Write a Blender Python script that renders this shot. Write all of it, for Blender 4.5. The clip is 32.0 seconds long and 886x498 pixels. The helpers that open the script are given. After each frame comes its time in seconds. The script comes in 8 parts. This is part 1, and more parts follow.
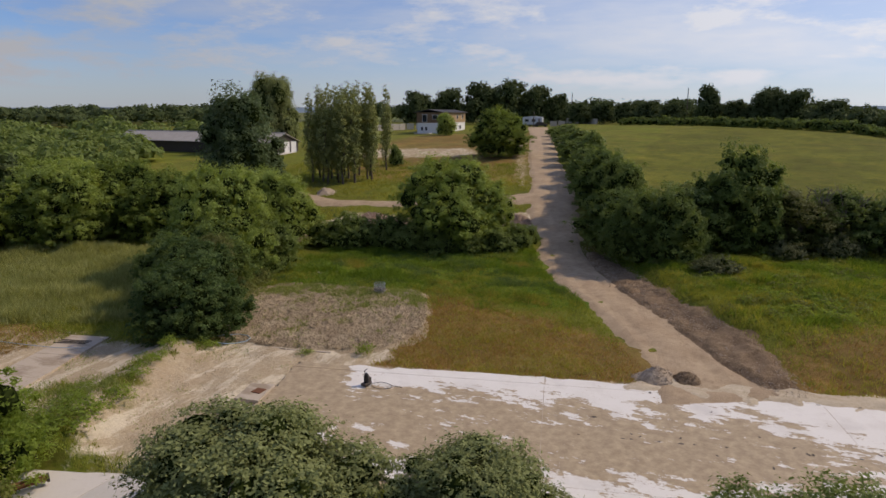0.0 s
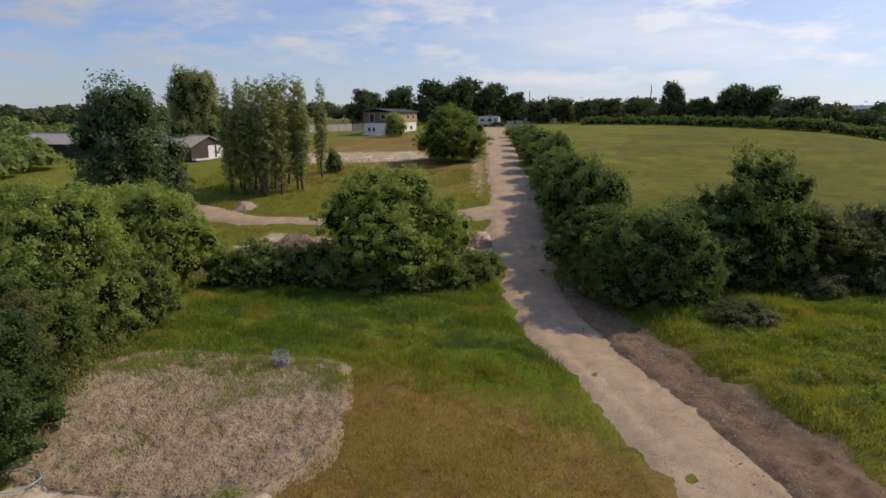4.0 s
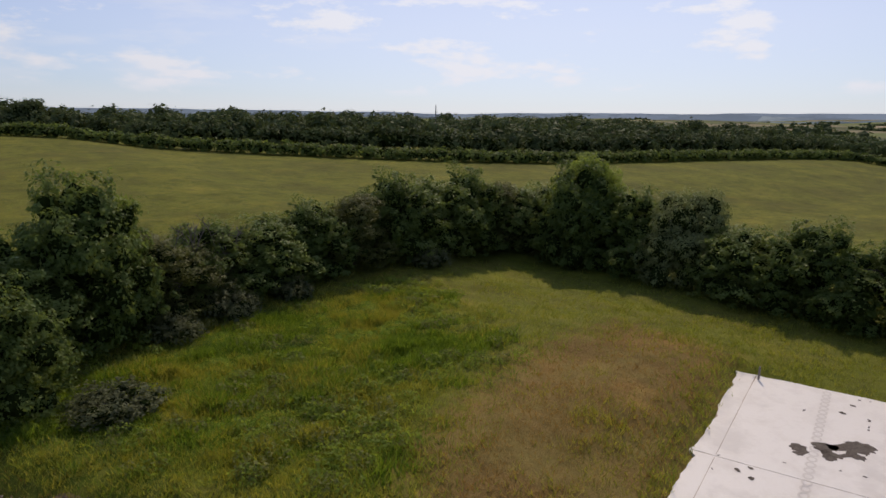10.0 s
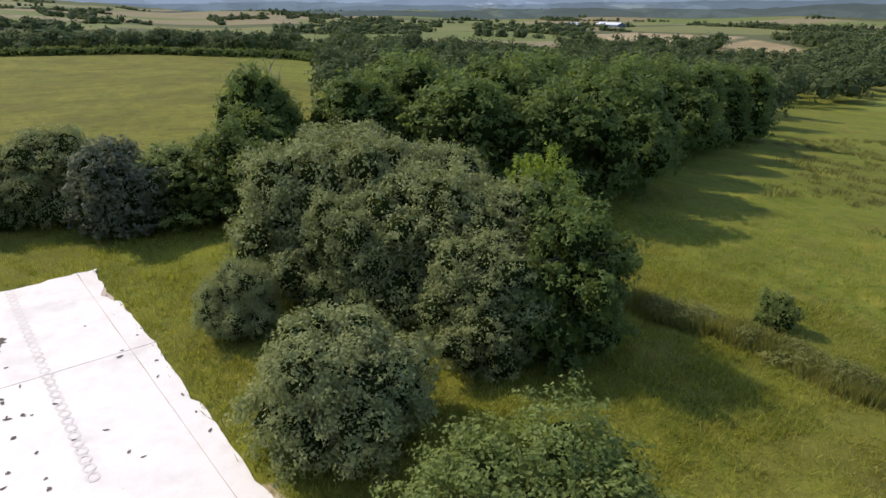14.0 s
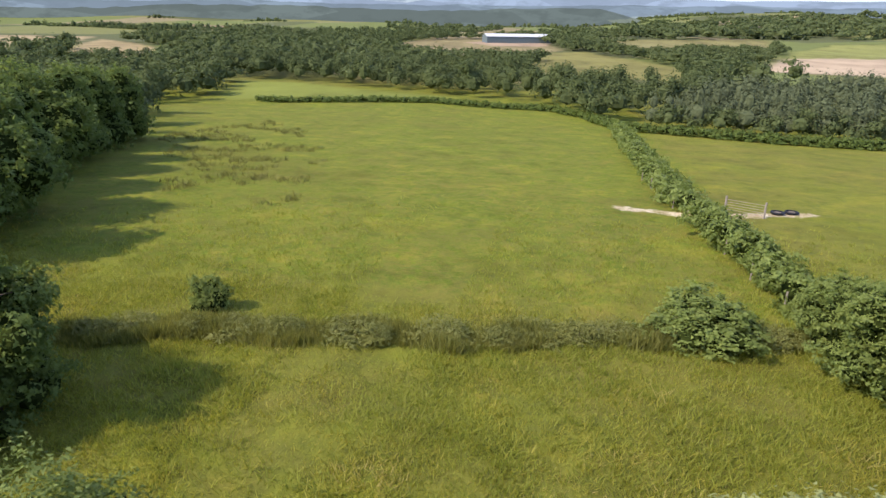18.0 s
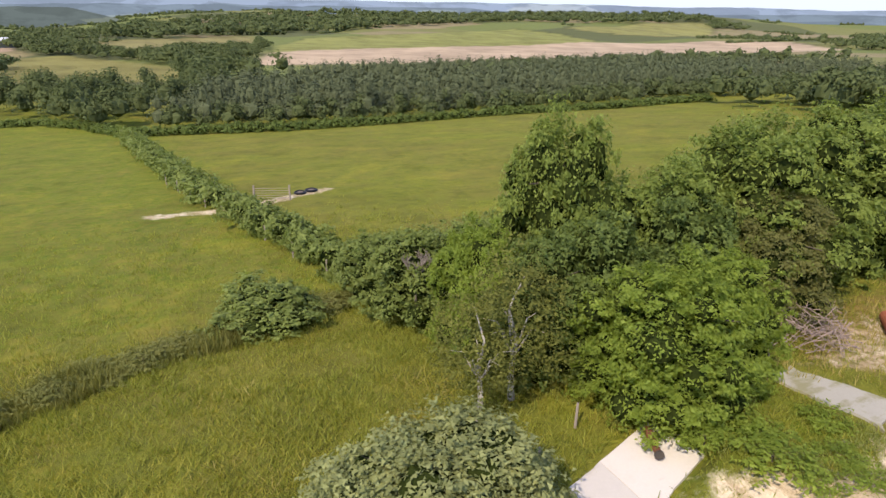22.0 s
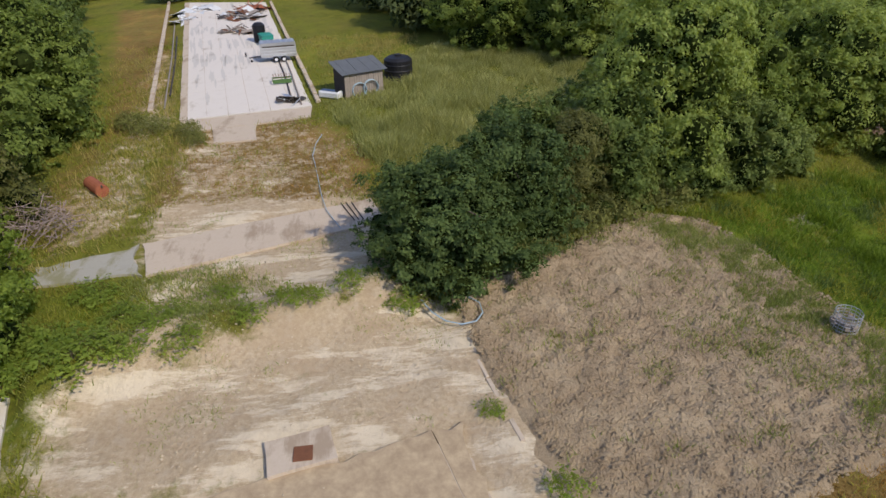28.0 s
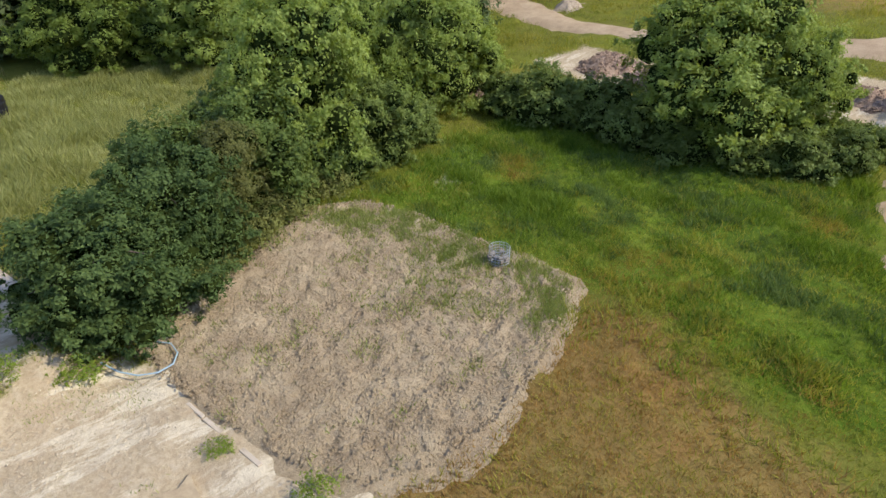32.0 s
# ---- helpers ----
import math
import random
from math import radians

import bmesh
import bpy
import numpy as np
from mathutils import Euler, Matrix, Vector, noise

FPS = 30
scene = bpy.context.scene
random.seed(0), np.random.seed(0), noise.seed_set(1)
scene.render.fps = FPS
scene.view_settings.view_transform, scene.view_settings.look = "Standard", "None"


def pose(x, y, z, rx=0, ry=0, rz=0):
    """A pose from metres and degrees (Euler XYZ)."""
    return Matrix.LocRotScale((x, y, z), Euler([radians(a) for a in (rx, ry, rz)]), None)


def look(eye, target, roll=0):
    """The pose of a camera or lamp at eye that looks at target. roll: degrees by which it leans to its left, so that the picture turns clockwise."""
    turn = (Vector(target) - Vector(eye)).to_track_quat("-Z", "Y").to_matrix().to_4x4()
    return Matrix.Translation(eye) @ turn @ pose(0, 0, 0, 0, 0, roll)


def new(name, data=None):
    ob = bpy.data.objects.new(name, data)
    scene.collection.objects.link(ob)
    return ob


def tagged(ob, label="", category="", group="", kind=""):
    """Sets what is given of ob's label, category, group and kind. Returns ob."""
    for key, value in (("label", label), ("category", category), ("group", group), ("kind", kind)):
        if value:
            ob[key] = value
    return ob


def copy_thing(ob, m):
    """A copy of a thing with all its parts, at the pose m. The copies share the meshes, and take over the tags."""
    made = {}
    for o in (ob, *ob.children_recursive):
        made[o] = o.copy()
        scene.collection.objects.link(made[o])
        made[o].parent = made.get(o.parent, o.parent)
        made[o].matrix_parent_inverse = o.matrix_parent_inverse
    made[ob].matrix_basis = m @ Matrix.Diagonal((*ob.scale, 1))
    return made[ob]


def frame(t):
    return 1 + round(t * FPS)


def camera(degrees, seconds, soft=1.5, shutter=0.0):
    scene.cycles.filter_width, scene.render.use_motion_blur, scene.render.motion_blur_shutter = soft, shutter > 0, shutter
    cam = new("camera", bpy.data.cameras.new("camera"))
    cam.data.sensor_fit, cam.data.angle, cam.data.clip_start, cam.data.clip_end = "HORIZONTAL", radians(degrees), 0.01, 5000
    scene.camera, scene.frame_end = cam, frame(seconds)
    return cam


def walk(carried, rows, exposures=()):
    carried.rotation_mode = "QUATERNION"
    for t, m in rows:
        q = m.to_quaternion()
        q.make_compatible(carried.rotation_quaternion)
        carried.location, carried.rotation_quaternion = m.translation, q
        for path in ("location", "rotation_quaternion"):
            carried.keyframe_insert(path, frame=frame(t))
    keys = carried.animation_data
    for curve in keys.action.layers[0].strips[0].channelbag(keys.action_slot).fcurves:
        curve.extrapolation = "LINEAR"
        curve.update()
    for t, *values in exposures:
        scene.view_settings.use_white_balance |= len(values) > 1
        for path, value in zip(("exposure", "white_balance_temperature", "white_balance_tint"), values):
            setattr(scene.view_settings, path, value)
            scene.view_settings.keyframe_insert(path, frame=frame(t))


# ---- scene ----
cam = camera(68.85, 32.0)
# seconds, x, y, z, pitch, roll, yaw
PATH = [
    (0, 6.60, -24.63, 12.80, -11.87, 0.07, 22.86),
    (0.5, 6.05, -22.93, 12.64, -11.91, 0.24, 22.57),
    (1, 5.46, -21.31, 12.50, -11.88, 0.18, 22.26),
    (1.5, 4.96, -19.93, 12.42, -11.87, 0.18, 21.93),
    (2, 4.45, -18.42, 12.41, -11.87, 0.13, 21.67),
    (2.5, 4.03, -16.65, 12.44, -11.84, -0.12, 21.47),
    (4.5, 2.11, -9.37, 12.60, -11.87, 0.04, 17.65),
    (5, 1.59, -7.26, 12.70, -11.90, 0.09, 16.07),
    (5.5, 1.16, -4.92, 12.79, -11.86, 0.02, 14.04),
    (6, 0.82, -2.87, 12.93, -11.86, 0.03, 11.07),
    (6.5, 0.46, -1.45, 12.99, -11.81, 0.24, 5.39),
    (7, 0.18, -0.53, 12.97, -11.75, 0.43, -1.79),
    (7.5, 0.00, 0.00, 13.00, -11.84, 0.29, -8.41),
    (8, 0.00, 0.00, 13.00, -11.77, 0.34, -13.97),
    (8.5, 0.00, 0.00, 13.00, -11.70, 0.39, -20.75),
    (9, 0.00, 0.00, 13.00, -11.69, 0.41, -27.53),
    (9.5, 0.00, 0.00, 13.00, -11.60, 0.48, -35.42),
    (10, 0.00, 0.00, 13.00, -11.51, 0.37, -43.41),
    (10.5, 0.00, 0.00, 13.00, -11.47, 0.42, -52.73),
    (11, 0.00, 0.00, 13.00, -12.48, 0.37, -61.33),
    (11.5, 0.00, 0.00, 13.00, -14.15, 0.42, -70.64),
    (12, 0.00, 0.00, 13.00, -15.70, 0.38, -79.42),
    (12.5, 0.00, 0.00, 13.00, -17.41, 0.37, -89.15),
    (13, 0.00, 0.00, 13.00, -18.98, 0.42, -98.21),
    (13.5, 0.00, 0.00, 13.00, -20.63, 0.38, -107.98),
    (14, 0.00, 0.00, 13.00, -20.85, 0.24, -117.04),
    (14.5, 0.00, 0.00, 13.00, -20.75, 0.27, -127.25),
    (15, 0.00, 0.00, 13.00, -20.74, 0.46, -136.18),
    (15.5, 0.00, 0.00, 13.00, -20.85, -0.00, -141.87),
    (17.5, 0.00, 0.00, 13.00, -20.34, 1.20, -163.90),
    (18, 0.00, 0.00, 13.00, -20.27, 1.18, -168.47),
    (18.5, 0.00, 0.00, 13.00, -20.17, 1.12, -173.59),
    (19, 0.00, 0.00, 13.00, -20.09, 1.08, -178.35),
    (19.5, 0.00, 0.00, 13.00, -20.03, 0.98, -183.56),
    (20, 0.00, 0.00, 13.00, -20.01, 0.84, -188.34),
    (20.5, 0.00, 0.00, 13.00, -19.97, 0.79, -193.48),
    (21, 0.00, 0.00, 13.00, -19.93, 0.71, -198.36),
    (21.5, 0.00, 0.00, 13.00, -19.88, 0.65, -203.71),
    (22, 0.00, 0.00, 13.00, -19.83, 0.56, -209.60),
    (22.5, 0.00, 0.00, 13.00, -19.79, 0.51, -216.25),
    (23, 0.00, 0.00, 13.00, -19.80, 0.38, -221.52),
    (23.5, 0.00, 0.00, 13.00, -19.81, 0.24, -226.96),
    (24, 0.00, 0.00, 13.00, -20.39, 0.18, -231.97),
    (24.5, 0.00, 0.00, 13.00, -23.06, 0.06, -237.39),
    (26.5, 0.00, 0.00, 13.00, -29.74, -0.62, -258.34),
    (27, 0.00, 0.00, 13.00, -29.86, -0.52, -264.09),
    (27.5, 0.00, 0.00, 13.00, -29.92, -0.55, -270.83),
    (28, 0.00, 0.00, 13.00, -29.91, -0.50, -277.39),
    (28.5, 0.00, 0.00, 13.00, -29.95, -0.62, -283.99),
    (29, 0.00, 0.00, 13.00, -30.00, -0.67, -288.57),
    (29.5, 0.00, 0.00, 13.00, -30.00, -0.68, -292.12),
    (30, 0.00, 0.00, 13.00, -29.99, -0.69, -294.67),
    (30.5, 0.00, 0.00, 13.00, -29.98, -0.66, -297.17),
    (31, 0.00, 0.00, 13.00, -29.96, -0.70, -299.56),
    (31.5, 0.00, 0.00, 13.00, -29.96, -0.76, -303.72),
    (32, 0.00, 0.00, 13.00, -29.97, -0.70, -309.23),
]


def aim(x, y, z, pitch, roll, yaw):
    return pose(x, y, z, 90 + pitch, 0, yaw) @ pose(0, 0, 0, 0, 0, roll)


EXPOSURES = [(0, -1, 7350, 16), (3, -1, 7350, 16), (5, -0.6, 7250, 16), (6, -0.58, 7250, 17), (7.5, -0.78, 7200, 16), (9, -1.0, 7350, 17), (10, -1.1, 7400, 17), (10.7, -1.28, 7400, 17), (11.3, -1.32, 7300, 17), (12, -1.08, 7200, 16), (13, -0.66, 7050, 14), (14, -0.27, 6800, 14), (14.6, 0.45, 6500, 18), (15, 0.76, 6350, 20), (15.6, 0.74, 6550, 20), (17.5, 0.34, 7000, 15), (18, 0.27, 7000, 15), (20, 0.20, 7050, 15), (22, 0.08, 7200, 17), (23, -0.08, 7250, 18), (25, -0.34, 7200, 17), (26.5, -0.42, 6980, 14), (28, -0.57, 6790, 12), (30, -0.44, 6620, 9), (31, -0.3, 6620, 8), (32, -0.06, 6620, 7)]
walk(cam, [(row[0], aim(*row[1:])) for row in PATH], EXPOSURES)

# ---- sky and sun ----
SUN_AZ, SUN_EL = 55.0, 43.5
world = bpy.data.worlds.new("sky")
scene.world = world
world.use_nodes = True
wn, wl = world.node_tree.nodes, world.node_tree.links
sky = wn.new("ShaderNodeTexSky")
sky.sky_type = "NISHITA"
sky.sun_disc = False
sky.sun_elevation = radians(SUN_EL)
sky.sun_rotation = radians(SUN_AZ)
sky.air_density, sky.dust_density, sky.ozone_density = 1.0, 0.35, 2.0
tc = wn.new("ShaderNodeTexCoord")
squash = wn.new("ShaderNodeMapping")
squash.inputs["Scale"].default_value = (1.0, 1.0, 5.0)
puff = wn.new("ShaderNodeTexNoise")
puff.inputs["Scale"].default_value = 1.5
puff.inputs["Detail"].default_value = 9.0
puff.inputs["Roughness"].default_value = 0.58
cover_ramp = wn.new("ShaderNodeValToRGB")
cover_ramp.color_ramp.elements[0].position = 0.44
cover_ramp.color_ramp.elements[1].position = 0.74
cloud = wn.new("ShaderNodeMixRGB")
# clouds and haze shine brighter towards the sun
toward = wn.new("ShaderNodeVectorMath")
toward.operation = "DOT_PRODUCT"
toward.inputs[1].default_value = (math.sin(radians(SUN_AZ)) * math.cos(radians(SUN_EL)), math.cos(radians(SUN_AZ)) * math.cos(radians(SUN_EL)), math.sin(radians(SUN_EL)))
wl.new(tc.outputs["Generated"], toward.inputs[0])
glow = wn.new("ShaderNodeMapRange")
glow.inputs["From Min"].default_value, glow.inputs["From Max"].default_value = -0.1, 0.85
glow.inputs["To Min"].default_value, glow.inputs["To Max"].default_value = 9.0, 20.2
wl.new(toward.outputs["Value"], glow.inputs["Value"])
bright = wn.new("ShaderNodeMixRGB")
bright.blend_type = "MULTIPLY"
bright.inputs["Fac"].default_value = 1.0
bright.inputs["Color1"].default_value = (0.86, 0.97, 1.14, 1)
wl.new(glow.outputs["Result"], bright.inputs["Color2"])
wl.new(bright.outputs["Color"], cloud.inputs["Color2"])
low = wn.new("ShaderNodeSeparateXYZ")
wl.new(tc.outputs["Generated"], low.inputs["Vector"])
band = wn.new("ShaderNodeMapRange")
band.inputs["From Min"].default_value, band.inputs["From Max"].default_value = 0.0, 0.12
band.inputs["To Min"].default_value, band.inputs["To Max"].default_value = 0.70, 0.0
wl.new(low.outputs["Z"], band.inputs["Value"])
most = wn.new("ShaderNodeMath")
most.operation = "MAXIMUM"
wl.new(band.outputs["Result"], most.inputs[0])
wl.new(tc.outputs["Generated"], squash.inputs["Vector"])
wl.new(squash.outputs["Vector"], puff.inputs["Vector"])
wl.new(puff.outputs["Fac"], cover_ramp.inputs["Fac"])
# rows of small cumulus low over the horizon
squash_low = wn.new("ShaderNodeMapping")
squash_low.inputs["Scale"].default_value = (1.0, 1.0, 3.4)
wl.new(tc.outputs["Generated"], squash_low.inputs["Vector"])
puff_low = wn.new("ShaderNodeTexNoise")
puff_low.inputs["Scale"].default_value, puff_low.inputs["Detail"].default_value, puff_low.inputs["Roughness"].default_value = 6.5, 9.0, 0.62
wl.new(squash_low.outputs["Vector"], puff_low.inputs["Vector"])
ramp_low = wn.new("ShaderNodeValToRGB")
ramp_low.color_ramp.elements[0].position, ramp_low.color_ramp.elements[1].position = 0.40, 0.62
wl.new(puff_low.outputs["Fac"], ramp_low.inputs["Fac"])
belt = wn.new("ShaderNodeValToRGB")
belt.color_ramp.elements[0].position, belt.color_ramp.elements[1].position = 0.01, 0.045
belt.color_ramp.elements[0].color = (0, 0, 0, 1)
e_ = belt.color_ramp.elements.new(0.16)
e_.color = (0.95, 0.95, 0.95, 1)
e_ = belt.color_ramp.elements.new(0.24)
e_.color = (0, 0, 0, 1)
wl.new(low.outputs["Z"], belt.inputs["Fac"])
cumulus = wn.new("ShaderNodeMath")
cumulus.operation = "MULTIPLY"
wl.new(ramp_low.outputs["Color"], cumulus.inputs[0])
wl.new(belt.outputs["Color"], cumulus.inputs[1])
either = wn.new("ShaderNodeMath")
either.operation = "MAXIMUM"
wl.new(cumulus.outputs["Value"], either.inputs[0])
wl.new(cover_ramp.outputs["Color"], either.inputs[1])
wl.new(either.outputs["Value"], most.inputs[1])
# thin haze spreading towards the sun
veil = wn.new("ShaderNodeMapRange")
veil.inputs["From Min"].default_value, veil.inputs["From Max"].default_value = 0.15, 0.9
veil.inputs["To Min"].default_value, veil.inputs["To Max"].default_value = 0.0, 0.74
wl.new(toward.outputs["Value"], veil.inputs["Value"])
veiled = wn.new("ShaderNodeMath")
veiled.operation = "MAXIMUM"
wl.new(most.outputs["Value"], veiled.inputs[0])
fade = wn.new("ShaderNodeMapRange")
fade.inputs["From Min"].default_value, fade.inputs["From Max"].default_value = 0.12, 0.5
fade.inputs["To Min"].default_value, fade.inputs["To Max"].default_value = 1.0, 0.15
wl.new(low.outputs["Z"], fade.inputs["Value"])
thin_veil = wn.new("ShaderNodeMath")
thin_veil.operation = "MULTIPLY"
wl.new(veil.outputs["Result"], thin_veil.inputs[0])
wl.new(fade.outputs["Result"], thin_veil.inputs[1])
wl.new(thin_veil.outputs["Value"], veiled.inputs[1])
wl.new(veiled.outputs["Value"], cloud.inputs["Fac"])
tone = wn.new("ShaderNodeMixRGB")
tone.blend_type = "MULTIPLY"
tone.inputs["Fac"].default_value = 1.0
tone.inputs["Color2"].default_value = (1.16, 1.62, 2.52, 1)
wl.new(sky.outputs["Color"], tone.inputs["Color1"])
wl.new(tone.outputs["Color"], cloud.inputs["Color1"])
wl.new(cloud.outputs["Color"], wn["Background"].inputs["Color"])
wn["Background"].inputs["Strength"].default_value = 0.095
sun_data = bpy.data.lights.new("sun", "SUN")
sun_data.energy, sun_data.angle, sun_data.color = 5.0, radians(0.53), (1.0, 0.912, 0.765)
sun = new("sun", sun_data)
toward_sun = Vector((math.sin(radians(SUN_AZ)) * math.cos(radians(SUN_EL)), math.cos(radians(SUN_AZ)) * math.cos(radians(SUN_EL)), math.sin(radians(SUN_EL))))
sun.matrix_world = look(toward_sun * 100, (0, 0, 0))


# ---- materials ----
def material(name, rough=0.8, metal=0.0, spec=0.3):
    m = bpy.data.materials.new(name)
    m.use_nodes = True
    b = m.node_tree.nodes["Principled BSDF"]
    b.inputs["Roughness"].default_value = rough
    b.inputs["Metallic"].default_value = metal
    b.inputs["Specular IOR Level"].default_value = spec
    return m, m.node_tree.nodes, m.node_tree.links, b


def noise_node(n, l, scale, detail=4.0, rough=0.6, vector=None, stretch=None):
    tx = n.new("ShaderNodeTexNoise")
    tx.inputs["Scale"].default_value, tx.inputs["Detail"].default_value, tx.inputs["Roughness"].default_value = scale, detail, rough
    if vector is None:
        vector = n.new("ShaderNodeNewGeometry").outputs["Position"]
    if stretch:
        mp = n.new("ShaderNodeMapping")
        mp.inputs["Scale"].default_value = stretch[:3]
        if len(stretch) > 3:
            mp.inputs["Rotation"].default_value[2] = radians(stretch[3])
        l.new(vector, mp.inputs["Vector"])
        vector = mp.outputs["Vector"]
    l.new(vector, tx.inputs["Vector"])
    return tx.outputs["Fac"]


def ramp_node(n, l, fac, stops):
    r = n.new("ShaderNodeValToRGB")
    e = r.color_ramp.elements
    while len(e) < len(stops):
        e.new(0.5)
    for k, (p, c) in enumerate(stops):
        e[k].position = p
        e[k].color = (*c, 1) if not isinstance(c, float) else (c, c, c, 1)
    l.new(fac, r.inputs["Fac"])
    return r.outputs["Color"]


def mix_node(n, l, fac, a, b, how="MIX"):
    m = n.new("ShaderNodeMixRGB")
    m.blend_type = how
    for socket, value in zip(("Fac", "Color1", "Color2"), (fac, a, b)):
        if isinstance(value, (int, float)):
            m.inputs[socket].default_value = value
        elif isinstance(value, tuple):
            m.inputs[socket].default_value = (*value, 1)
        else:
            l.new(value, m.inputs[socket])
    return m.outputs["Color"]


def bump_node(n, l, bsdf, height, strength, distance):
    b = n.new("ShaderNodeBump")
    b.inputs["Strength"].default_value, b.inputs["Distance"].default_value = strength, distance
    l.new(height, b.inputs["Height"])
    l.new(b.outputs["Normal"], bsdf.inputs["Normal"])


def plain(name, colour, rough=0.7, metal=0.0, dirt=0.35, scale=3.0):
    """Paint, plastic or metal with grime at two scales."""
    m, n, l, b = material(name, rough, metal)
    dark = tuple(c * 0.55 for c in colour)
    f = noise_node(n, l, scale, 6)
    c = mix_node(n, l, ramp_node(n, l, f, [(0.4, 0.0), (0.75, dirt)]), colour, dark)
    g = noise_node(n, l, scale * 14, 3)
    l.new(mix_node(n, l, ramp_node(n, l, g, [(0.45, 0.0), (0.8, dirt * 0.6)]), c, dark), b.inputs["Base Color"])
    bump_node(n, l, b, g, 0.15, 0.01)
    return m


def leafy(name, dark, light, through_colour, shine=0.3, gloss=0.16):
    """Leaves: each one its own tint, tufts lighter or darker, some light shining through."""
    m, n, l, b = material(name, 0.58, 0, gloss)
    geo = n.new("ShaderNodeNewGeometry")
    info = n.new("ShaderNodeObjectInfo")
    c = ramp_node(n, l, geo.outputs["Random Per Island"], [(0.0, dark), (0.6, tuple((a + d) / 2 for a, d in zip(dark, light))), (1.0, light)])
    c = mix_node(n, l, ramp_node(n, l, noise_node(n, l, 0.4, 3), [(0.38, 0.0), (0.66, 0.5)]), c, light)
    c = mix_node(n, l, ramp_node(n, l, noise_node(n, l, 1.7, 3), [(0.46, 0.0), (0.66, 0.55)]), c, dark)
    c = mix_node(n, l, ramp_node(n, l, info.outputs["Random"], [(0.0, 0.0), (1.0, 0.35)]), c, tuple(0.6 * a + 0.4 * d for a, d in zip(dark, light)))
    l.new(c, b.inputs["Base Color"])
    t = n.new("ShaderNodeBsdfTranslucent")
    t.inputs["Color"].default_value = (*through_colour, 1)
    mx = n.new("ShaderNodeMixShader")
    mx.inputs["Fac"].default_value = shine
    l.new(b.outputs["BSDF"], mx.inputs[1])
    l.new(t.outputs["BSDF"], mx.inputs[2])
    l.new(mx.outputs["Shader"], n["Material Output"].inputs["Surface"])
    return m


LEAF_DARK = leafy("dark_green_leaves", (0.060, 0.093, 0.026), (0.170, 0.225, 0.060), (0.26, 0.34, 0.07), 0.34, gloss=0.11)
LEAF_OAK = leafy("oak_leaves", (0.032, 0.060, 0.022), (0.140, 0.195, 0.062), (0.14, 0.22, 0.04), gloss=0.08)
LEAF_MID = leafy("green_leaves", (0.086, 0.122, 0.030), (0.245, 0.300, 0.085), (0.28, 0.36, 0.07), 0.32)
LEAF_ASH = leafy("ash_leaves", (0.118, 0.168, 0.032), (0.390, 0.462, 0.130), (0.44, 0.52, 0.08), 0.42)
LEAF_BRIGHT = leafy("bright_green_leaves", (0.086, 0.136, 0.022), (0.275, 0.350, 0.068), (0.40, 0.50, 0.06), 0.42, gloss=0.10)
LEAF_GREY = leafy("grey_green_willow_leaves", (0.140, 0.162, 0.060), (0.380, 0.412, 0.172), (0.29, 0.33, 0.10), gloss=0.08)
LEAF_SILVER = leafy("silver_leaves", (0.079, 0.094, 0.052), (0.230, 0.245, 0.153), (0.20, 0.24, 0.10))
LEAF_BROWN = leafy("brownish_leaves", (0.070, 0.082, 0.024), (0.185, 0.185, 0.056), (0.22, 0.24, 0.05))
LEAF_BIRCH = leafy("birch_leaves", (0.078, 0.092, 0.022), (0.215, 0.225, 0.058), (0.26, 0.28, 0.05), gloss=0.08)
LEAF_POPLAR = leafy("poplar_leaves", (0.173, 0.203, 0.068), (0.446, 0.456, 0.171), (0.26, 0.28, 0.07), gloss=0.08)
LEAF_SCRUB = leafy("scrub_leaves", (0.070, 0.084, 0.036), (0.185, 0.198, 0.092), (0.16, 0.18, 0.07))
LEAF_ASPEN = leafy("aspen_leaves", (0.060, 0.092, 0.040), (0.165, 0.215, 0.095), (0.18, 0.24, 0.07))
LEAF_LIME = leafy("lime_leaves", (0.070, 0.108, 0.024), (0.275, 0.345, 0.084), (0.32, 0.40, 0.06), 0.40, gloss=0.10)
LEAF_FAR = leafy("woodland_leaves", (0.060, 0.082, 0.034), (0.122, 0.150, 0.060), (0.12, 0.16, 0.05), 0.22, gloss=0.03)
LEAF_WEED = leafy("weed_leaves", (0.120, 0.138, 0.040), (0.280, 0.282, 0.092), (0.26, 0.28, 0.07), gloss=0.06)
LEAF_CONIFER = leafy("conifer_needles", (0.078, 0.098, 0.052), (0.118, 0.140, 0.074), (0.09, 0.11, 0.05), 0.15, gloss=0.02)


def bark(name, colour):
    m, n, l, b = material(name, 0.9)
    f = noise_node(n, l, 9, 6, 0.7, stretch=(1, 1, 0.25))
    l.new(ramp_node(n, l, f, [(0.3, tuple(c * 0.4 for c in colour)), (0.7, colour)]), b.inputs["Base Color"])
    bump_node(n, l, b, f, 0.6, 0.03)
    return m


# dark green-brown of the crown cores: shade among the leaves put into colour
CROWN_SHADE = bark("crown_shade", (0.034, 0.048, 0.012))
CROWN_SHADE.node_tree.nodes["Principled BSDF"].inputs["Specular IOR Level"].default_value = 0.0
BARK = bark("grey_brown_bark", (0.16, 0.13, 0.10))
BARK_BIRCH = bark("pale_birch_bark", (0.52, 0.485, 0.42))
BARK_DEAD = bark("dead_wood", (0.26, 0.22, 0.19))


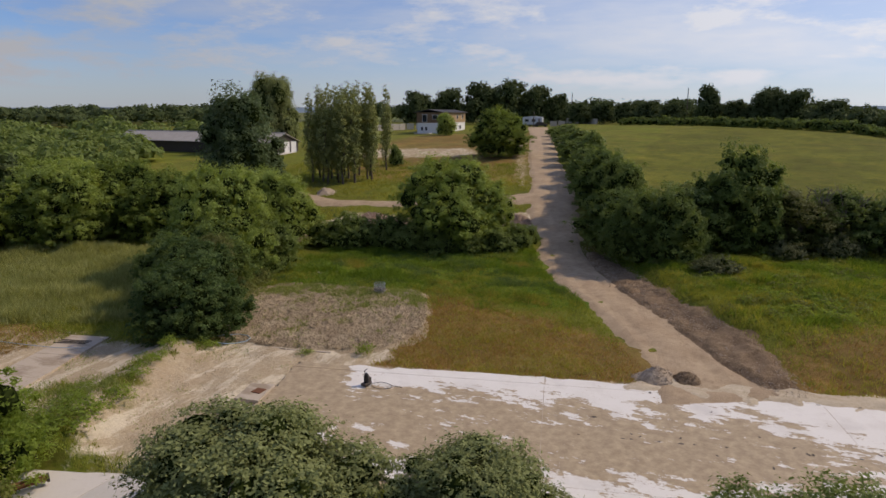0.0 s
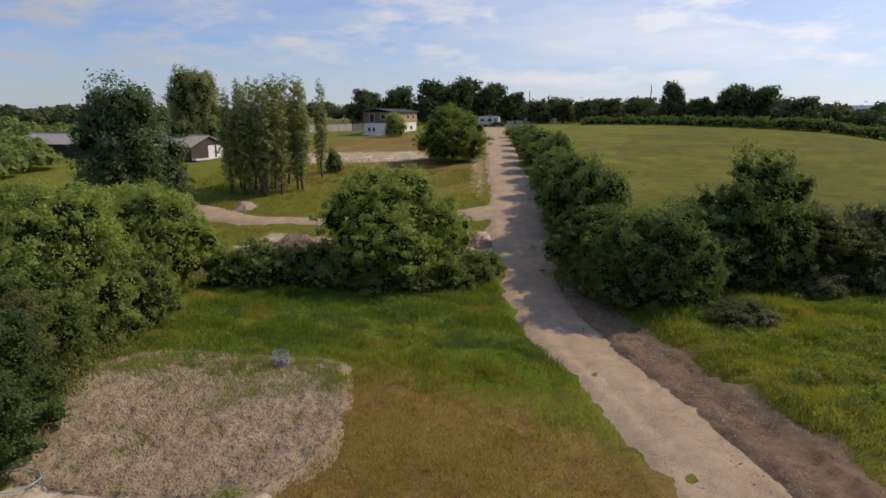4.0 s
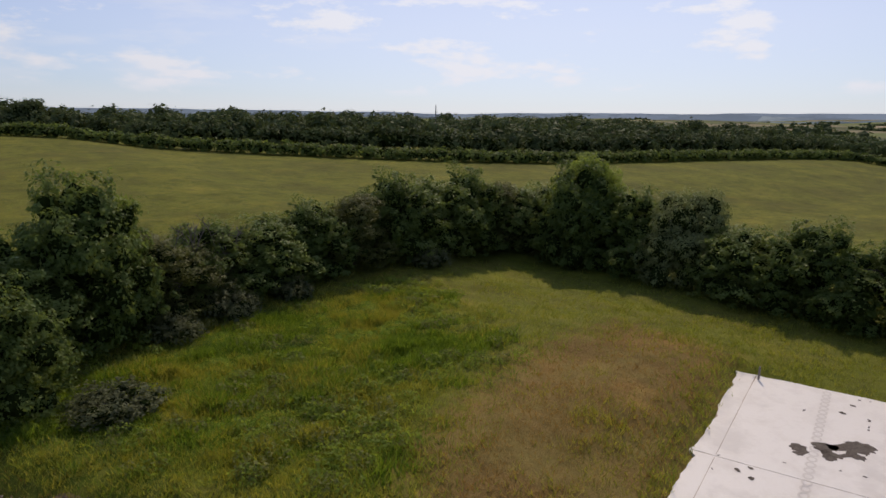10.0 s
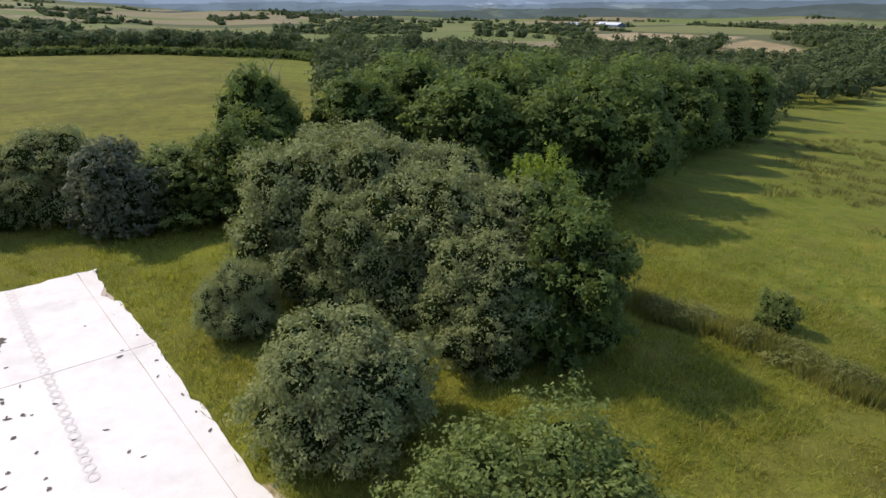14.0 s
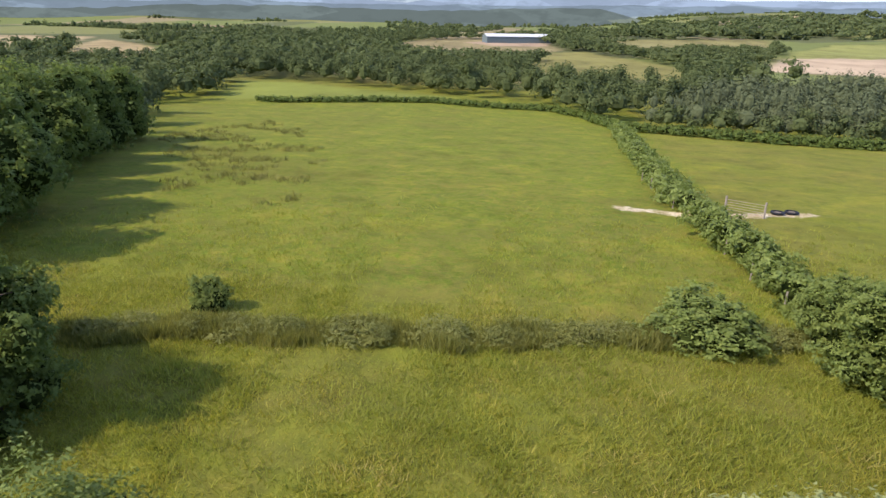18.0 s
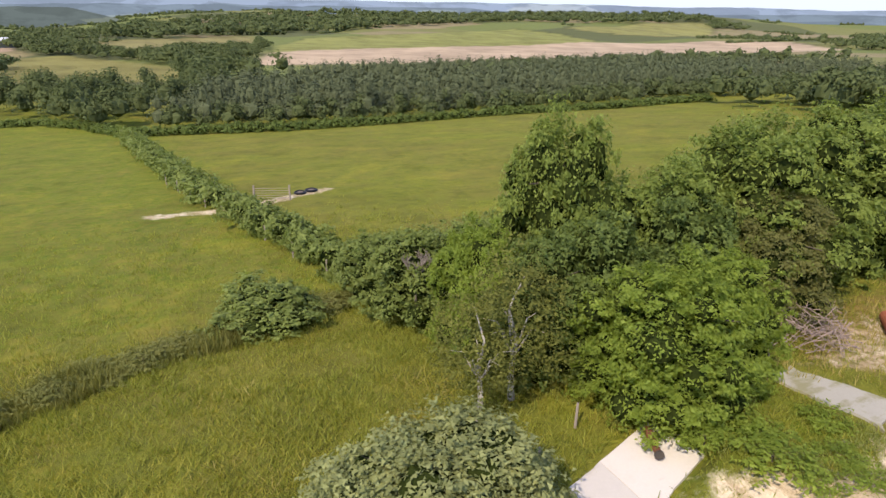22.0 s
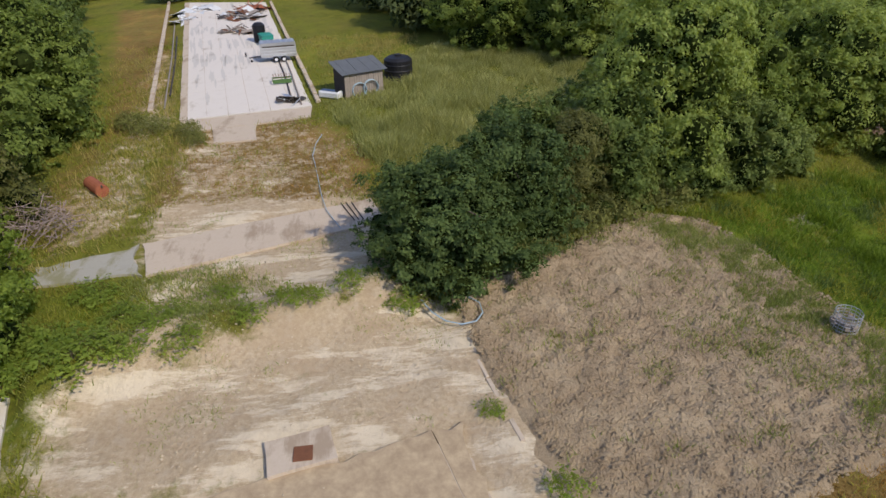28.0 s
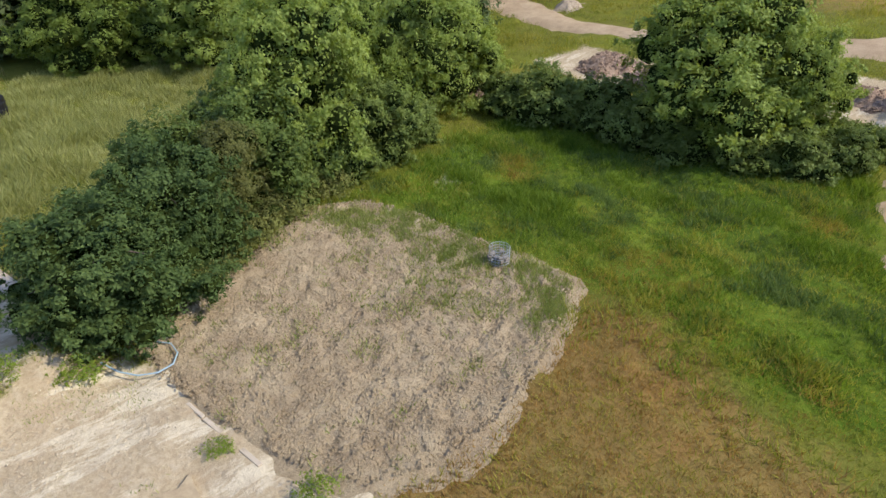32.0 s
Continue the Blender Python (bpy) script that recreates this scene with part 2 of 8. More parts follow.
def grass_blades(name, low, high):
    m, n, l, b = material(name, 0.6, 0, 0.25)
    geo = n.new("ShaderNodeNewGeometry")
    c = ramp_node(n, l, geo.outputs["Random Per Island"], [(0.0, low), (1.0, high)])
    big = noise_node(n, l, 0.25, 4)
    c = mix_node(n, l, ramp_node(n, l, big, [(0.35, 0.0), (0.7, 0.5)]), c, low)
    l.new(c, b.inputs["Base Color"])
    t = n.new("ShaderNodeBsdfTranslucent")
    l.new(mix_node(n, l, 1.0, c, (1.5, 1.45, 0.9), "MULTIPLY"), t.inputs["Color"])
    mx = n.new("ShaderNodeMixShader")
    mx.inputs["Fac"].default_value = 0.46
    l.new(b.outputs["BSDF"], mx.inputs[1])
    l.new(t.outputs["BSDF"], mx.inputs[2])
    l.new(mx.outputs["Shader"], n["Material Output"].inputs["Surface"])
    return m


BLADE_LUSH = grass_blades("lush_grass", (0.070, 0.134, 0.012), (0.270, 0.355, 0.050))
BLADE_MEADOW = grass_blades("meadow_grass", (0.165, 0.198, 0.026), (0.345, 0.360, 0.075))
BLADE_DRY = grass_blades("dry_grass", (0.245, 0.145, 0.042), (0.430, 0.275, 0.098))
BLADE_YELLOW = grass_blades("yellowing_grass", (0.220, 0.225, 0.030), (0.420, 0.380, 0.085))
BLADE_DITCH = grass_blades("ditch_grass", (0.260, 0.235, 0.070), (0.520, 0.430, 0.165))
BLADE_RUSH = grass_blades("rush_blades", (0.095, 0.105, 0.034), (0.200, 0.190, 0.065))
BLADE_PALE = grass_blades("pale_reed_grass", (0.200, 0.225, 0.068), (0.500, 0.490, 0.215))
BLADE_WEED = grass_blades("creeping_weeds", (0.170, 0.215, 0.055), (0.380, 0.400, 0.145))
BLADE_COMBED = grass_blades("combed_grass", (0.062, 0.112, 0.030), (0.205, 0.270, 0.085))
BLADE_SEDGE = grass_blades("ditch_sedge", (0.125, 0.136, 0.034), (0.305, 0.295, 0.088))


def ground_material():
    """Grass of several kinds and bare earth, by the cover laid on the ground's points; far off, a patchwork of fields."""
    m, n, l, b = material("ground", 0.95, 0, 0.1)
    at = n.new("ShaderNodeAttribute")
    at.attribute_name = "cover"
    sep = n.new("ShaderNodeSeparateColor")
    l.new(at.outputs["Color"], sep.inputs["Color"])
    at2 = n.new("ShaderNodeAttribute")
    at2.attribute_name = "crops"
    sep2 = n.new("ShaderNodeSeparateColor")
    l.new(at2.outputs["Color"], sep2.inputs["Color"])
    fine = noise_node(n, l, 5.5, 8, 0.75)
    mid = noise_node(n, l, 0.55, 6, 0.65)
    wide = noise_node(n, l, 0.045, 5, 0.6)
    meadow = ramp_node(n, l, fine, [(0.28, (0.080, 0.088, 0.014)), (0.5, (0.155, 0.168, 0.024)), (0.78, (0.245, 0.245, 0.045))])
    meadow = mix_node(n, l, ramp_node(n, l, mid, [(0.40, 0.0), (0.70, 0.55)]), meadow, (0.235, 0.212, 0.042))
    meadow = mix_node(n, l, ramp_node(n, l, wide, [(0.42, 0.0), (0.64, 0.5)]), meadow, (0.155, 0.195, 0.020))
    lush = ramp_node(n, l, fine, [(0.28, (0.045, 0.080, 0.007)), (0.52, (0.095, 0.155, 0.013)), (0.82, (0.160, 0.228, 0.026))])
    lush = mix_node(n, l, ramp_node(n, l, mid, [(0.45, 0.0), (0.70, 0.5)]), lush, (0.175, 0.215, 0.026))
    dry = ramp_node(n, l, fine, [(0.28, (0.140, 0.086, 0.026)), (0.52, (0.228, 0.144, 0.048)), (0.82, (0.325, 0.222, 0.088))])
    dry = mix_node(n, l, ramp_node(n, l, mid, [(0.50, 0.0), (0.70, 0.5)]), dry, (0.300, 0.245, 0.070))
    bare = ramp_node(n, l, fine, [(0.22, (0.310, 0.230, 0.142)), (0.5, (0.478, 0.374, 0.246)), (0.82, (0.620, 0.520, 0.372))])
    sand = noise_node(n, l, 0.6, 9, 0.72, stretch=(1.5, 0.4, 1))
    bare = mix_node(n, l, ramp_node(n, l, sand, [(0.50, 0.0), (0.56, 0.8)]), bare, (0.720, 0.625, 0.465))
    bare = mix_node(n, l, ramp_node(n, l, mid, [(0.50, 0.0), (0.64, 0.55)]), bare, (0.430, 0.320, 0.205))
    bare = mix_node(n, l, ramp_node(n, l, noise_node(n, l, 1.9, 7, 0.7), [(0.52, 0.0), (0.68, 0.6)]), bare, (0.500, 0.415, 0.305))
    mott = noise_node(n, l, 0.14, 7, 0.72)
    meadow = mix_node(n, l, ramp_node(n, l, noise_node(n, l, 1.15, 6, 0.7), [(0.50, 0.0), (0.66, 0.6)]), meadow, (0.095, 0.115, 0.024))
    meadow = mix_node(n, l, ramp_node(n, l, mott, [(0.46, 0.0), (0.66, 0.62)]), meadow, (0.165, 0.145, 0.036))
    rag = noise_node(n, l, 1.6, 8, 0.75)

    def edge(socket):
        a = n.new("ShaderNodeMath")
        a.operation = "ADD"
        l.new(socket, a.inputs[0])
        l.new(rag, a.inputs[1])
        return ramp_node(n, l, a.outputs[0], [(0.78, 0.0), (1.18, 1.0)])
    # rough grazed pasture: tussocks, yellowed and darker drifts
    drift = noise_node(n, l, 0.075, 9, 0.74)
    tuss = noise_node(n, l, 0.8, 5, 0.7)
    past = ramp_node(n, l, drift, [(0.34, (0.090, 0.090, 0.016)), (0.46, (0.145, 0.146, 0.022)), (0.54, (0.184, 0.184, 0.027)), (0.66, (0.240, 0.222, 0.040))])
    past = mix_node(n, l, ramp_node(n, l, tuss, [(0.50, 0.0), (0.64, 0.75)]), past, (0.090, 0.092, 0.024))
    past = mix_node(n, l, ramp_node(n, l, fine, [(0.35, 0.5), (0.65, 0.0)]), past, (0.080, 0.085, 0.018))
    meadow = mix_node(n, l, sep2.outputs["Blue"], meadow, past)
    meadow = mix_node(n, l, ramp_node(n, l, drift, [(0.40, 0.45), (0.50, 0.0)]), meadow, (0.130, 0.125, 0.028))
    lush = mix_node(n, l, ramp_node(n, l, drift, [(0.40, 0.5), (0.52, 0.0)]), lush, (0.165, 0.170, 0.024))
    dry = mix_node(n, l, ramp_node(n, l, drift, [(0.42, 0.4), (0.52, 0.0)]), dry, (0.250, 0.210, 0.060))
    c = mix_node(n, l, edge(sep.outputs["Red"]), meadow, lush)
    c = mix_node(n, l, edge(sep.outputs["Green"]), c, dry)
    patch = noise_node(n, l, 0.19, 7, 0.7)
    c = mix_node(n, l, ramp_node(n, l, patch, [(0.40, 0.45), (0.47, 0.0)]), c, (0.62, 0.64, 0.55), "MULTIPLY")
    c = mix_node(n, l, ramp_node(n, l, patch, [(0.53, 0.0), (0.63, 0.8)]), c, (1.35, 1.22, 1.15), "MULTIPLY")
    c = mix_node(n, l, ramp_node(n, l, noise_node(n, l, 0.62, 6, 0.72), [(0.38, 0.4), (0.46, 0.0)]), c, (0.60, 0.64, 0.58), "MULTIPLY")
    c = mix_node(n, l, edge(sep.outputs["Blue"]), c, bare)
    # distant fields
    vor = n.new("ShaderNodeTexVoronoi")
    vor.inputs["Scale"].default_value = 0.0065
    geo = n.new("ShaderNodeNewGeometry")
    warp = n.new("ShaderNodeMapping")
    warp.inputs["Scale"].default_value = (1.0, 0.55, 0.0)
    warp.inputs["Rotation"].default_value[2] = 0.5
    l.new(geo.outputs["Position"], warp.inputs["Vector"])
    l.new(warp.outputs["Vector"], vor.inputs["Vector"])
    pick = n.new("ShaderNodeSeparateColor")
    l.new(vor.outputs["Color"], pick.inputs["Color"])
    fields = ramp_node(n, l, pick.outputs["Red"], [(0.0, (0.092, 0.104, 0.044)), (0.3, (0.140, 0.170, 0.052)), (0.55, (0.170, 0.178, 0.062)), (0.75, (0.240, 0.200, 0.110)), (1.0, (0.330, 0.280, 0.170))])
    fields.node.color_ramp.interpolation = "CONSTANT"
    fields = mix_node(n, l, ramp_node(n, l, wide, [(0.4, 0.0), (0.7, 0.4)]), fields, (0.120, 0.130, 0.045))
    c = mix_node(n, l, sep2.outputs["Red"], c, fields)
    crop = n.new("ShaderNodeAttribute")
    crop.attribute_name = "field_tint"
    tint = mix_node(n, l, 1.0, crop.outputs["Color"], ramp_node(n, l, noise_node(n, l, 0.03, 7, 0.68, stretch=(1.0, 0.5, 1, 25)), [(0.36, 0.72), (0.5, 1.0), (0.66, 1.22)]), "MULTIPLY")
    c = mix_node(n, l, crop.outputs["Alpha"], c, tint)
    l.new(c, b.inputs["Base Color"])
    hsum = mix_node(n, l, 0.25, mix_node(n, l, 0.45, fine, mid), sand)
    bump_node(n, l, b, hsum, 0.9, 0.22)
    return m


GROUND = ground_material()


def gravelly(name, low, mid_c, high, fine_scale=9.0, wide_scale=0.6, bump=0.6, depth=0.05, stretch=None):
    m, n, l, b = material(name, 0.95, 0, 0.15)
    f = noise_node(n, l, fine_scale, 8, 0.78)
    w = noise_node(n, l, wide_scale, 5, 0.62, stretch=stretch)
    c = ramp_node(n, l, f, [(0.25, low), (0.5, mid_c), (0.8, high)])
    c = mix_node(n, l, ramp_node(n, l, w, [(0.36, 0.0), (0.68, 0.65)]), c, high)
    c = mix_node(n, l, ramp_node(n, l, noise_node(n, l, wide_scale * 3.1, 4), [(0.5, 0.0), (0.8, 0.5)]), c, low)
    l.new(c, b.inputs["Base Color"])
    bump_node(n, l, b, f, bump, depth)
    return m


LANE = gravelly("pinkish_gravel", (0.222, 0.150, 0.094), (0.400, 0.290, 0.188), (0.560, 0.430, 0.288), 14.0, 0.5, 0.9, 0.05)
SOIL = gravelly("dug_soil", (0.165, 0.114, 0.066), (0.378, 0.284, 0.180), (0.555, 0.444, 0.296), 14.0, 0.7, 1.0, 0.09)
BANK = gravelly("dark_bank_earth", (0.085, 0.055, 0.033), (0.222, 0.148, 0.090), (0.385, 0.280, 0.182), 8.0, 0.8, 1.0, 0.14)
RUBBLE = gravelly("pinkish_rubble", (0.130, 0.082, 0.058), (0.290, 0.195, 0.140), (0.450, 0.335, 0.255), 5.0, 1.2, 1.0, 0.08)
STONES = gravelly("rubble", (0.215, 0.160, 0.112), (0.390, 0.305, 0.225), (0.540, 0.445, 0.340), 8.0, 1.2, 1.0, 0.06)
SUBSOIL = gravelly("pale_trodden_earth", (0.340, 0.255, 0.165), (0.500, 0.400, 0.280), (0.680, 0.590, 0.440), 7.0, 0.45, 0.7, 0.06, (1, 2.6, 1, 14))


def concrete(name, pale, grey, dirt, amount, scale=0.35):
    """Old cast concrete: pale skin, grey wear, earth spread over it."""
    m, n, l, b = material(name, 0.85, 0, 0.25)
    fine = noise_node(n, l, 12, 8, 0.75)
    w = noise_node(n, l, scale, 8, 0.68)
    streak = noise_node(n, l, 0.5, 7, 0.7, stretch=(0.5, 2.2, 1, 14))
    c = mix_node(n, l, ramp_node(n, l, fine, [(0.35, 0.0), (0.8, 0.5)]), pale, grey)
    c = mix_node(n, l, ramp_node(n, l, noise_node(n, l, 1.3, 6, 0.7), [(0.52, 0.0), (0.78, 0.6)]), c, grey)
    mud = mix_node(n, l, 0.5, w, streak)
    c = mix_node(n, l, ramp_node(n, l, mud, [(0.62 - amount * 0.3, 0.0), (0.70 - amount * 0.3, 0.92)]), c, dirt)
    l.new(c, b.inputs["Base Color"])
    bump_node(n, l, b, fine, 0.25, 0.02)
    return m


def slab_concrete():
    """The shed floor: pale at its north edge and eastern half, earth drifted over the rest."""
    m, n, l, b = material("shed_floor_concrete", 0.62, 0, 0.5)
    fine = noise_node(n, l, 12, 8, 0.75)
    geo = n.new("ShaderNodeNewGeometry")
    across = n.new("ShaderNodeVectorMath")
    across.operation = "DOT_PRODUCT"
    across.inputs[1].default_value = (-0.2088, 0.978, 0)
    l.new(geo.outputs["Position"], across.inputs[0])
    lengthwise = n.new("ShaderNodeVectorMath")
    lengthwise.operation = "DOT_PRODUCT"
    lengthwise.inputs[1].default_value = (0.978, 0.2088, 0)
    l.new(geo.outputs["Position"], lengthwise.inputs[0])

    def span(socket, a, b_, lo, hi):
        r = n.new("ShaderNodeMapRange")
        r.inputs["From Min"].default_value, r.inputs["From Max"].default_value = a, b_
        r.inputs["To Min"].default_value, r.inputs["To Max"].default_value = lo, hi
        l.new(socket, r.inputs["Value"])
        return r.outputs["Result"]
    c = mix_node(n, l, ramp_node(n, l, fine, [(0.35, 0.0), (0.8, 0.5)]), (0.80, 0.76, 0.695), (0.72, 0.67, 0.60))
    c = mix_node(n, l, ramp_node(n, l, noise_node(n, l, 0.7, 7, 0.7), [(0.48, 0.0), (0.74, 0.55)]), c, (0.60, 0.54, 0.47))
    c = mix_node(n, l, ramp_node(n, l, noise_node(n, l, 0.33, 5, 0.6), [(0.55, 0.0), (0.66, 0.5)]), c, (0.585, 0.545, 0.495))
    earth = mix_node(n, l, ramp_node(n, l, noise_node(n, l, 2.2, 7, 0.75), [(0.36, 0.0), (0.66, 1.0)]), (0.300, 0.212, 0.118), (0.490, 0.372, 0.222))
    spread = mix_node(n, l, 0.55, noise_node(n, l, 0.4, 10, 0.74), noise_node(n, l, 0.8, 10, 0.74, stretch=(0.6, 1.7, 1, -12)))
    total = n.new("ShaderNodeMath")
    total.operation = "ADD"
    l.new(ramp_node(n, l, spread, [(0.38, 0.0), (0.62, 1.0)]), total.inputs[0])
    l.new(span(across.outputs["Value"], 0.5, 4.2, 0.20, -0.40), total.inputs[1])
    most_ = n.new("ShaderNodeMath")
    most_.operation = "SUBTRACT"
    l.new(total.outputs[0], most_.inputs[0])
    l.new(span(lengthwise.outputs["Value"], 10.0, 19.0, 0.0, 0.95), most_.inputs[1])
    west = n.new("ShaderNodeMath")
    west.operation = "ADD"
    l.new(most_.outputs[0], west.inputs[0])
    l.new(span(lengthwise.outputs["Value"], -10.6, -8.6, 0.9, 0.0), west.inputs[1])
    south = n.new("ShaderNodeMath")
    south.operation = "ADD"
    l.new(west.outputs[0], south.inputs[0])
    l.new(span(across.outputs["Value"], -4.8, -2.4, -0.45, 0.0), south.inputs[1])
    c = mix_node(n, l, ramp_node(n, l, south.outputs[0], [(0.41, 0.0), (0.455, 0.95)]), c, earth)
    l.new(c, b.inputs["Base Color"])
    bump_node(n, l, b, fine, 0.3, 0.02)
    return m


CONC_SLAB = slab_concrete()
CONC_PATH = concrete("worn_concrete", (0.52, 0.435, 0.340), (0.43, 0.345, 0.260), (0.33, 0.255, 0.180), 0.36)
CONC_YARD = concrete("yard_concrete", (0.66, 0.61, 0.55), (0.56, 0.51, 0.45), (0.44, 0.38, 0.31), 0.20)
CONC_GREY = concrete("overgrown_grey_concrete", (0.37, 0.355, 0.305), (0.29, 0.28, 0.235), (0.235, 0.225, 0.125), 0.45, 0.8)
CONC_STAIN = concrete("rain_darkened_concrete", (0.56, 0.525, 0.48), (0.47, 0.44, 0.40), (0.38, 0.34, 0.29), 0.3)
CRUST = gravelly("dark_moss_and_rubble", (0.060, 0.048, 0.038), (0.130, 0.105, 0.085), (0.220, 0.190, 0.160), 9, 2, 1.0, 0.05)


# ---- shared building tools ----
def mesh_of(name, verts, faces, mat, smooth=False, second=0):
    """A mesh from arrays; the last `second` faces take the second of two materials."""
    me = bpy.data.meshes.new(name)
    verts, faces = np.asarray(verts, np.float32), np.asarray(faces, np.int32)
    k = faces.shape[1]
    me.vertices.add(len(verts))
    me.vertices.foreach_set("co", verts.ravel())
    me.loops.add(faces.size)
    me.loops.foreach_set("vertex_index", faces.ravel())
    me.polygons.add(len(faces))
    me.polygons.foreach_set("loop_start", np.arange(0, faces.size, k, dtype=np.int32))
    me.polygons.foreach_set("use_smooth", np.full(len(faces), smooth))
    for one in mat if isinstance(mat, tuple) else (mat,):
        me.materials.append(one)
    if second:
        ids_ = np.zeros(len(faces), np.int32)
        ids_[-second:] = 1
        me.polygons.foreach_set("material_index", ids_)
    me.update(calc_edges=True)
    me.validate()
    return me


def part(name, bm, mat, parent, label=""):
    me = bpy.data.meshes.new(name)
    bm.to_mesh(me)
    bm.free()
    me.materials.append(mat)
    ob = new(name, me)
    ob.parent = parent
    return tagged(ob, label)


def mesh_part(name, me, parent, label=""):
    ob = new(name, me)
    ob.parent = parent
    return tagged(ob, label)


def box(bm, cx, cy, cz, sx, sy, sz, bevel=0.0, m=None):
    mat = Matrix.Translation((cx, cy, cz)) @ Matrix.Diagonal((sx, sy, sz, 1))
    got = bmesh.ops.create_cube(bm, size=1, matrix=(m @ mat) if m else mat)["verts"]
    if bevel:
        edges = list({e for v in got for e in v.link_edges})
        bmesh.ops.bevel(bm, geom=edges, offset=bevel, segments=1, affect="EDGES")
    return bm


def one_box(cx, cy, cz, sx, sy, sz, bevel=0.0, m=None):
    return box(bmesh.new(), cx, cy, cz, sx, sy, sz, bevel, m)


def tube(bm, points, radii, sides=7):
    """A tapering limb through the points."""
    rings = []
    for i, p in enumerate(points):
        p = Vector(p)
        a, b = Vector(points[max(i - 1, 0)]), Vector(points[min(i + 1, len(points) - 1)])
        d = (b - a).normalized()
        u = d.cross(Vector((0.31, 0.77, 0.13))).normalized()
        w = d.cross(u)
        r = radii[i] if isinstance(radii, (list, tuple)) else radii
        rings.append([bm.verts.new(p + (u * math.cos(2 * math.pi * k / sides) + w * math.sin(2 * math.pi * k / sides)) * r) for k in range(sides)])
    for a, b in zip(rings, rings[1:]):
        for k in range(sides):
            bm.faces.new((a[k], a[(k + 1) % sides], b[(k + 1) % sides], b[k]))
    bm.faces.new(rings[-1])
    bm.faces.new(rings[0][::-1])
    return bm


def smooth_step(a, b, v):
    t = np.clip((v - a) / (b - a), 0, 1)
    return t * t * (3 - 2 * t)


RISE_N = ([34, 41, 55, 87, 120, 150, 200, 400, 1000, 5000], [0, 0.7, 2.8, 5.2, 7, 8, 9, 8, 2, 8])
FALL_S = ([12, 40, 155, 300, 600, 1000, 1800, 5000], [0, -1.6, -11, -16, -20, -20, -18, -14])
RIDGE_SW = ([0, 900, 1300, 1700, 2200, 3200], [0, 0, 16, 34, 34, 10])


def wobble(x, y, s, seed=0.0):
    """Cheap smooth noise from a few sines, about -1 to 1."""
    a = np.sin(x * s + 1.7 * np.sin(y * s * 0.73 + seed) + seed * 1.3)
    b = np.sin(y * s * 1.31 + 1.9 * np.sin(x * s * 0.57 - seed) + seed * 2.1)
    c = np.sin((x + y) * s * 2.3 + 2.2 * np.sin((x - y) * s * 1.1) + seed)
    return (a + b + 0.6 * c) / 2.6


def vnoise(x, y, s, seed=0.0):
    """Value noise, -1 to 1, from hashed lattice points."""
    x, y = np.asarray(x, float) * s, np.asarray(y, float) * s
    i, j = np.floor(x), np.floor(y)
    u, v = x - i, y - j
    u, v = u * u * (3 - 2 * u), v * v * (3 - 2 * v)

    def at(a, b):
        h = np.sin(a * 127.1 + b * 311.7 + seed * 74.7) * 43758.5453
        return h - np.floor(h)
    top = (at(i, j) * (1 - u) + at(i + 1, j) * u) * (1 - v) + (at(i, j + 1) * (1 - u) + at(i + 1, j + 1) * u) * v
    return 2 * top - 1


def fnoise(x, y, s, seed=0.0, octaves=4):
    x, y = np.asarray(x, float), np.asarray(y, float)
    a, b = 0.8 * x + 0.6 * y, 0.8 * y - 0.6 * x
    return sum(0.55 ** k * vnoise(a + 3.7 * k, b - 1.3 * k, s * 2.03 ** k, seed + k) for k in range(octaves)) / 1.5


def height(x, y):
    x, y = np.asarray(x, float), np.asarray(y, float)
    r = np.hypot(x, y)
    z = np.interp(y, *RISE_N) + np.interp(-y, *FALL_S)
    z = z - 9 * smooth_step(190, 330, x) * smooth_step(-250, -60, y) * (1 - smooth_step(900, 2600, r))
    z = z + smooth_step(450, 1500, r) * 11 * wobble(x, y, 0.0042, 1.0) + smooth_step(60, 140, r) * 0.5 * wobble(x, y, 0.03, 2.0)
    # wooded ridge to the south-west
    z = z + np.interp(-y, *RIDGE_SW) * smooth_step(50, -500, x)
    # the field side of the lane stands on a low bank
    z = z + 1.05 * smooth_step(0.7, 3.4, lane_offset(x, y)) * smooth_step(9, 16, y) * (1 - smooth_step(30, 44, x))
    # worn bank between the yard and the concrete path
    return z + 0.80 * np.exp(-(along(YARD_BANK, x, y) / 1.45) ** 2)


YARD_BANK = [(-15.6, -10.2), (-17.4, -6.5), (-18.4, -3.0), (-19.4, 0.2)]
LANE_MID = [(8.0, 5.3), (6.3, 8.6), (3.2, 15.6), (-0.6, 22.0), (-3.4, 27.0), (-5.6, 32.5), (-7.6, 39.5), (-9.8, 46.0), (-12.6, 57.0), (-15.0, 66.0), (-19.5, 80.0), (-27.0, 108.0), (-34.5, 136.0), (-41.0, 158.0), (-46.0, 176.0)]


def lane_offset(x, y):
    """Metres east of the lane's right-hand edge; negative to the west of it."""
    ly = np.array([p[1] for p in LANE_MID])
    lx = np.array([p[0] for p in LANE_MID])
    half = np.interp(y, [0, 30, 40, 60, 180], [2.1, 2.2, 2.2, 3.0, 3.2])
    return (x - np.interp(y, ly, lx)) * 0.86 - half


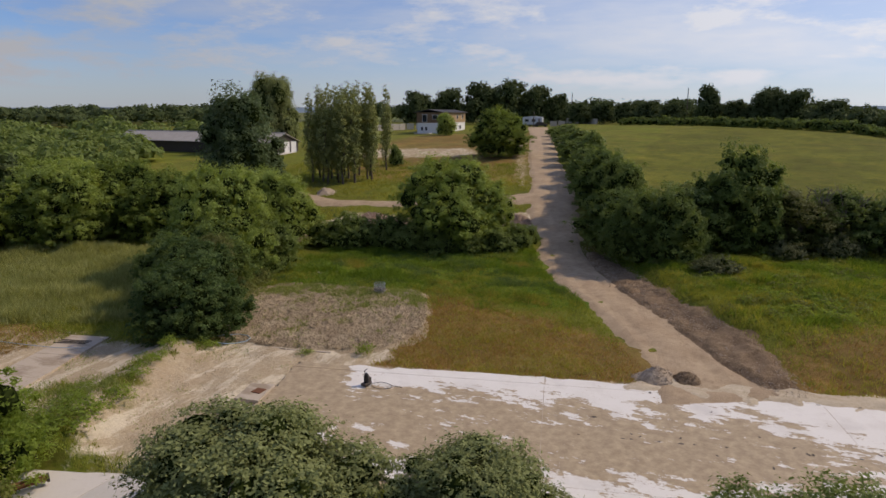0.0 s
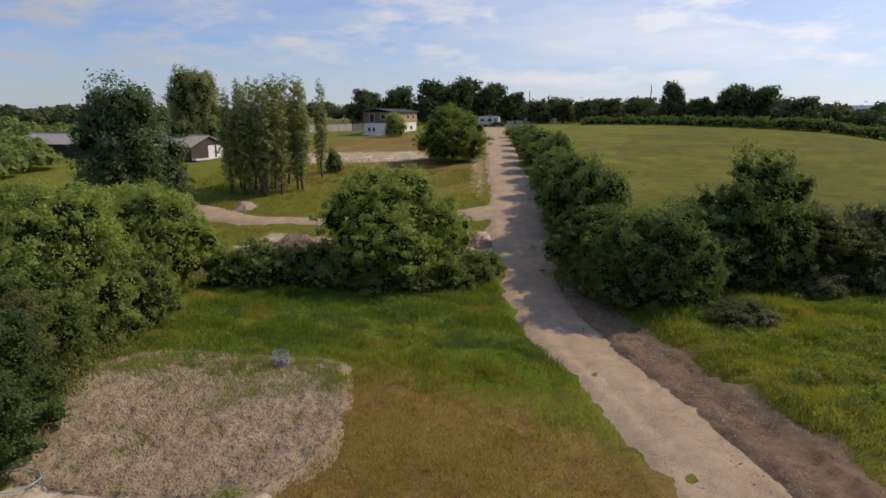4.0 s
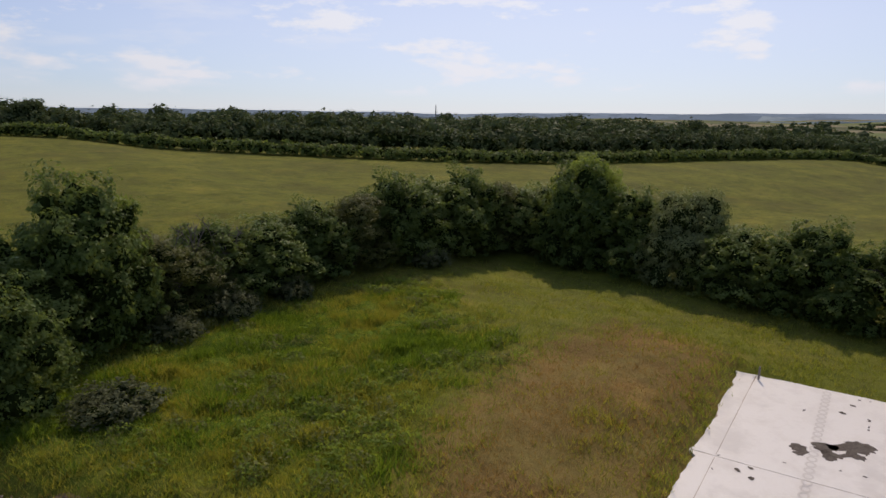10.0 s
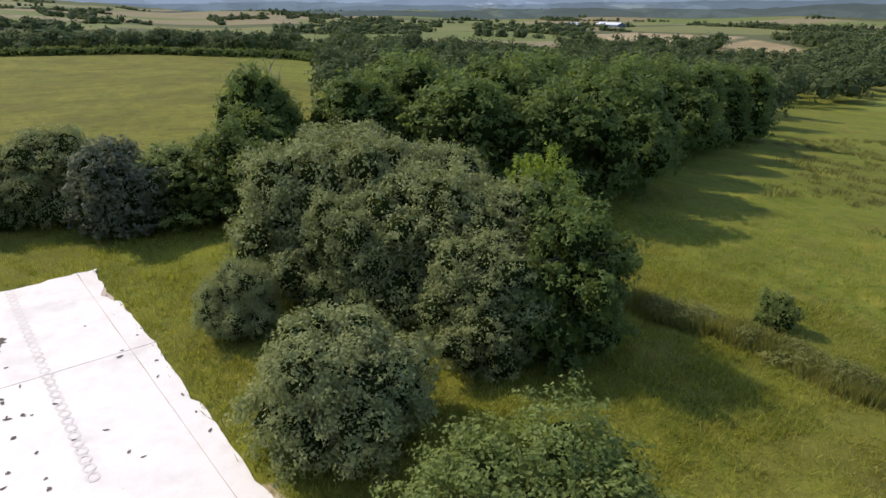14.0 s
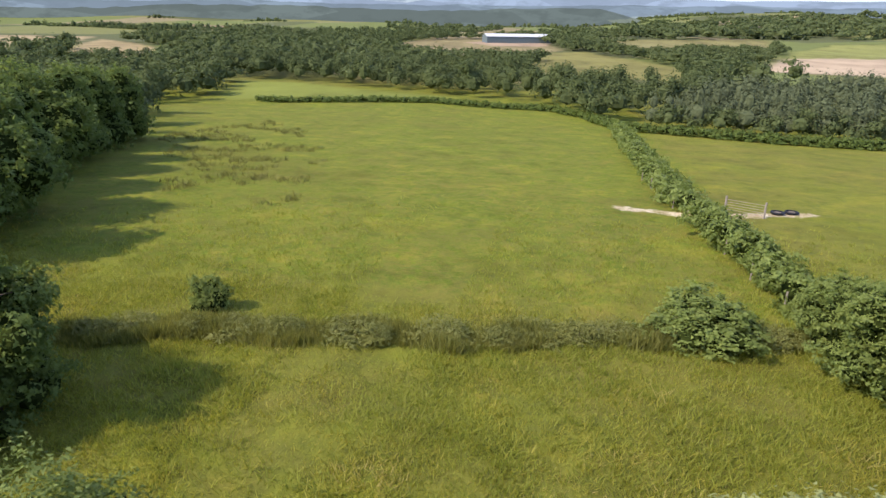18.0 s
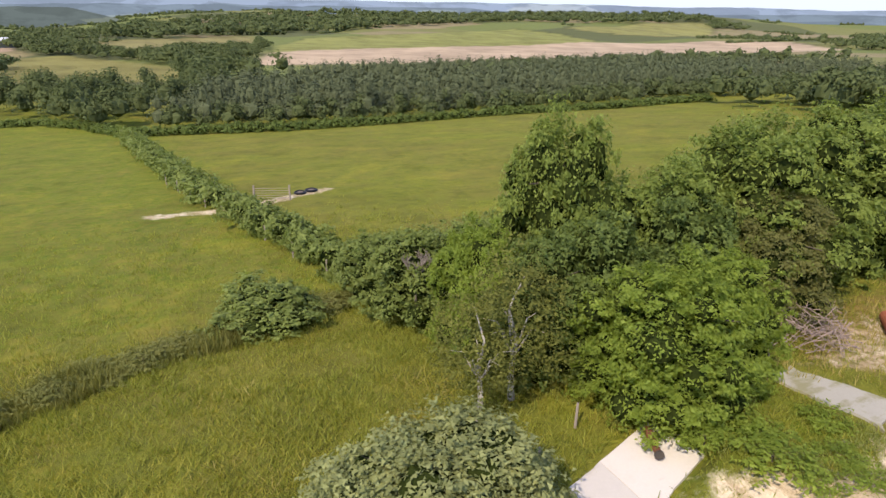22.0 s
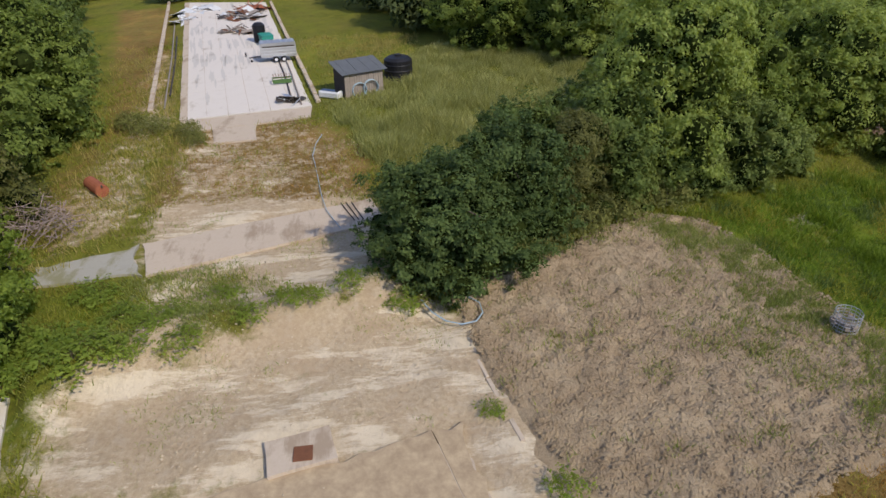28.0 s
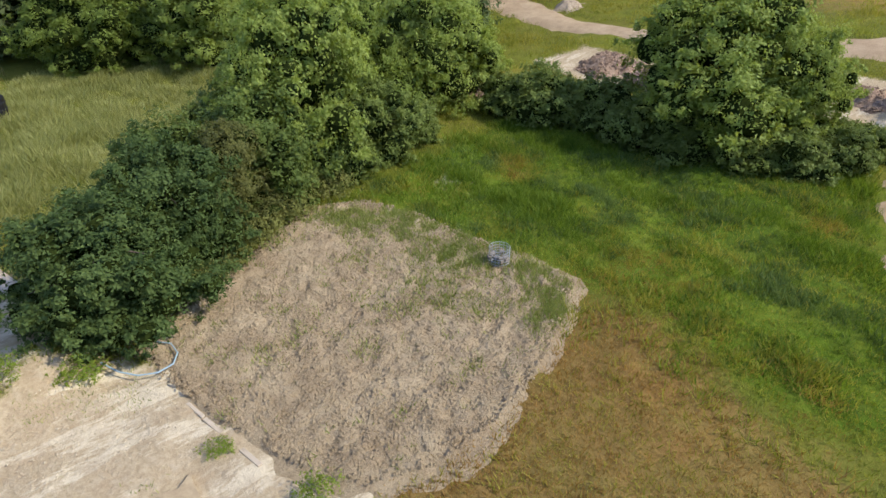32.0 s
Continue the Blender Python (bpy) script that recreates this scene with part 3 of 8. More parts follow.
def inside(poly, x, y):
    """Signed distance to a polygon's outline, positive inside."""
    x, y = np.asarray(x, float), np.asarray(y, float)
    d = np.full(x.shape, 1e9)
    odd = np.zeros(x.shape, bool)
    for (ax, ay), (bx, by) in zip(poly, poly[1:] + poly[:1]):
        ex, ey = bx - ax, by - ay
        t = np.clip(((x - ax) * ex + (y - ay) * ey) / (ex * ex + ey * ey + 1e-9), 0, 1)
        d = np.minimum(d, np.hypot(x - ax - t * ex, y - ay - t * ey))
        if ay != by:
            odd ^= ((ay > y) != (by > y)) & (x < ex * (y - ay) / ey + ax)
    return np.where(odd, d, -d)


def along(line, x, y):
    """Distance to a broken line."""
    d = np.full(np.asarray(x, float).shape, 1e9)
    for (ax, ay), (bx, by) in zip(line, line[1:]):
        ex, ey = bx - ax, by - ay
        t = np.clip(((x - ax) * ex + (y - ay) * ey) / (ex * ex + ey * ey), 0, 1)
        d = np.minimum(d, np.hypot(x - ax - t * ex, y - ay - t * ey))
    return d


def soft_in(poly, x, y, soft):
    return smooth_step(-soft, soft, inside(poly, x, y))


# ---- plan of the ground ----
SOIL_BED = [(-19.2, 2.6), (-24.2, 11.8), (-23.4, 14.2), (-20.5, 15.4), (-12.4, 16.6), (-10.7, 14.0), (-9.4, 11.2), (-8.9, 9.0), (-8.9, 6.8), (-9.5, 5.2), (-11.2, 4.2), (-13.8, 3.4), (-16.7, 2.7)]
SLAB = [(-10.6, -8.0), (35.8, 1.9), (33.3, 12.7), (-12.9, 2.2)]
YARD = [(-10.9, -8.7), (-10.6, 3.6), (-13.8, 3.2), (-17.5, 2.4), (-21.5, 1.2), (-26.0, 0.5), (-33.0, 0.6), (-41.0, -3.2), (-39.5, -11.0), (-33.0, -10.5), (-26.0, -9.4), (-21.5, -8.6), (-18.0, -8.6), (-14.9, -10.0)]
LUSH_PLOT = [(-24.0, 14.0), (-27.0, 27.0), (-9.0, 34.0), (-5.5, 27.5), (0.5, 18.0), (-4.0, 15.5), (-10.5, 17.0)]
DRY_PLOT = [(-9.5, 2.8), (-10.6, 12.0), (-9.0, 14.6), (-4.0, 12.4), (1.5, 9.4), (5.0, 6.2), (0.0, 4.2)]
DRY_EAST = [(10.0, 6.4), (34.0, 13.4), (34.0, 20.0), (24.0, 20.5), (14.0, 16.5), (9.0, 10.0)]
LUSH_EAST = [(3.0, 25.0), (1.0, 31.0), (16.0, 35.0), (30.0, 35.0), (24.0, 22.0), (10.5, 17.0)]
HOUSE_DIRT = [(-58.0, 78.0), (-62.0, 92.0), (-40.0, 99.0), (-33.0, 90.0), (-36.0, 84.0)]
VERGE_DIRT = [(-15.5, 57.0), (-22.5, 82.0), (-28.0, 100.0), (-33.0, 122.0), (-39.0, 122.0), (-33.0, 100.0), (-25.0, 80.0), (-19.0, 60.0)]
HEAP_DIRT = [(-35.0, 38.0), (-34.0, 43.0), (-27.0, 42.5), (-25.0, 36.0)]
HEAP_DIRT_2 = [(-15.5, 40.0), (-16.0, 47.0), (-11.6, 47.0), (-10.3, 41.0)]
GATE_LINE = [(-4.5, -56.5), (-9.5, -55.5), (-14.0, -57.0), (-20.5, -59.5)]
DRY_WEST = [(-23.5, -13.5), (-25.5, -9.6), (-33.0, -11.0), (-39.8, -9.5), (-40.4, -12.8), (-60.0, -17.0), (-62.0, -21.0), (-40.0, -16.5), (-30.0, -16.5)]
DRY_NORTH = [(-62.0, 66.0), (-66.0, 130.0), (-38.0, 150.0), (-25.0, 100.0), (-14.0, 60.0), (-30.0, 56.0)]
WEED_STRIP = [(-15.4, -12.6), (-21.6, -13.3), (-22.4, -10.7), (-22.3, -7.4), (-22.2, -4.6), (-20.2, -2.6), (-18.1, -3.9), (-17.3, -5.2), (-16.6, -7.4), (-16.0, -9.0), (-15.3, -10.5)]
LAWN_SW = [(-12.0, -8.5), (-17.0, -8.0), (-22.0, -8.6), (-21.5, -13.5), (-16.0, -14.0)]

ring_r = np.concatenate([np.arange(0.2, 66, 0.42), 66 * np.exp(np.linspace(0, math.log(4600 / 66), 170))[1:]])
n_ang = 560
ga, gr = np.meshgrid(np.linspace(0, 2 * math.pi, n_ang, endpoint=False), ring_r)
gx, gy = gr * np.sin(ga), gr * np.cos(ga) - 4.0 * (1 - smooth_step(20, 200, gr))
gz = height(gx, gy)


def level_near(z, poly, x, y, to, soft=0.8):
    """Flattens the ground under a slab."""
    w = smooth_step(-soft, 0.0, inside(poly, x, y))
    return z * (1 - w) + to * w


SLAB_2 = [(-40.6, -11.2), (-42.4, -3.1), (-85.0, -10.4), (-86.5, -20.2)]
near = gr < 130
rough = 0.13 * fnoise(gx, gy, 0.5, 3.0, 4)
gz = gz + np.where(near, rough * (1 - smooth_step(80, 130, gr)), 0)
tall_grass = np.maximum(soft_in(LUSH_PLOT, gx, gy, 3.0), soft_in(LUSH_EAST, gx, gy, 5.0)) * smooth_step(2.4, 3.6, np.abs(lane_offset(gx, gy) + 2.2)) * smooth_step(-0.3, -1.5, inside(SOIL_BED, gx, gy))
gz = gz + 0.20 * tall_grass * (0.4 + fnoise(gx, gy, 0.9, 8.0, 3))
gz = level_near(gz, SLAB, gx, gy, -0.10)
gz = level_near(gz, SLAB_2, gx, gy, -0.12)
PATHS = [[(-22.0, -8.5), (-25.2, 0.8), (-27.6, 0.2), (-24.6, -9.3)], [(-21.6, -13.0), (-22.0, -8.6), (-24.6, -9.4), (-23.3, -12.9)], [(-10.9, -11.6), (-10.5, -9.0), (-15.7, -10.7), (-15.4, -12.9)],
         [(-36.2, -8.4), (-36.4, -6.0), (-39.3, -6.3), (-38.7, -8.9)], [(-38.2, -10.6), (-40.1, -3.1), (-42.3, -3.1), (-40.55, -11.15)], [(-11.55, -2.95), (-11.95, -1.2), (-13.15, -1.45), (-12.75, -3.15)]]
for quad_ in PATHS:
    gz = level_near(gz, quad_, gx, gy, -0.08)
# the bed of dug soil lies on a gentle slope up to the north-west
gv = np.stack([gx, gy, gz], -1).reshape(-1, 3)
idx = np.arange(len(ring_r) * n_ang).reshape(len(ring_r), n_ang)
gf = np.stack([idx[:-1], idx[1:], np.roll(idx, -1, 1)[1:], np.roll(idx, -1, 1)[:-1]], -1).reshape(-1, 4)
ground_mesh = mesh_of("ground", gv, gf, GROUND, True)


def cover_at(x, y):
    """Lush grass, dry grass and bare earth, each 0 to 1."""
    lush = np.maximum.reduce([0.85 * soft_in(LUSH_PLOT, x, y, 3.0), 0.75 * soft_in(LUSH_EAST, x, y, 6.0), 0.40 * soft_in(LAWN_SW, x, y, 1.2)])
    field_s = smooth_step(-27, -32, y) * (x > -14) * smooth_step(300, 200, np.hypot(x, y))
    lush = np.maximum(lush, 0.34 * field_s)
    dry = np.maximum(np.clip(0.95 * smooth_step(-5.5, 1.5, inside(DRY_PLOT, x, y)) + 0.25 * smooth_step(-8.0, -1.0, inside(DRY_PLOT, x, y)) * fnoise(x, y, 0.5, 6.0), 0, 1), 0.8 * soft_in(DRY_EAST, x, y, 4.5))
    dry = np.maximum(dry, 0.5 * soft_in(DRY_NORTH, x, y, 6.0))
    dry = np.maximum(dry, 0.75 * soft_in(YARD, x, y, 3.0) * smooth_step(-25.5, -28.0, x))
    dry = np.maximum(dry, 0.45 * soft_in(DRY_WEST, x, y, 2.0))
    dry = np.maximum(dry, 0.5 * soft_in([(-40, -11), (-87, -21), (-90, -30), (-44, -17)], x, y, 2.0))
    lush = np.maximum(lush, 0.26 * smooth_step(38, 46, y) * (x > -5) * (x < 260))
    field_e = smooth_step(38, 46, y + 0.35 * np.maximum(0, 46 - x)) * (x > -5)
    dry = np.maximum(dry, 0.20 * np.maximum(field_e, smooth_step(46, 54, x) * smooth_step(-40, -30, y)))
    bare = np.maximum.reduce([soft_in(YARD, x, y, 2.4) * (0.70 + 0.16 * fnoise(x, y, 0.25, 4.0) - 0.36 * smooth_step(-26.5, -29.0, x) - 0.34 * soft_in(WEED_STRIP, x, y, 1.4) * np.clip(0.65 + 1.5 * fnoise(x, y, 0.6, 21.0) + 0.3 * smooth_step(-5.0, -9.0, y), 0, 1) - 0.3 * smooth_step(2.4, 0.5, along(YARD_BANK, x, y)) * np.clip(2.2 * fnoise(x, y, 0.6, 25.0), 0, 1)), 0.47 * soft_in(HOUSE_DIRT, x, y, 2), 0.40 * soft_in(VERGE_DIRT, x, y, 1.5),
                              0.42 * soft_in([(-23.5, -13.0), (-26.0, -9.6), (-33.0, -10.6), (-40.2, -11.0), (-60.0, -15.5), (-61.0, -18.0), (-40.0, -14.4), (-30.0, -14.6)], x, y, 1.6), 0.78 * soft_in([(-18.6, 1.2), (-9.6, 2.2), (-8.4, 4.4), (-9.4, 5.8), (-13.8, 4.4), (-17.4, 3.6)], x, y, 0.8), 0.8 * soft_in(HEAP_DIRT, x, y, 1.5), 0.9 * soft_in(HEAP_DIRT_2, x, y, 1.2), 0.46 * smooth_step(1.8, 0.4, along(GATE_LINE, x, y)), 0.9 * soft_in(SLAB, x, y, 0.9) * (x < 16), 0.62 * smooth_step(0.6, 2.0, inside(SOIL_BED, x, y)), 0.36 * soft_in([(-24.5, 17.0), (-23.4, 19.6), (-20.0, 19.8), (-20.2, 18.0)], x, y, 1.6)])
    return lush, dry, bare


lush, dry, bare = cover_at(gx, gy)
far = smooth_step(230, 330, gr)
# fields among the woods: outline and colour of the crop
FIELDS = [
    ([(125, -231), (106, -236), (76, -220), (40, -203), (36, -193), (88, -178), (97, -166)], (0.170, 0.195, 0.040)),
    ([(187, -700), (170, -765), (129, -837), (53, -815), (20, -640), (60, -480), (150, -500)], (0.224, 0.187, 0.091)),
    ([(130, -745), (108, -800), (40, -800), (44, -690), (90, -690)], (0.332, 0.241, 0.166)),
    ([(45, -360), (27, -602), (-2, -627), (-32, -519), (-66, -428), (-50, -320), (-8, -330)], (0.187, 0.174, 0.056)),
    ([(-15, -815), (-21, -905), (-248, -996), (-210, -830), (-121, -820), (-78, -680)], (0.195, 0.178, 0.071)),
    ([(-163, -600), (-210, -756), (-303, -930), (-534, -1000), (-781, -1105), (-790, -958), (-709, -782), (-628, -700)], (0.203, 0.212, 0.065)),
    ([(-100, -430), (-163, -606), (-210, -641), (-366, -677), (-628, -711), (-889, -719), (-950, -622), (-831, -470), (-506, -420), (-208, -400)], (0.398, 0.307, 0.207)),
    ([(-873, -1056), (-1494, -1330), (-1568, -1280), (-1229, -989), (-923, -826), (-880, -897)], (0.212, 0.207, 0.071)),
    ([(452, -175), (428, -220), (354, -258), (270, -235), (330, -180), (420, -160)], (0.349, 0.278, 0.158)),
    ([(582, -475), (624, -582), (518, -640), (376, -421), (398, -358)], (0.324, 0.257, 0.141)),
    ([(373, -433), (475, -598), (270, -420), (249, -361), (296, -338)], (0.307, 0.241, 0.124)),
    ([(781, -1225), (538, -1049), (392, -768), (564, -933)], (0.274, 0.178, 0.124)),
    ([(900, 150), (1250, 330), (1350, 250), (1000, 90)], (0.357, 0.282, 0.166)),
]
tint = np.zeros(gx.shape + (4,), np.float32)
for outline_, colour_ in FIELDS:
    w_ = smooth_step(-5, 5, inside(outline_, gx, gy))
    tint[..., :3] = np.where(w_[..., None] > 0.02, colour_, tint[..., :3])
    tint[..., 3] = np.maximum(tint[..., 3], w_)
cols = np.stack([lush, dry, bare, np.ones_like(lush)], -1).reshape(-1).astype(np.float32)
att = ground_mesh.color_attributes.new("cover", "FLOAT_COLOR", "POINT")
att.data.foreach_set("color", cols)
pasture = np.maximum(smooth_step(38, 46, gy + 0.35 * np.maximum(0, 46 - gx)) * (gx > -5), smooth_step(46, 54, gx) * smooth_step(-40, -30, gy))
cols = np.stack([far, 0 * far, 0.85 * pasture, np.ones_like(far)], -1).reshape(-1).astype(np.float32)
att = ground_mesh.color_attributes.new("crops", "FLOAT_COLOR", "POINT")
att.data.foreach_set("color", cols)
att = ground_mesh.color_attributes.new("field_tint", "FLOAT_COLOR", "POINT")
att.data.foreach_set("color", tint.reshape(-1))
tagged(new("ground", ground_mesh), "rolling meadow ground with green, dry and bare patches", "ground", kind="structure")


def overlay(name, poly, mat, lift, step, edge, relief, label, category, kind="structure", ragged=0.5, base=None):
    """A skin of earth or gravel lying on the ground, thinning out under it along a ragged edge."""
    xs, ys = [p[0] for p in poly], [p[1] for p in poly]
    ax, ay = np.arange(min(xs) - 1.5, max(xs) + 1.5, step), np.arange(min(ys) - 1.5, max(ys) + 1.5, step)
    px, py = np.meshgrid(ax, ay, indexing="ij")
    px = px + 0.25 * step * wobble(px, py, 5.1, 2.0)
    d = inside(poly, px, py) + 1.5 * ragged * fnoise(px, py, 0.55, 9.0, 5)
    pz = (height(px, py) if base is None else base(px, py)) + np.where(d > 0, lift, 0) * smooth_step(0, edge, d) - 0.35 * smooth_step(0.0, -1.2, d) + relief(px, py) * smooth_step(0, edge, d)
    keep = d > -0.9
    ids = np.arange(px.size).reshape(px.shape)
    q = np.stack([ids[:-1, :-1], ids[1:, :-1], ids[1:, 1:], ids[:-1, 1:]], -1).reshape(-1, 4)
    q = q[(keep[:-1, :-1] & keep[1:, :-1] & keep[1:, 1:] & keep[:-1, 1:]).reshape(-1)]
    used, inv = np.unique(q, return_inverse=True)
    v = np.stack([px, py, pz], -1).reshape(-1, 3)[used]
    return tagged(new(name, mesh_of(name, v, inv.reshape(-1, 4), mat, True)), label, category, kind=kind)


def strip_poly(line, half):
    """The outline of a way along a broken line; half: its half width at each point."""
    left, right = [], []
    for i, (x, y) in enumerate(line):
        a, b = line[max(i - 1, 0)], line[min(i + 1, len(line) - 1)]
        k = math.hypot(b[0] - a[0], b[1] - a[1])
        nx, ny = -(b[1] - a[1]) / k, (b[0] - a[0]) / k
        left.append((x + nx * half[i], y + ny * half[i]))
        right.append((x - nx * half[i], y - ny * half[i]))
    return left + right[::-1]


def ruts(x, y):
    o = lane_offset(x, y)
    return 0.04 * fnoise(x, y, 1.5, 1.0, 5) - 0.05 * (np.exp(-((o + 1.2) / 0.35) ** 2) + np.exp(-((o + 3.1) / 0.35) ** 2))


LANE_HALF = [3.2, 2.2, 2.1, 2.1, 2.1, 2.1, 2.2, 2.6, 3.0, 2.6, 2.6, 2.7, 2.7, 2.8, 3.0]
overlay("road", strip_poly(LANE_MID, LANE_HALF), LANE, 0.13, 0.28, 0.5, ruts, "rutted pinkish gravel lane climbing beside the hedge", "lane", ragged=0.05)
TRACK_MID = [(-12.0, 54.0), (-20.0, 50.5), (-31.0, 47.2), (-39.0, 46.2), (-47.0, 48.0), (-60.0, 50.0), (-86.0, 49.0)]
overlay("side_track", strip_poly(TRACK_MID, [3.0, 1.25, 1.1, 1.2, 2.2, 1.5, 1.3]), LANE, 0.13, 0.5, 0.5, lambda x, y: 0.02 * wobble(x, y, 3.0, 5.0), "pale gravel side track leading off the lane", "track", ragged=0.12)
BANK_MID = [(10.4, 7.6), (9.0, 10.6), (7.0, 14.6), (3.6, 20.0), (0.9, 25.0), (-1.6, 30.0), (-3.6, 35.0)]
overlay("dug_bank", strip_poly(BANK_MID, [1.1, 1.7, 1.75, 1.6, 1.4, 1.2, 0.8]), BANK, 0.30, 0.2, 0.8, lambda x, y: 0.20 * fnoise(x, y, 0.9, 3.0, 5) + 0.12 * fnoise(x * 0.5 + y, y * 0.3 - x, 2.6, 5.0, 3), "freshly dug dark earth bank along the lane", "bank", ragged=0.2)


overlay("lane_end_earth", [(3.4, 5.2), (6.0, 8.4), (9.6, 8.6), (12.0, 8.8), (17.0, 9.0), (16.0, 7.6), (10.0, 6.2)], SUBSOIL, 0.11, 0.2, 0.6, lambda x, y: 0.04 * wobble(x, y, 2.6, 8.0), "fan of pale earth where the lane meets the slab", "earth", ragged=0.8)


def furrows(x, y):
    a, b = x * 0.8 + y * 0.6, y * 0.8 - x * 0.6
    return 0.06 * fnoise(a * 1.6, b * 0.7, 1.3, 6.0, 5) + 0.10 * fnoise(a, b * 0.75, 3.0, 2.0, 4)


overlay("soil_bed", SOIL_BED, SOIL, 0.16, 0.09, 0.5, furrows, "raked bed of bare stony soil beside the yard", "soil", ragged=0.2)


# ---- concrete ----
def slab_panel(name, corners, top, thick, mat, parent, label="", chips=(0.25,) * 4, seed=1, step=0.4):
    """A cast slab with broken, chipped edges."""
    rng = random.Random(seed)
    pts = []
    drift = 0.0
    for (ax, ay), (bx, by), chip in zip(corners, corners[1:] + corners[:1], chips):
        k = max(2, int(math.hypot(bx - ax, by - ay) / step))
        nx, ny = by - ay, ax - bx
        ln = math.hypot(nx, ny)
        for i in range(k):
            t = i / k
            drift = 0.6 * drift + 0.4 * abs(rng.gauss(0, chip)) * (2.6 if rng.random() < 0.12 else 1.0)
            c = -drift if i else 0.0
            pts.append((ax + (bx - ax) * t + nx / ln * c, ay + (by - ay) * t + ny / ln * c))
    bm = bmesh.new()
    up = [bm.verts.new((x, y, top)) for x, y in pts]
    low = [bm.verts.new((x, y, top - thick)) for x, y in pts]
    bm.faces.new(up)
    for i in range(len(up)):
        j = (i + 1) % len(up)
        bm.faces.new((up[i], low[i], low[j], up[j]))
    bmesh.ops.recalc_face_normals(bm, faces=bm.faces)
    return part(name, bm, mat, parent, label)


def quad_point(q, u, v):
    (ax, ay), (bx, by), (cx, cy), (dx, dy) = q
    return ((ax * (1 - u) + bx * u) * (1 - v) + (dx * (1 - u) + cx * u) * v, (ay * (1 - u) + by * u) * (1 - v) + (dy * (1 - u) + cy * u) * v)


def panelled(name, quad, us, vs, mat_at, label, top=0.03, gap=0.01, chips=0.008, edge_chips=0.2):
    base = tagged(new(name), label, "concrete slab", kind="structure")
    bed = [quad_point(quad, 0.004, 0.012), quad_point(quad, 0.996, 0.012), quad_point(quad, 0.996, 0.988), quad_point(quad, 0.004, 0.988)]
    slab_panel("bed", bed, top - 0.012, 0.15, CONC_PATH, base, chips=(edge_chips * 1.4,) * 4, seed=77)
    long_u = math.hypot(quad[1][0] - quad[0][0], quad[1][1] - quad[0][1])
    long_v = math.hypot(quad[3][0] - quad[0][0], quad[3][1] - quad[0][1])
    for i, (u0, u1) in enumerate(zip(us, us[1:])):
        for j, (v0, v1) in enumerate(zip(vs, vs[1:])):
            gu, gv_ = gap / long_u / 2, gap / long_v / 2
            c = [quad_point(quad, u0 + gu, v0 + gv_), quad_point(quad, u1 - gu, v0 + gv_), quad_point(quad, u1 - gu, v1 - gv_), quad_point(quad, u0 + gu, v1 - gv_)]
            e, o = edge_chips, chips
            side = (e if j == 0 else o, e if i == len(us) - 2 else o, e if j == len(vs) - 2 else o, e if i == 0 else o)
            slab_panel("panel", c, top - 0.004 * ((i * 7 + j * 3) % 3), 0.2, mat_at((u0 + u1) / 2, (v0 + v1) / 2), base, chips=side, seed=i * 31 + j)
    return base


panelled("shed_floor_slab", SLAB, [0, 0.27, 0.53, 0.79, 1.0], [0, 0.09, 0.91, 1.0], lambda u, v: CONC_SLAB, "long cracked pale concrete floor of a demolished shed")
panelled("far_yard_slab", SLAB_2, [0, 0.06, 0.2, 0.36, 0.52, 0.68, 0.84, 1.0], [0, 0.13, 0.55, 0.95, 1.0], lambda u, v: CONC_PATH if u < 0.06 else CONC_YARD, "weathered pale concrete slab strewn with scrap", edge_chips=0.05)
panelled("concrete_path", [(-22.0, -8.5), (-25.2, 0.8), (-27.6, 0.2), (-24.6, -9.3)], [0, 0.22, 0.45, 0.7, 1.0], [0, 1.0], lambda u, v: CONC_PATH, "worn concrete path crossing the yard", edge_chips=0.04)
panelled("grey_path_patch", [(-21.6, -13.0), (-22.0, -8.6), (-24.6, -9.4), (-23.3, -12.9)], [0, 1.0], [0, 1.0], lambda u, v: CONC_GREY, "broken grey concrete path end overgrown at its edges", edge_chips=0.2)
panelled("small_pad", [(-10.9, -11.6), (-10.5, -9.0), (-15.7, -10.7), (-15.4, -12.9)], [0, 1.0], [0, 0.36, 1.0], lambda u, v: CONC_STAIN if v < 0.36 else CONC_YARD, "small concrete pad beside the trees", edge_chips=0.02)
panelled("slab_ramp", [(-38.2, -10.6), (-40.1, -3.1), (-42.3, -3.1), (-40.55, -11.15)], [0, 0.5, 1.0], [0, 1.0], lambda u, v: CONC_PATH, "low beige concrete ramp along the far slab's front", top=0.012, edge_chips=0.04)
panelled("slab_apron", [(-36.2, -8.4), (-36.4, -6.0), (-39.25, -6.3), (-38.65, -8.9)], [0, 1.0], [0, 1.0], lambda u, v: CONC_PATH, "concrete ramp before the far slab", edge_chips=0.05)
cover = panelled("manhole_surround", [(-11.55, -2.95), (-11.95, -1.2), (-13.15, -1.45), (-12.75, -3.15)], [0, 1.0], [0, 1.0], lambda u, v: CONC_PATH, "square concrete surround of a manhole in the earth yard", top=0.14, edge_chips=0.02)
RUST = plain("rust", (0.20, 0.085, 0.045), 0.85, 0.2, 0.5, 5)
IRON = plain("dark_iron", (0.10, 0.085, 0.075), 0.7, 0.6, 0.4, 5)
edge_ = tagged(new("foundation_edge"), "narrow old concrete foundation edge between yard and soil bed", "foundation", kind="structure")
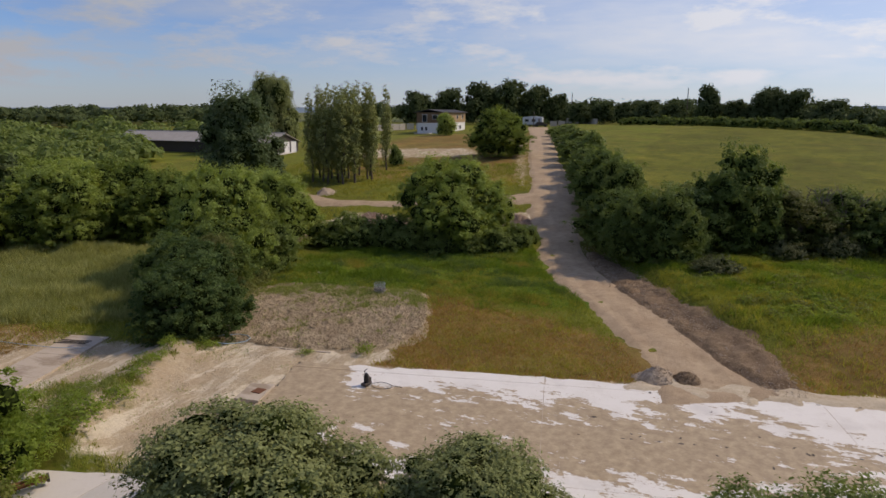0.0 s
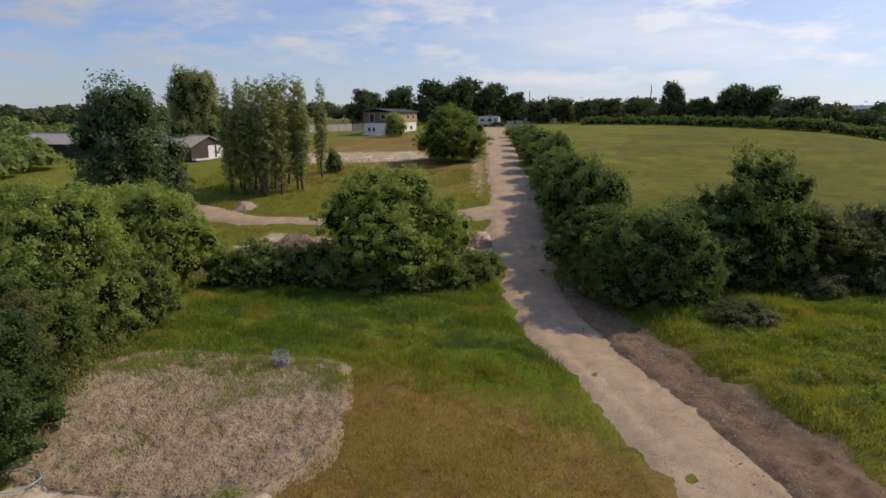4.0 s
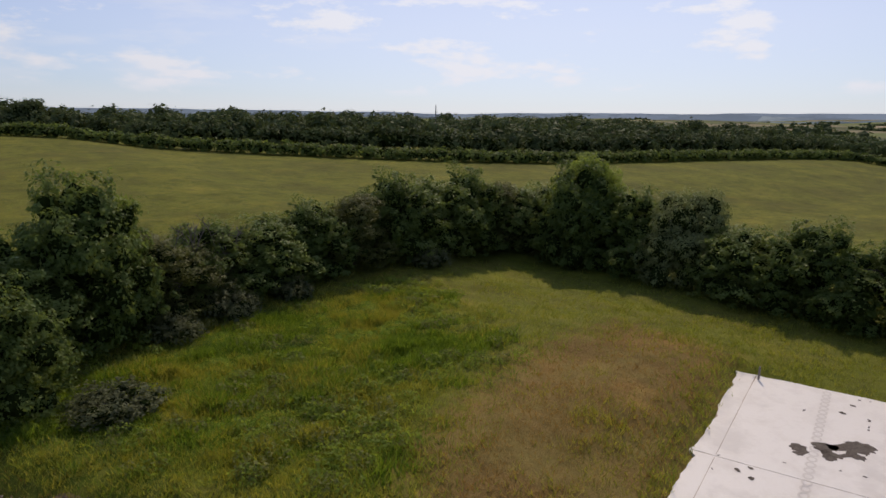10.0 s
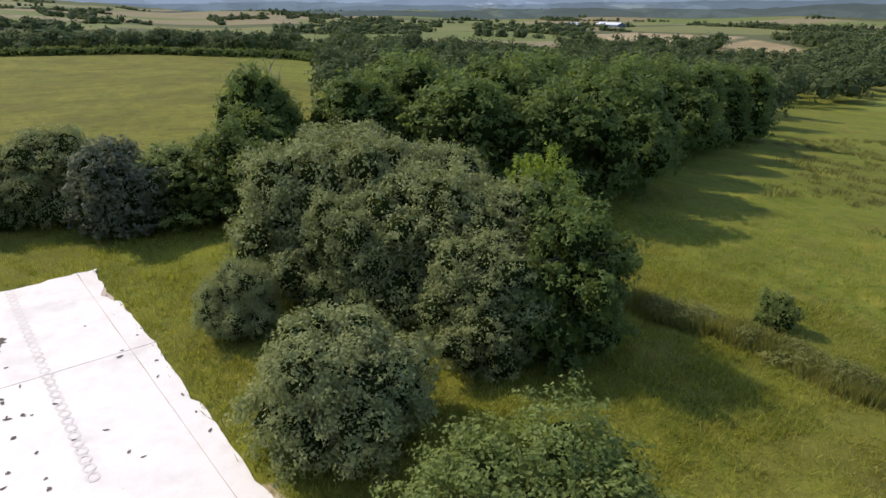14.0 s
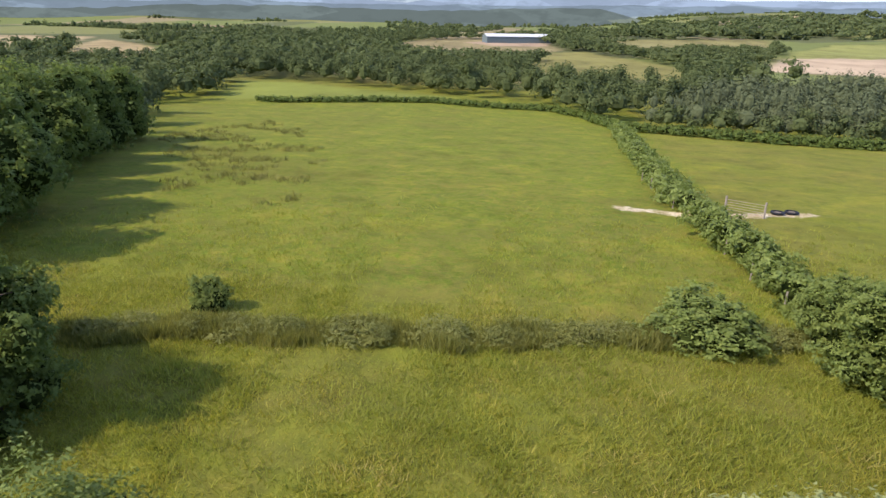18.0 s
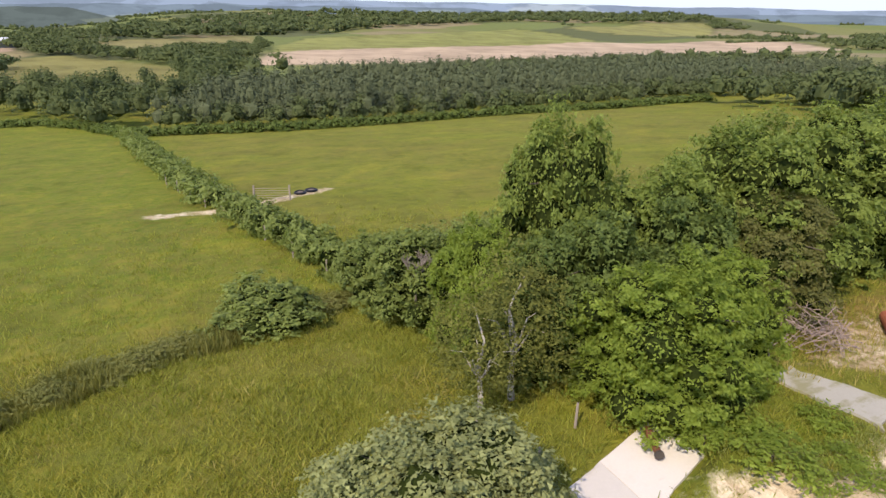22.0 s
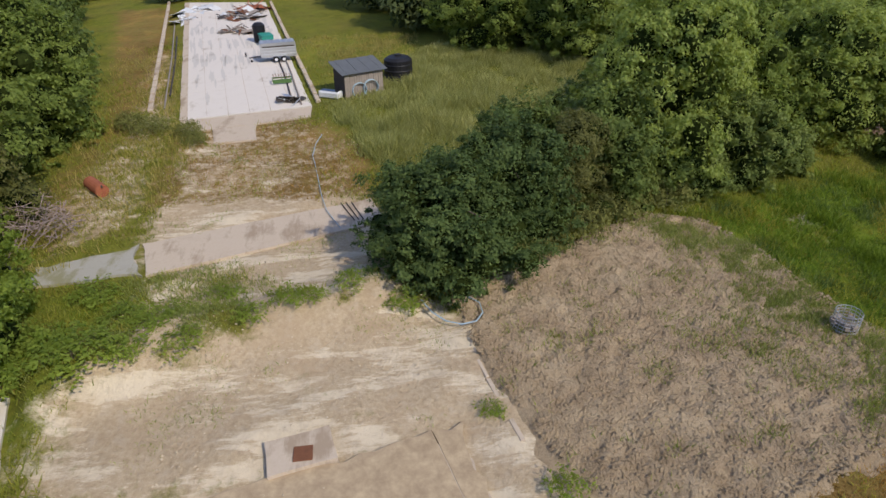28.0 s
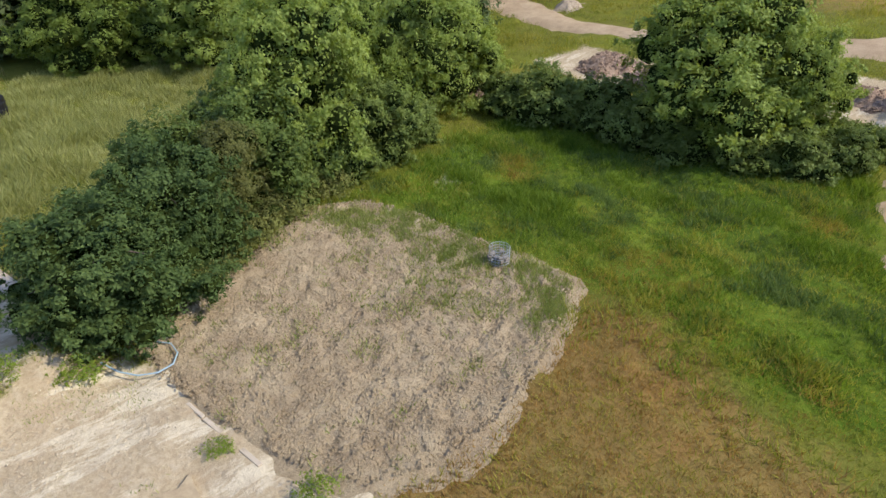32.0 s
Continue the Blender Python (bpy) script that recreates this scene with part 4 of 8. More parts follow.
for k in (0, 2, 3, 5):
    (ax_, ay_), (bx_, by_) = (-17.1 + 0.87 * k, 2.75 + 0.15 * k), (-16.27 + 0.87 * k, 2.895 + 0.15 * k)
    part("edge_block", one_box(0, 0, -0.05, math.hypot(bx_ - ax_, by_ - ay_), 0.12 + 0.03 * (k % 2), 0.2, 0.02, Matrix.Translation(((ax_ + bx_) / 2, (ay_ + by_) / 2, 0.012 * (k % 3))) @ Matrix.Rotation(math.atan2(by_ - ay_, bx_ - ax_), 4, "Z")), CONC_PATH, edge_)
lid = part("manhole_lid", one_box(-12.2, -2.1, 0.16, 0.5, 0.5, 0.04, 0.01), RUST, cover, "rusty square iron lid")


# ---- trees ----
def leaf_cloud(blobs, count, size, seed, drop=0.25, sprays=26, inner=0.3, reach=1.0, droop=0.0):
    """Leaves as small triangles, gathered in sprays that stick out unevenly from overlapping clumps."""
    rng = np.random.RandomState(seed)
    bl = np.array(blobs, float)
    w = bl[:, 3] ** 2 / (bl[:, 3] ** 2).sum()
    body = int(count * inner) if sprays else count
    own = bl[rng.choice(len(bl), body, p=w)]
    d = rng.normal(size=(body, 3))
    d[:, 2] += 0.15
    d /= np.linalg.norm(d, axis=1)[:, None]
    pos = own[:, :3] + d * (rng.uniform(0.55, 0.92, body) if sprays else rng.uniform(0.8, 1.12, body))[:, None] * np.stack([own[:, 3], own[:, 3], own[:, 4]], 1)
    if sprays:
        k = len(bl) * sprays
        own = bl[rng.choice(len(bl), k, p=w)]
        sd = rng.normal(size=(k, 3))
        sd[:, 2] += 0.3
        sd /= np.linalg.norm(sd, axis=1)[:, None]
        sp = own[:, :3] + sd * np.stack([own[:, 3], own[:, 3], own[:, 4]], 1) * (0.80 + reach * 0.34 * rng.rand(k) ** 1.5)[:, None]
        hid = np.zeros(k, bool)
        for b in bl:
            hid |= (((sp - b[:3]) / np.array([b[3], b[3], b[4]])) ** 2).sum(1) < 0.5
        sp, sd, own = sp[~hid], sd[~hid], own[~hid]
        sr = np.maximum(own[:, 3] * rng.uniform(0.12, 0.30, len(sp)), size * 1.6)
        pick = rng.choice(len(sp), count - body, p=sr ** 1.6 / (sr ** 1.6).sum())
        off = np.clip(rng.normal(size=(len(pick), 3)) * 0.55, -1.1, 1.1) * np.array([1, 1, 0.7])
        off[:, 2] -= droop * rng.rand(len(pick))
        pos = np.concatenate([pos, sp[pick] + off * sr[pick][:, None]])
        d = np.concatenate([d, sd[pick] + 0.5 * off])
    keep = pos[:, 2] > drop
    pos, d = pos[keep], d[keep]
    n = len(pos)
    nrm = d * 0.7 + rng.normal(size=(n, 3)) * 0.5 + np.array([0, 0, 0.45])
    nrm /= np.linalg.norm(nrm, axis=1)[:, None]
    u = np.cross(nrm, rng.normal(size=(n, 3)))
    u /= np.linalg.norm(u, axis=1)[:, None]
    v = np.cross(nrm, u)
    s = (size * (0.6 + 0.9 * rng.rand(n)))[:, None]
    verts = np.stack([pos - u * s * 0.8 - v * s * 0.25, pos + v * s * 0.55, pos + u * s * 0.8 - v * s * 0.25], 1).reshape(-1, 3)
    return verts, np.arange(3 * n).reshape(-1, 3)


def to_tris(f):
    return np.concatenate([f[:, [0, 1, 2]], f[:, [0, 2, 3]]])


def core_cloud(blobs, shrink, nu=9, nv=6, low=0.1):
    """Added bodies inside the clumps, dented, so that no light falls straight through a crown."""
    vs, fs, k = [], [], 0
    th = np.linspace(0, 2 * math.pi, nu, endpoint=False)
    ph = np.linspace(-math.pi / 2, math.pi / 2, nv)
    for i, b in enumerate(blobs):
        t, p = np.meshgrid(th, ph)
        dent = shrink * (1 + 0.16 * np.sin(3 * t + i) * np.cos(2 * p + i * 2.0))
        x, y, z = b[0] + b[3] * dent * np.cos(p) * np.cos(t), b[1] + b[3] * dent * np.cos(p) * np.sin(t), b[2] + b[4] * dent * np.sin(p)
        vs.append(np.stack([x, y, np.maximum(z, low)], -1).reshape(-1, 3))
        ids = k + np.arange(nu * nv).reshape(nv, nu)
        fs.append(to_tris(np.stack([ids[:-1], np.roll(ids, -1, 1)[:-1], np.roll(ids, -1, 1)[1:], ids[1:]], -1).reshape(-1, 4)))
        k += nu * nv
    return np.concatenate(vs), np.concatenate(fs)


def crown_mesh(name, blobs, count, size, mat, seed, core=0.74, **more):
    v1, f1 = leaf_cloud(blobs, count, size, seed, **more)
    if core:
        # the added core carries the crown's inner shade as its colour
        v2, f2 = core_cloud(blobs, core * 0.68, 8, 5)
        return mesh_of(name, np.concatenate([v1, v2]), np.concatenate([f1, f2 + len(v1)]), (mat, CROWN_SHADE), second=len(f2))
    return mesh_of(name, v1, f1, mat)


def clumps(rng, radius, tall, low, count, spread=0.66, small=0.4, skirt=0):
    """Overlapping clumps that make up a crown: one middle body and many lumps around it."""
    mid = (low + tall) / 2
    out = [(0, 0, mid, radius * 0.66, (tall - low) * 0.42)]
    for i in range(count):
        a = i * 2.4 + rng.uniform(-0.5, 0.5)
        h = rng.uniform(-0.75, 0.95)
        r = spread * radius * math.sqrt(max(0.03, 1 - 0.97 * h * abs(h))) * rng.uniform(0.6, 1.25)
        s = radius * small * rng.uniform(0.55, 1.2)
        out.append((r * math.cos(a), r * math.sin(a), mid + h * (tall - low) * 0.38, s, s * rng.uniform(0.75, 1.05)))
    for i in range(skirt):
        a = 2 * math.pi * (i + rng.uniform(-0.3, 0.3)) / skirt
        s = radius * rng.uniform(0.28, 0.42)
        r = radius * rng.uniform(0.5, 0.78)
        out.append((r * math.cos(a), r * math.sin(a), low + s * rng.uniform(0.5, 1.0), s, s * 0.95))
    return out


def trunk_mesh(rng, tall, thick, radius, low, limbs=5, lean=0.06):
    bm = bmesh.new()
    pts = [(0, 0, -0.3)]
    for i in range(1, 5):
        pts.append((rng.uniform(-lean, lean) * tall * i / 4, rng.uniform(-lean, lean) * tall * i / 4, tall * 0.8 * i / 4))
    tube(bm, pts, [thick * 1.25, thick, thick * 0.75, thick * 0.45, thick * 0.18])
    for i in range(limbs):
        a, h = i * 2.4 + rng.uniform(0, 0.6), rng.uniform(0.25, 0.6)
        k = min(3, int(h * 4 / 0.8))
        s = Vector(pts[k]).lerp(Vector(pts[k + 1]), 0.5)
        e = s + Vector((math.cos(a) * radius * 0.7, math.sin(a) * radius * 0.7, tall * 0.22))
        tube(bm, [s, s.lerp(e, 0.5) + Vector((0, 0, 0.1 * tall)), e], [thick * 0.42, thick * 0.26, thick * 0.08], 5)
    return bm


def column_clumps(rng, radius, tall, low, count):
    """Clumps up a narrow, upswept crown."""
    out = []
    for i in range(count):
        t = i / (count - 1)
        r = radius * (0.35 + 0.9 * math.sin(math.pi * min(1, t * 0.85 + 0.16)) ** 0.8) * rng.uniform(0.6, 0.8)
        a, q = rng.uniform(0, 6.28), radius * 0.35 * rng.random()
        out.append((q * math.cos(a), q * math.sin(a), low + (tall - low) * t, r, r * 1.7))
    return out


TREE_KINDS = {}


def tree_kind(key, name, label, mat, bark_mat, tall, radius, low, lumps, leaves, size, thick, seed, category="tree", small=0.42, core=0.74, limbs=5, spread=0.66, skirt=9, column=False, **more):
    """One pattern of tree, standing aside until it is copied to its places."""
    rng = random.Random(seed)
    root = tagged(new(name), label, category)
    part("trunk", trunk_mesh(rng, tall, thick, radius, low, limbs), bark_mat, root)
    mesh_part("crown", crown_mesh("crown", column_clumps(rng, radius, tall, low, lumps) if column else clumps(rng, radius, tall, low, lumps, spread, small, skirt), leaves, size, mat, seed, core, **more), root)
    TREE_KINDS[key] = (root, tall, radius)


planted = set()


def plant(key, x, y, tall=None, radius=None, turn=None, label="", group=""):
    root, t0, r0 = TREE_KINDS[key]
    sz, sr = (tall or t0) / t0, (radius or (tall or t0) / t0 * r0) / r0
    a = (x * 37.7 + y * 91.3) % 360 if turn is None else turn
    m = pose(x, y, float(height(x, y)) - 0.05, 0, 0, a)
    if key in planted:
        ob = copy_thing(root, m)
    else:
        ob = root
        planted.add(key)
    ob.matrix_basis = m @ Matrix.Diagonal((sr, sr, sz, 1))
    return tagged(ob, label, group=group)


def plant_all(key, rows, group=""):
    for r in rows:
        plant(key, *r, group=group)


tree_kind("willow", "willow_bush", "rounded grey-green willow bush in long grass", LEAF_GREY, BARK, 4.4, 3.0, 0.2, 26, 52000, 0.075, 0.14, 11, "bush", small=0.34, sprays=40, core=0.86)
tree_kind("willow_b", "willow_bush", "broad grey-green willow bush with pale leaf tips", LEAF_GREY, BARK, 6.0, 3.6, 0.2, 30, 52000, 0.085, 0.18, 12, "bush", small=0.34, sprays=34, core=0.95)
tree_kind("silver", "whitebeam_bush", "silvery-leaved bush at the hedge", LEAF_SILVER, BARK, 5.0, 2.6, 0.2, 20, 15000, 0.13, 0.14, 13, "bush")
tree_kind("oak", "oak_tree", "dark green young oak tree with a dense low crown", LEAF_OAK, BARK, 5.4, 3.6, 0.3, 44, 50000, 0.095, 0.2, 14, small=0.27, spread=0.78, sprays=13, reach=1.8, core=0.8, inner=0.3)
tree_kind("ash", "ash_tree", "bright green ash tree with a full rounded crown", LEAF_ASH, BARK, 8.5, 4.6, 0.8, 46, 52000, 0.118, 0.25, 15, small=0.29, spread=0.76, sprays=13, reach=1.7, inner=0.28, core=0.75)
tree_kind("maple", "sycamore_tree", "fresh green sycamore tree with large leaves", LEAF_BRIGHT, BARK, 5.6, 3.2, 0.3, 38, 46000, 0.09, 0.2, 16, small=0.29, spread=0.76, sprays=13, reach=1.7, inner=0.28, core=0.75)
tree_kind("hedge_a", "hawthorn_tree", "dark green hawthorn tree in the hedge", LEAF_DARK, BARK, 6.0, 3.0, 0.1, 34, 22000, 0.115, 0.16, 17, small=0.32, spread=0.76, sprays=13, reach=1.9, core=0.8, inner=0.3)
tree_kind("hedge_b", "hedge_shrub", "dense green hedge shrub", LEAF_MID, BARK, 5.0, 2.8, 0.1, 32, 21000, 0.112, 0.14, 18, "shrub", small=0.33, spread=0.76, sprays=13, reach=1.9, core=0.8, inner=0.3)
tree_kind("big", "oak_tree", "large dark oak tree at the wood's edge", LEAF_DARK, BARK, 10.0, 5.5, 0.8, 32, 16000, 0.24, 0.35, 19, small=0.36, reach=1.2, core=0.95)
tree_kind("brown", "copper_tree", "broad brownish-leaved maple tree among green ones", LEAF_BROWN, BARK, 8.5, 4.4, 0.4, 28, 34000, 0.12, 0.25, 20, small=0.36, reach=1.2)
tree_kind("birch", "birch_tree", "slender birch tree with pale trunk and drooping leaves", LEAF_BIRCH, BARK_BIRCH, 6.5, 1.7, 0.6, 30, 7000, 0.066, 0.10, 21, small=0.32, core=0.0, skirt=0, reach=2.0, droop=2.2, inner=0.1)
tree_kind("poplar", "poplar_tree", "tall narrow poplar tree with upswept grey-green branches", LEAF_POPLAR, BARK, 13.0, 0.95, 2.2, 26, 7600, 0.12, 0.12, 22, core=0.0, skirt=0, column=True, sprays=22, reach=1.5, droop=-1.2)
tree_kind("shrub", "shrub", "low bushy green shrub", LEAF_MID, BARK, 2.2, 1.8, 0.0, 14, 9000, 0.10, 0.07, 23, "shrub", small=0.46)
tree_kind("lime", "lime_tree", "broad green lime tree with deep leaf masses", LEAF_LIME, BARK, 8.5, 4.6, 0.4, 44, 40000, 0.13, 0.25, 28, small=0.30, spread=0.76, sprays=13, reach=1.7, core=0.8, inner=0.3)
tree_kind("big_far", "oak_tree", "large dark tree seen far off", LEAF_FAR, BARK, 10.0, 5.5, 0.8, 22, 5000, 0.42, 0.35, 39, small=0.38)
tree_kind("ash_far", "ash_tree", "full green ash tree", LEAF_ASH, BARK, 8.5, 4.6, 0.5, 28, 9000, 0.28, 0.25, 35, small=0.36, reach=1.2)
tree_kind("hedge_far", "hedge_shrub", "green shrub of the lane hedge", LEAF_MID, BARK, 5.0, 2.8, 0.1, 16, 6000, 0.22, 0.14, 36, "shrub", small=0.42)
tree_kind("weeds", "weed_clump", "clump of rank weeds along the ditch", LEAF_WEED, BARK, 0.9, 1.1, 0.0, 10, 3400, 0.06, 0.02, 25, "weeds", small=0.45, core=0.0, reach=2.4)
tree_kind("scrub", "scrub_bush", "greyish scrub bush with dry twigs", LEAF_SCRUB, BARK, 1.5, 1.5, 0.0, 12, 6500, 0.075, 0.05, 24, "bush", small=0.45, core=0.6, reach=1.5)

plant_all("willow", [(-5.9, -10.3, 4.1, 3.7), (0.7, -8.2, 3.4, 2.7), (16.7, -5.1, 4.6, 2.9), (25.8, -3.6, 3.1, 1.8)], "willow bushes")
tree_kind("near_bush", "hazel_bush", "fresh green bush in the long grass", LEAF_MID, BARK, 3.0, 2.9, 0.1, 24, 44000, 0.07, 0.1, 26, "bush", small=0.36, sprays=36, reach=1.3, core=0.5, inner=0.4)
plant("near_bush", 10.1, -7.9, 3.1, 3.4, label="fresh green bush in the long grass")
plant_all("willow_b", [(29.2, -7.7, 7, 3.8), (24.5, -11.1, 6.6, 3.6), (32.4, -10.0, 7.2, 3.8), (19.6, -11.9, 5, 2.8), (27.7, -13.9, 7, 3.6), (28.5, -11.0, 7.4, 3.6), (22.1, -13.5, 6.2, 3), (25.4, -8.8, 5.6, 2.6)], "willow bushes")
plant_all("hedge_a", [(18.4, -15.2, 6, 2.7), (21.5, -16.0, 6.2, 2.8)], "bushes south of the slab")
plant("maple", 23.9, -17.2, 6.8, 2.2, label="pointed light green bush")

for k, (x, y, tall_, wide_) in enumerate([(19.9, -21.6, 0.7, 0.9), (18.6, -22.4, 0.5, 1.4), (16.0, -22.8, 0.8, 0.8), (14.2, -23.5, 0.5, 1.5), (11.9, -23.7, 0.75, 1.0), (9.0, -24.6, 0.55, 1.6), (7.8, -24.2, 0.8, 0.8), (5.2, -25.3, 0.6, 1.5), (2.6, -25.6, 0.75, 0.9), (1.0, -26.6, 0.5, 1.5), (-0.9, -26.6, 0.8, 1.0), (-2.4, -27.6, 0.55, 1.3), (-9.4, -28.4, 0.9, 1.2)]):
    plant("weeds", x, y, tall_, wide_, group="ditch weeds")
tree_kind("herb", "weed_clump", "low bright green weed clump on trodden earth", LEAF_BRIGHT, BARK, 0.5, 0.6, 0.0, 9, 1500, 0.05, 0.01, 40, "weeds", small=0.5, core=0.0, reach=2.4, skirt=0)
plant_all("herb", [(-19.0, -0.8, 0.5, 0.55), (-18.3, -2.7, 0.4, 0.6), (-18.4, -1.9, 0.35, 0.45), (-18.2, 1.1, 0.4, 0.7), (-13.1, 3.1, 0.25, 0.4), (-10.2, 4.2, 0.45, 0.5), (-16.2, -8.9, 0.5, 1.3), (-16.8, -5.9, 0.4, 0.7), (-17.6, -4.0, 0.4, 0.6), (-20.0, -5.2, 0.3, 0.7), (-19.1, -8.5, 0.4, 0.9), (-15.4, -10.6, 0.4, 0.8), (-16.3, -7.4, 0.35, 0.6), (-17.8, -7.0, 0.35, 0.7), (-18.6, -6.4, 0.3, 0.6), (-20.6, -9.8, 0.4, 0.9), (-18.0, -10.4, 0.4, 0.9)], "weeds on the trodden yard")
plant_all("weeds", [(-40.0, -13.8, 1.0, 1.0), (-38.8, -12.4, 0.8, 1.2), (-37.6, -10.0, 0.9, 0.8), (-36.2, -9.4, 0.7, 0.7)], "weeds before the far slab")
# hedge east of the slab
east_hedge = [(49, 39, 7.0, 4.15), (48.6, 33.5, 8.2, 3.90), (49.2, 28.5, 7.0, 3.66), (48.6, 23.5, 6.4, 3.66), (48.0, 18.5, 6.0, 3.66), (47.6, 13.5, 5.6, 3.54), (47.0, 8.8, 5.6, 3.42), (46.0, 4.2, 5.0, 3.29), (43.0, -3.4, 5.4, 3.42), (41.8, -7.2, 5.8, 3.54), (46.5, -10.0, 6.6, 3.66)]
for i, (x, y, h, r) in enumerate(east_hedge):
    plant(("hedge_b", "hedge_a", "hedge_a", "willow_b")[i % 4], x, y, h * (0.86, 1.1, 1.0, 1.18)[(i * 5) % 4], r, group="east hedge")
plant("silver", 41.4, 0.4, 5.6, 2.7)
plant("ash", 50.4, 33.5, 9.6, 3.6, label="tall pale ash in the east hedge")
# hedge north of the meadow
north_hedge = [(0.6, 33.6, 5.0, 3.36), (4.2, 35.4, 5.6, 3.60), (8.6, 36.2, 7.6, 3.84), (12.6, 37.8, 5.6, 3.60), (16.4, 39.2, 4.8, 3.36), (20.6, 39.8, 4.8, 3.48), (24.6, 40.4, 4.6, 3.36), (28.8, 40.6, 6.0, 3.72), (33.0, 41.0, 6.8, 3.84), (37.4, 41.2, 6.6, 3.72), (41.8, 41.4, 6.6, 3.84), (45.8, 41.4, 6.8, 3.84)]
for i, (x, y, h, r) in enumerate(north_hedge):
    plant(("hedge_a", "hedge_b", "hedge_a", "brown")[i % 4], x, y, h * (1.0, 0.88, 1.14, 0.96)[(i * 3) % 4], r * (0.95, 1.05)[i % 2], group="north hedge")
plant_all("scrub", [(7.2, 26.8, 1.15, 1.8), (16.6, 35.4, 1.7, 1.5), (12.4, 34.2, 1.4, 1.4), (34.0, 37.6, 1.5, 1.5), (21.0, 36.4, 1.3, 1.3)], "scrub at the hedge foot")
plant("hedge_a", 1.0, 30.3, 5.5, 2.6, label="dark hawthorn tree at the lane's edge")
plant("hedge_a", 3.4, 29.8, 5.8, 2.7, label="dark hawthorn tree at the lane's edge")
plant("hedge_b", -0.6, 32.6, 4.2, 2.2, label="dense green shrub at the lane's edge")
# hedge beside the lane
lane_hedge = [(-1.6, 37.5, 4.6, 3.25), (-2.4, 43.0, 8.0, 3.25), (-4.4, 47.6, 5.4, 3.00), (-5.8, 52.0, 5.0, 3.00), (-7.0, 57.0, 4.8, 3.00), (-8.4, 62.0, 4.8, 3.00), (-9.6, 67.5, 4.6, 3.00), (-11.2, 73.0, 4.6, 3.00), (-13.0, 79.0, 4.4, 3.00), (-15.2, 86.0, 4.2, 3.00), (-17.4, 93.0, 4.0, 2.88), (-19.6, 101.0, 3.6, 2.88), (-22.4, 110.0, 3.2, 2.88), (-25.0, 119.0, 3.0, 2.88), (-27.6, 128.0, 2.6, 2.88)]
for i, r in enumerate(lane_hedge):
    r = (r[0], r[1], r[2] * (1.0, 0.78, 1.16, 0.9, 1.05)[i % 5], r[3] * (1.0, 0.85, 1.1)[i % 3])
    plant("hedge_far" if r[1] > 60 else ("hedge_b" if i % 2 else "hedge_a"), *r, group="lane hedge")
# west of the lane
plant("ash", -17.3, 33.6, 8.7, 4.8, label="large spreading ash tree beside the lane")
plant("ash", -13.9, 34.6, 6.5, 2.8, label="smaller ash tree beside the lane")
plant_all("shrub", [(-10.6, 34.4, 2.0, 1.6), (-10.2, 36.4, 1.6, 1.3), (-22.5, 30.2, 2.8, 2.3), (-25.6, 28.9, 2.8, 2.4), (-28.4, 28.5, 2.2, 1.9), (-11.8, 32.4, 2.0, 1.7), (-13.8, 31.0, 1.9, 1.7), (-16.8, 29.9, 2.1, 1.8), (-19.6, 29.8, 2.4, 2.0)], "shrubs at the plot's edge")
plant("oak", -20.8, 2.8, 4.3, 3.1)
plant("oak", -23.4, 5.6, 4.8, 3.0, label="dark green oak tree above the soil bed")
plant("brown", -24.6, 8.6, 4.6, 2.4, label="small brown-tinged tree above the soil bed")
plant_all("weeds", [(-20.9, 5.4, 1.1, 1.0), (-21.8, 7.0, 0.9, 1.0), (-22.6, 8.8, 1.3, 1.1), (-24.0, 11.0, 1.2, 1.2), (-24.8, 13.4, 1.3, 1.2), (-19.9, 3.6, 0.7, 0.8)], "yellowish weeds at the bed")
plant_all("shrub", [(-24.0, 6.6, 2.4, 1.6), (-25.6, 11.6, 2.6, 1.7), (-26.2, 14.6, 2.4, 1.6), (-28.0, 20.6, 2.2, 1.7)], "brambles above the soil bed")
plant_all("hedge_a", [(-26.6, 11.0, 5.2, 2.9), (-26.4, 7.0, 4.6, 2.6)], "trees above the soil bed")
plant("lime", -31.4, 18.4, 8.0, 3.8, group="trees west of the plot")
plant_all("ash", [(-28.8, 14.6, 8.8, 4.0), (-32.0, 25.4, 7.6, 3.8)], "ash trees west of the plot")
plant_all("ash_far", [(-39.0, 29.5, 7.0, 3.6), (-66.0, 30.0, 7.5, 4.4), (-57.0, 20.0, 7.0, 4.2), (-76.0, 38.0, 6.0, 4.0)], "ash trees west of the plot")
plant_all("hedge_b", [(-27.0, 17.6, 4.2, 2.2), (-29.4, 11.6, 4.6, 2.6)], "trees above the soil bed")
plant_all("lime", [(-52, 26, 8, 4.6), (-46, 25, 7, 4.2), (-57, 11.5, 8, 4.5), (-42, 27, 6.5, 3.8)], "trees behind the hut")
plant_all("ash", [(-52, 19, 8, 4.6), (-60, 24, 8, 5)], "trees behind the hut")
plant_all("big_far", [(-62, 14, 9, 5), (-66, 8, 9, 5), (-70, 22, 9, 5), (-78, 4, 9, 5), (-84, 12, 9, 5)], "trees behind the hut")
plant("lime", -29.2, 86.0, 8.4, 5.0, label="round dark tree beside the upper lane")
tree_kind("aspen", "aspen_tree", "tall full-crowned blue-green aspen tree near the track", LEAF_ASPEN, BARK, 14.0, 5.0, 0.8, 52, 36000, 0.17, 0.3, 27, small=0.27, spread=0.74, sprays=24, reach=1.6, core=0.9)
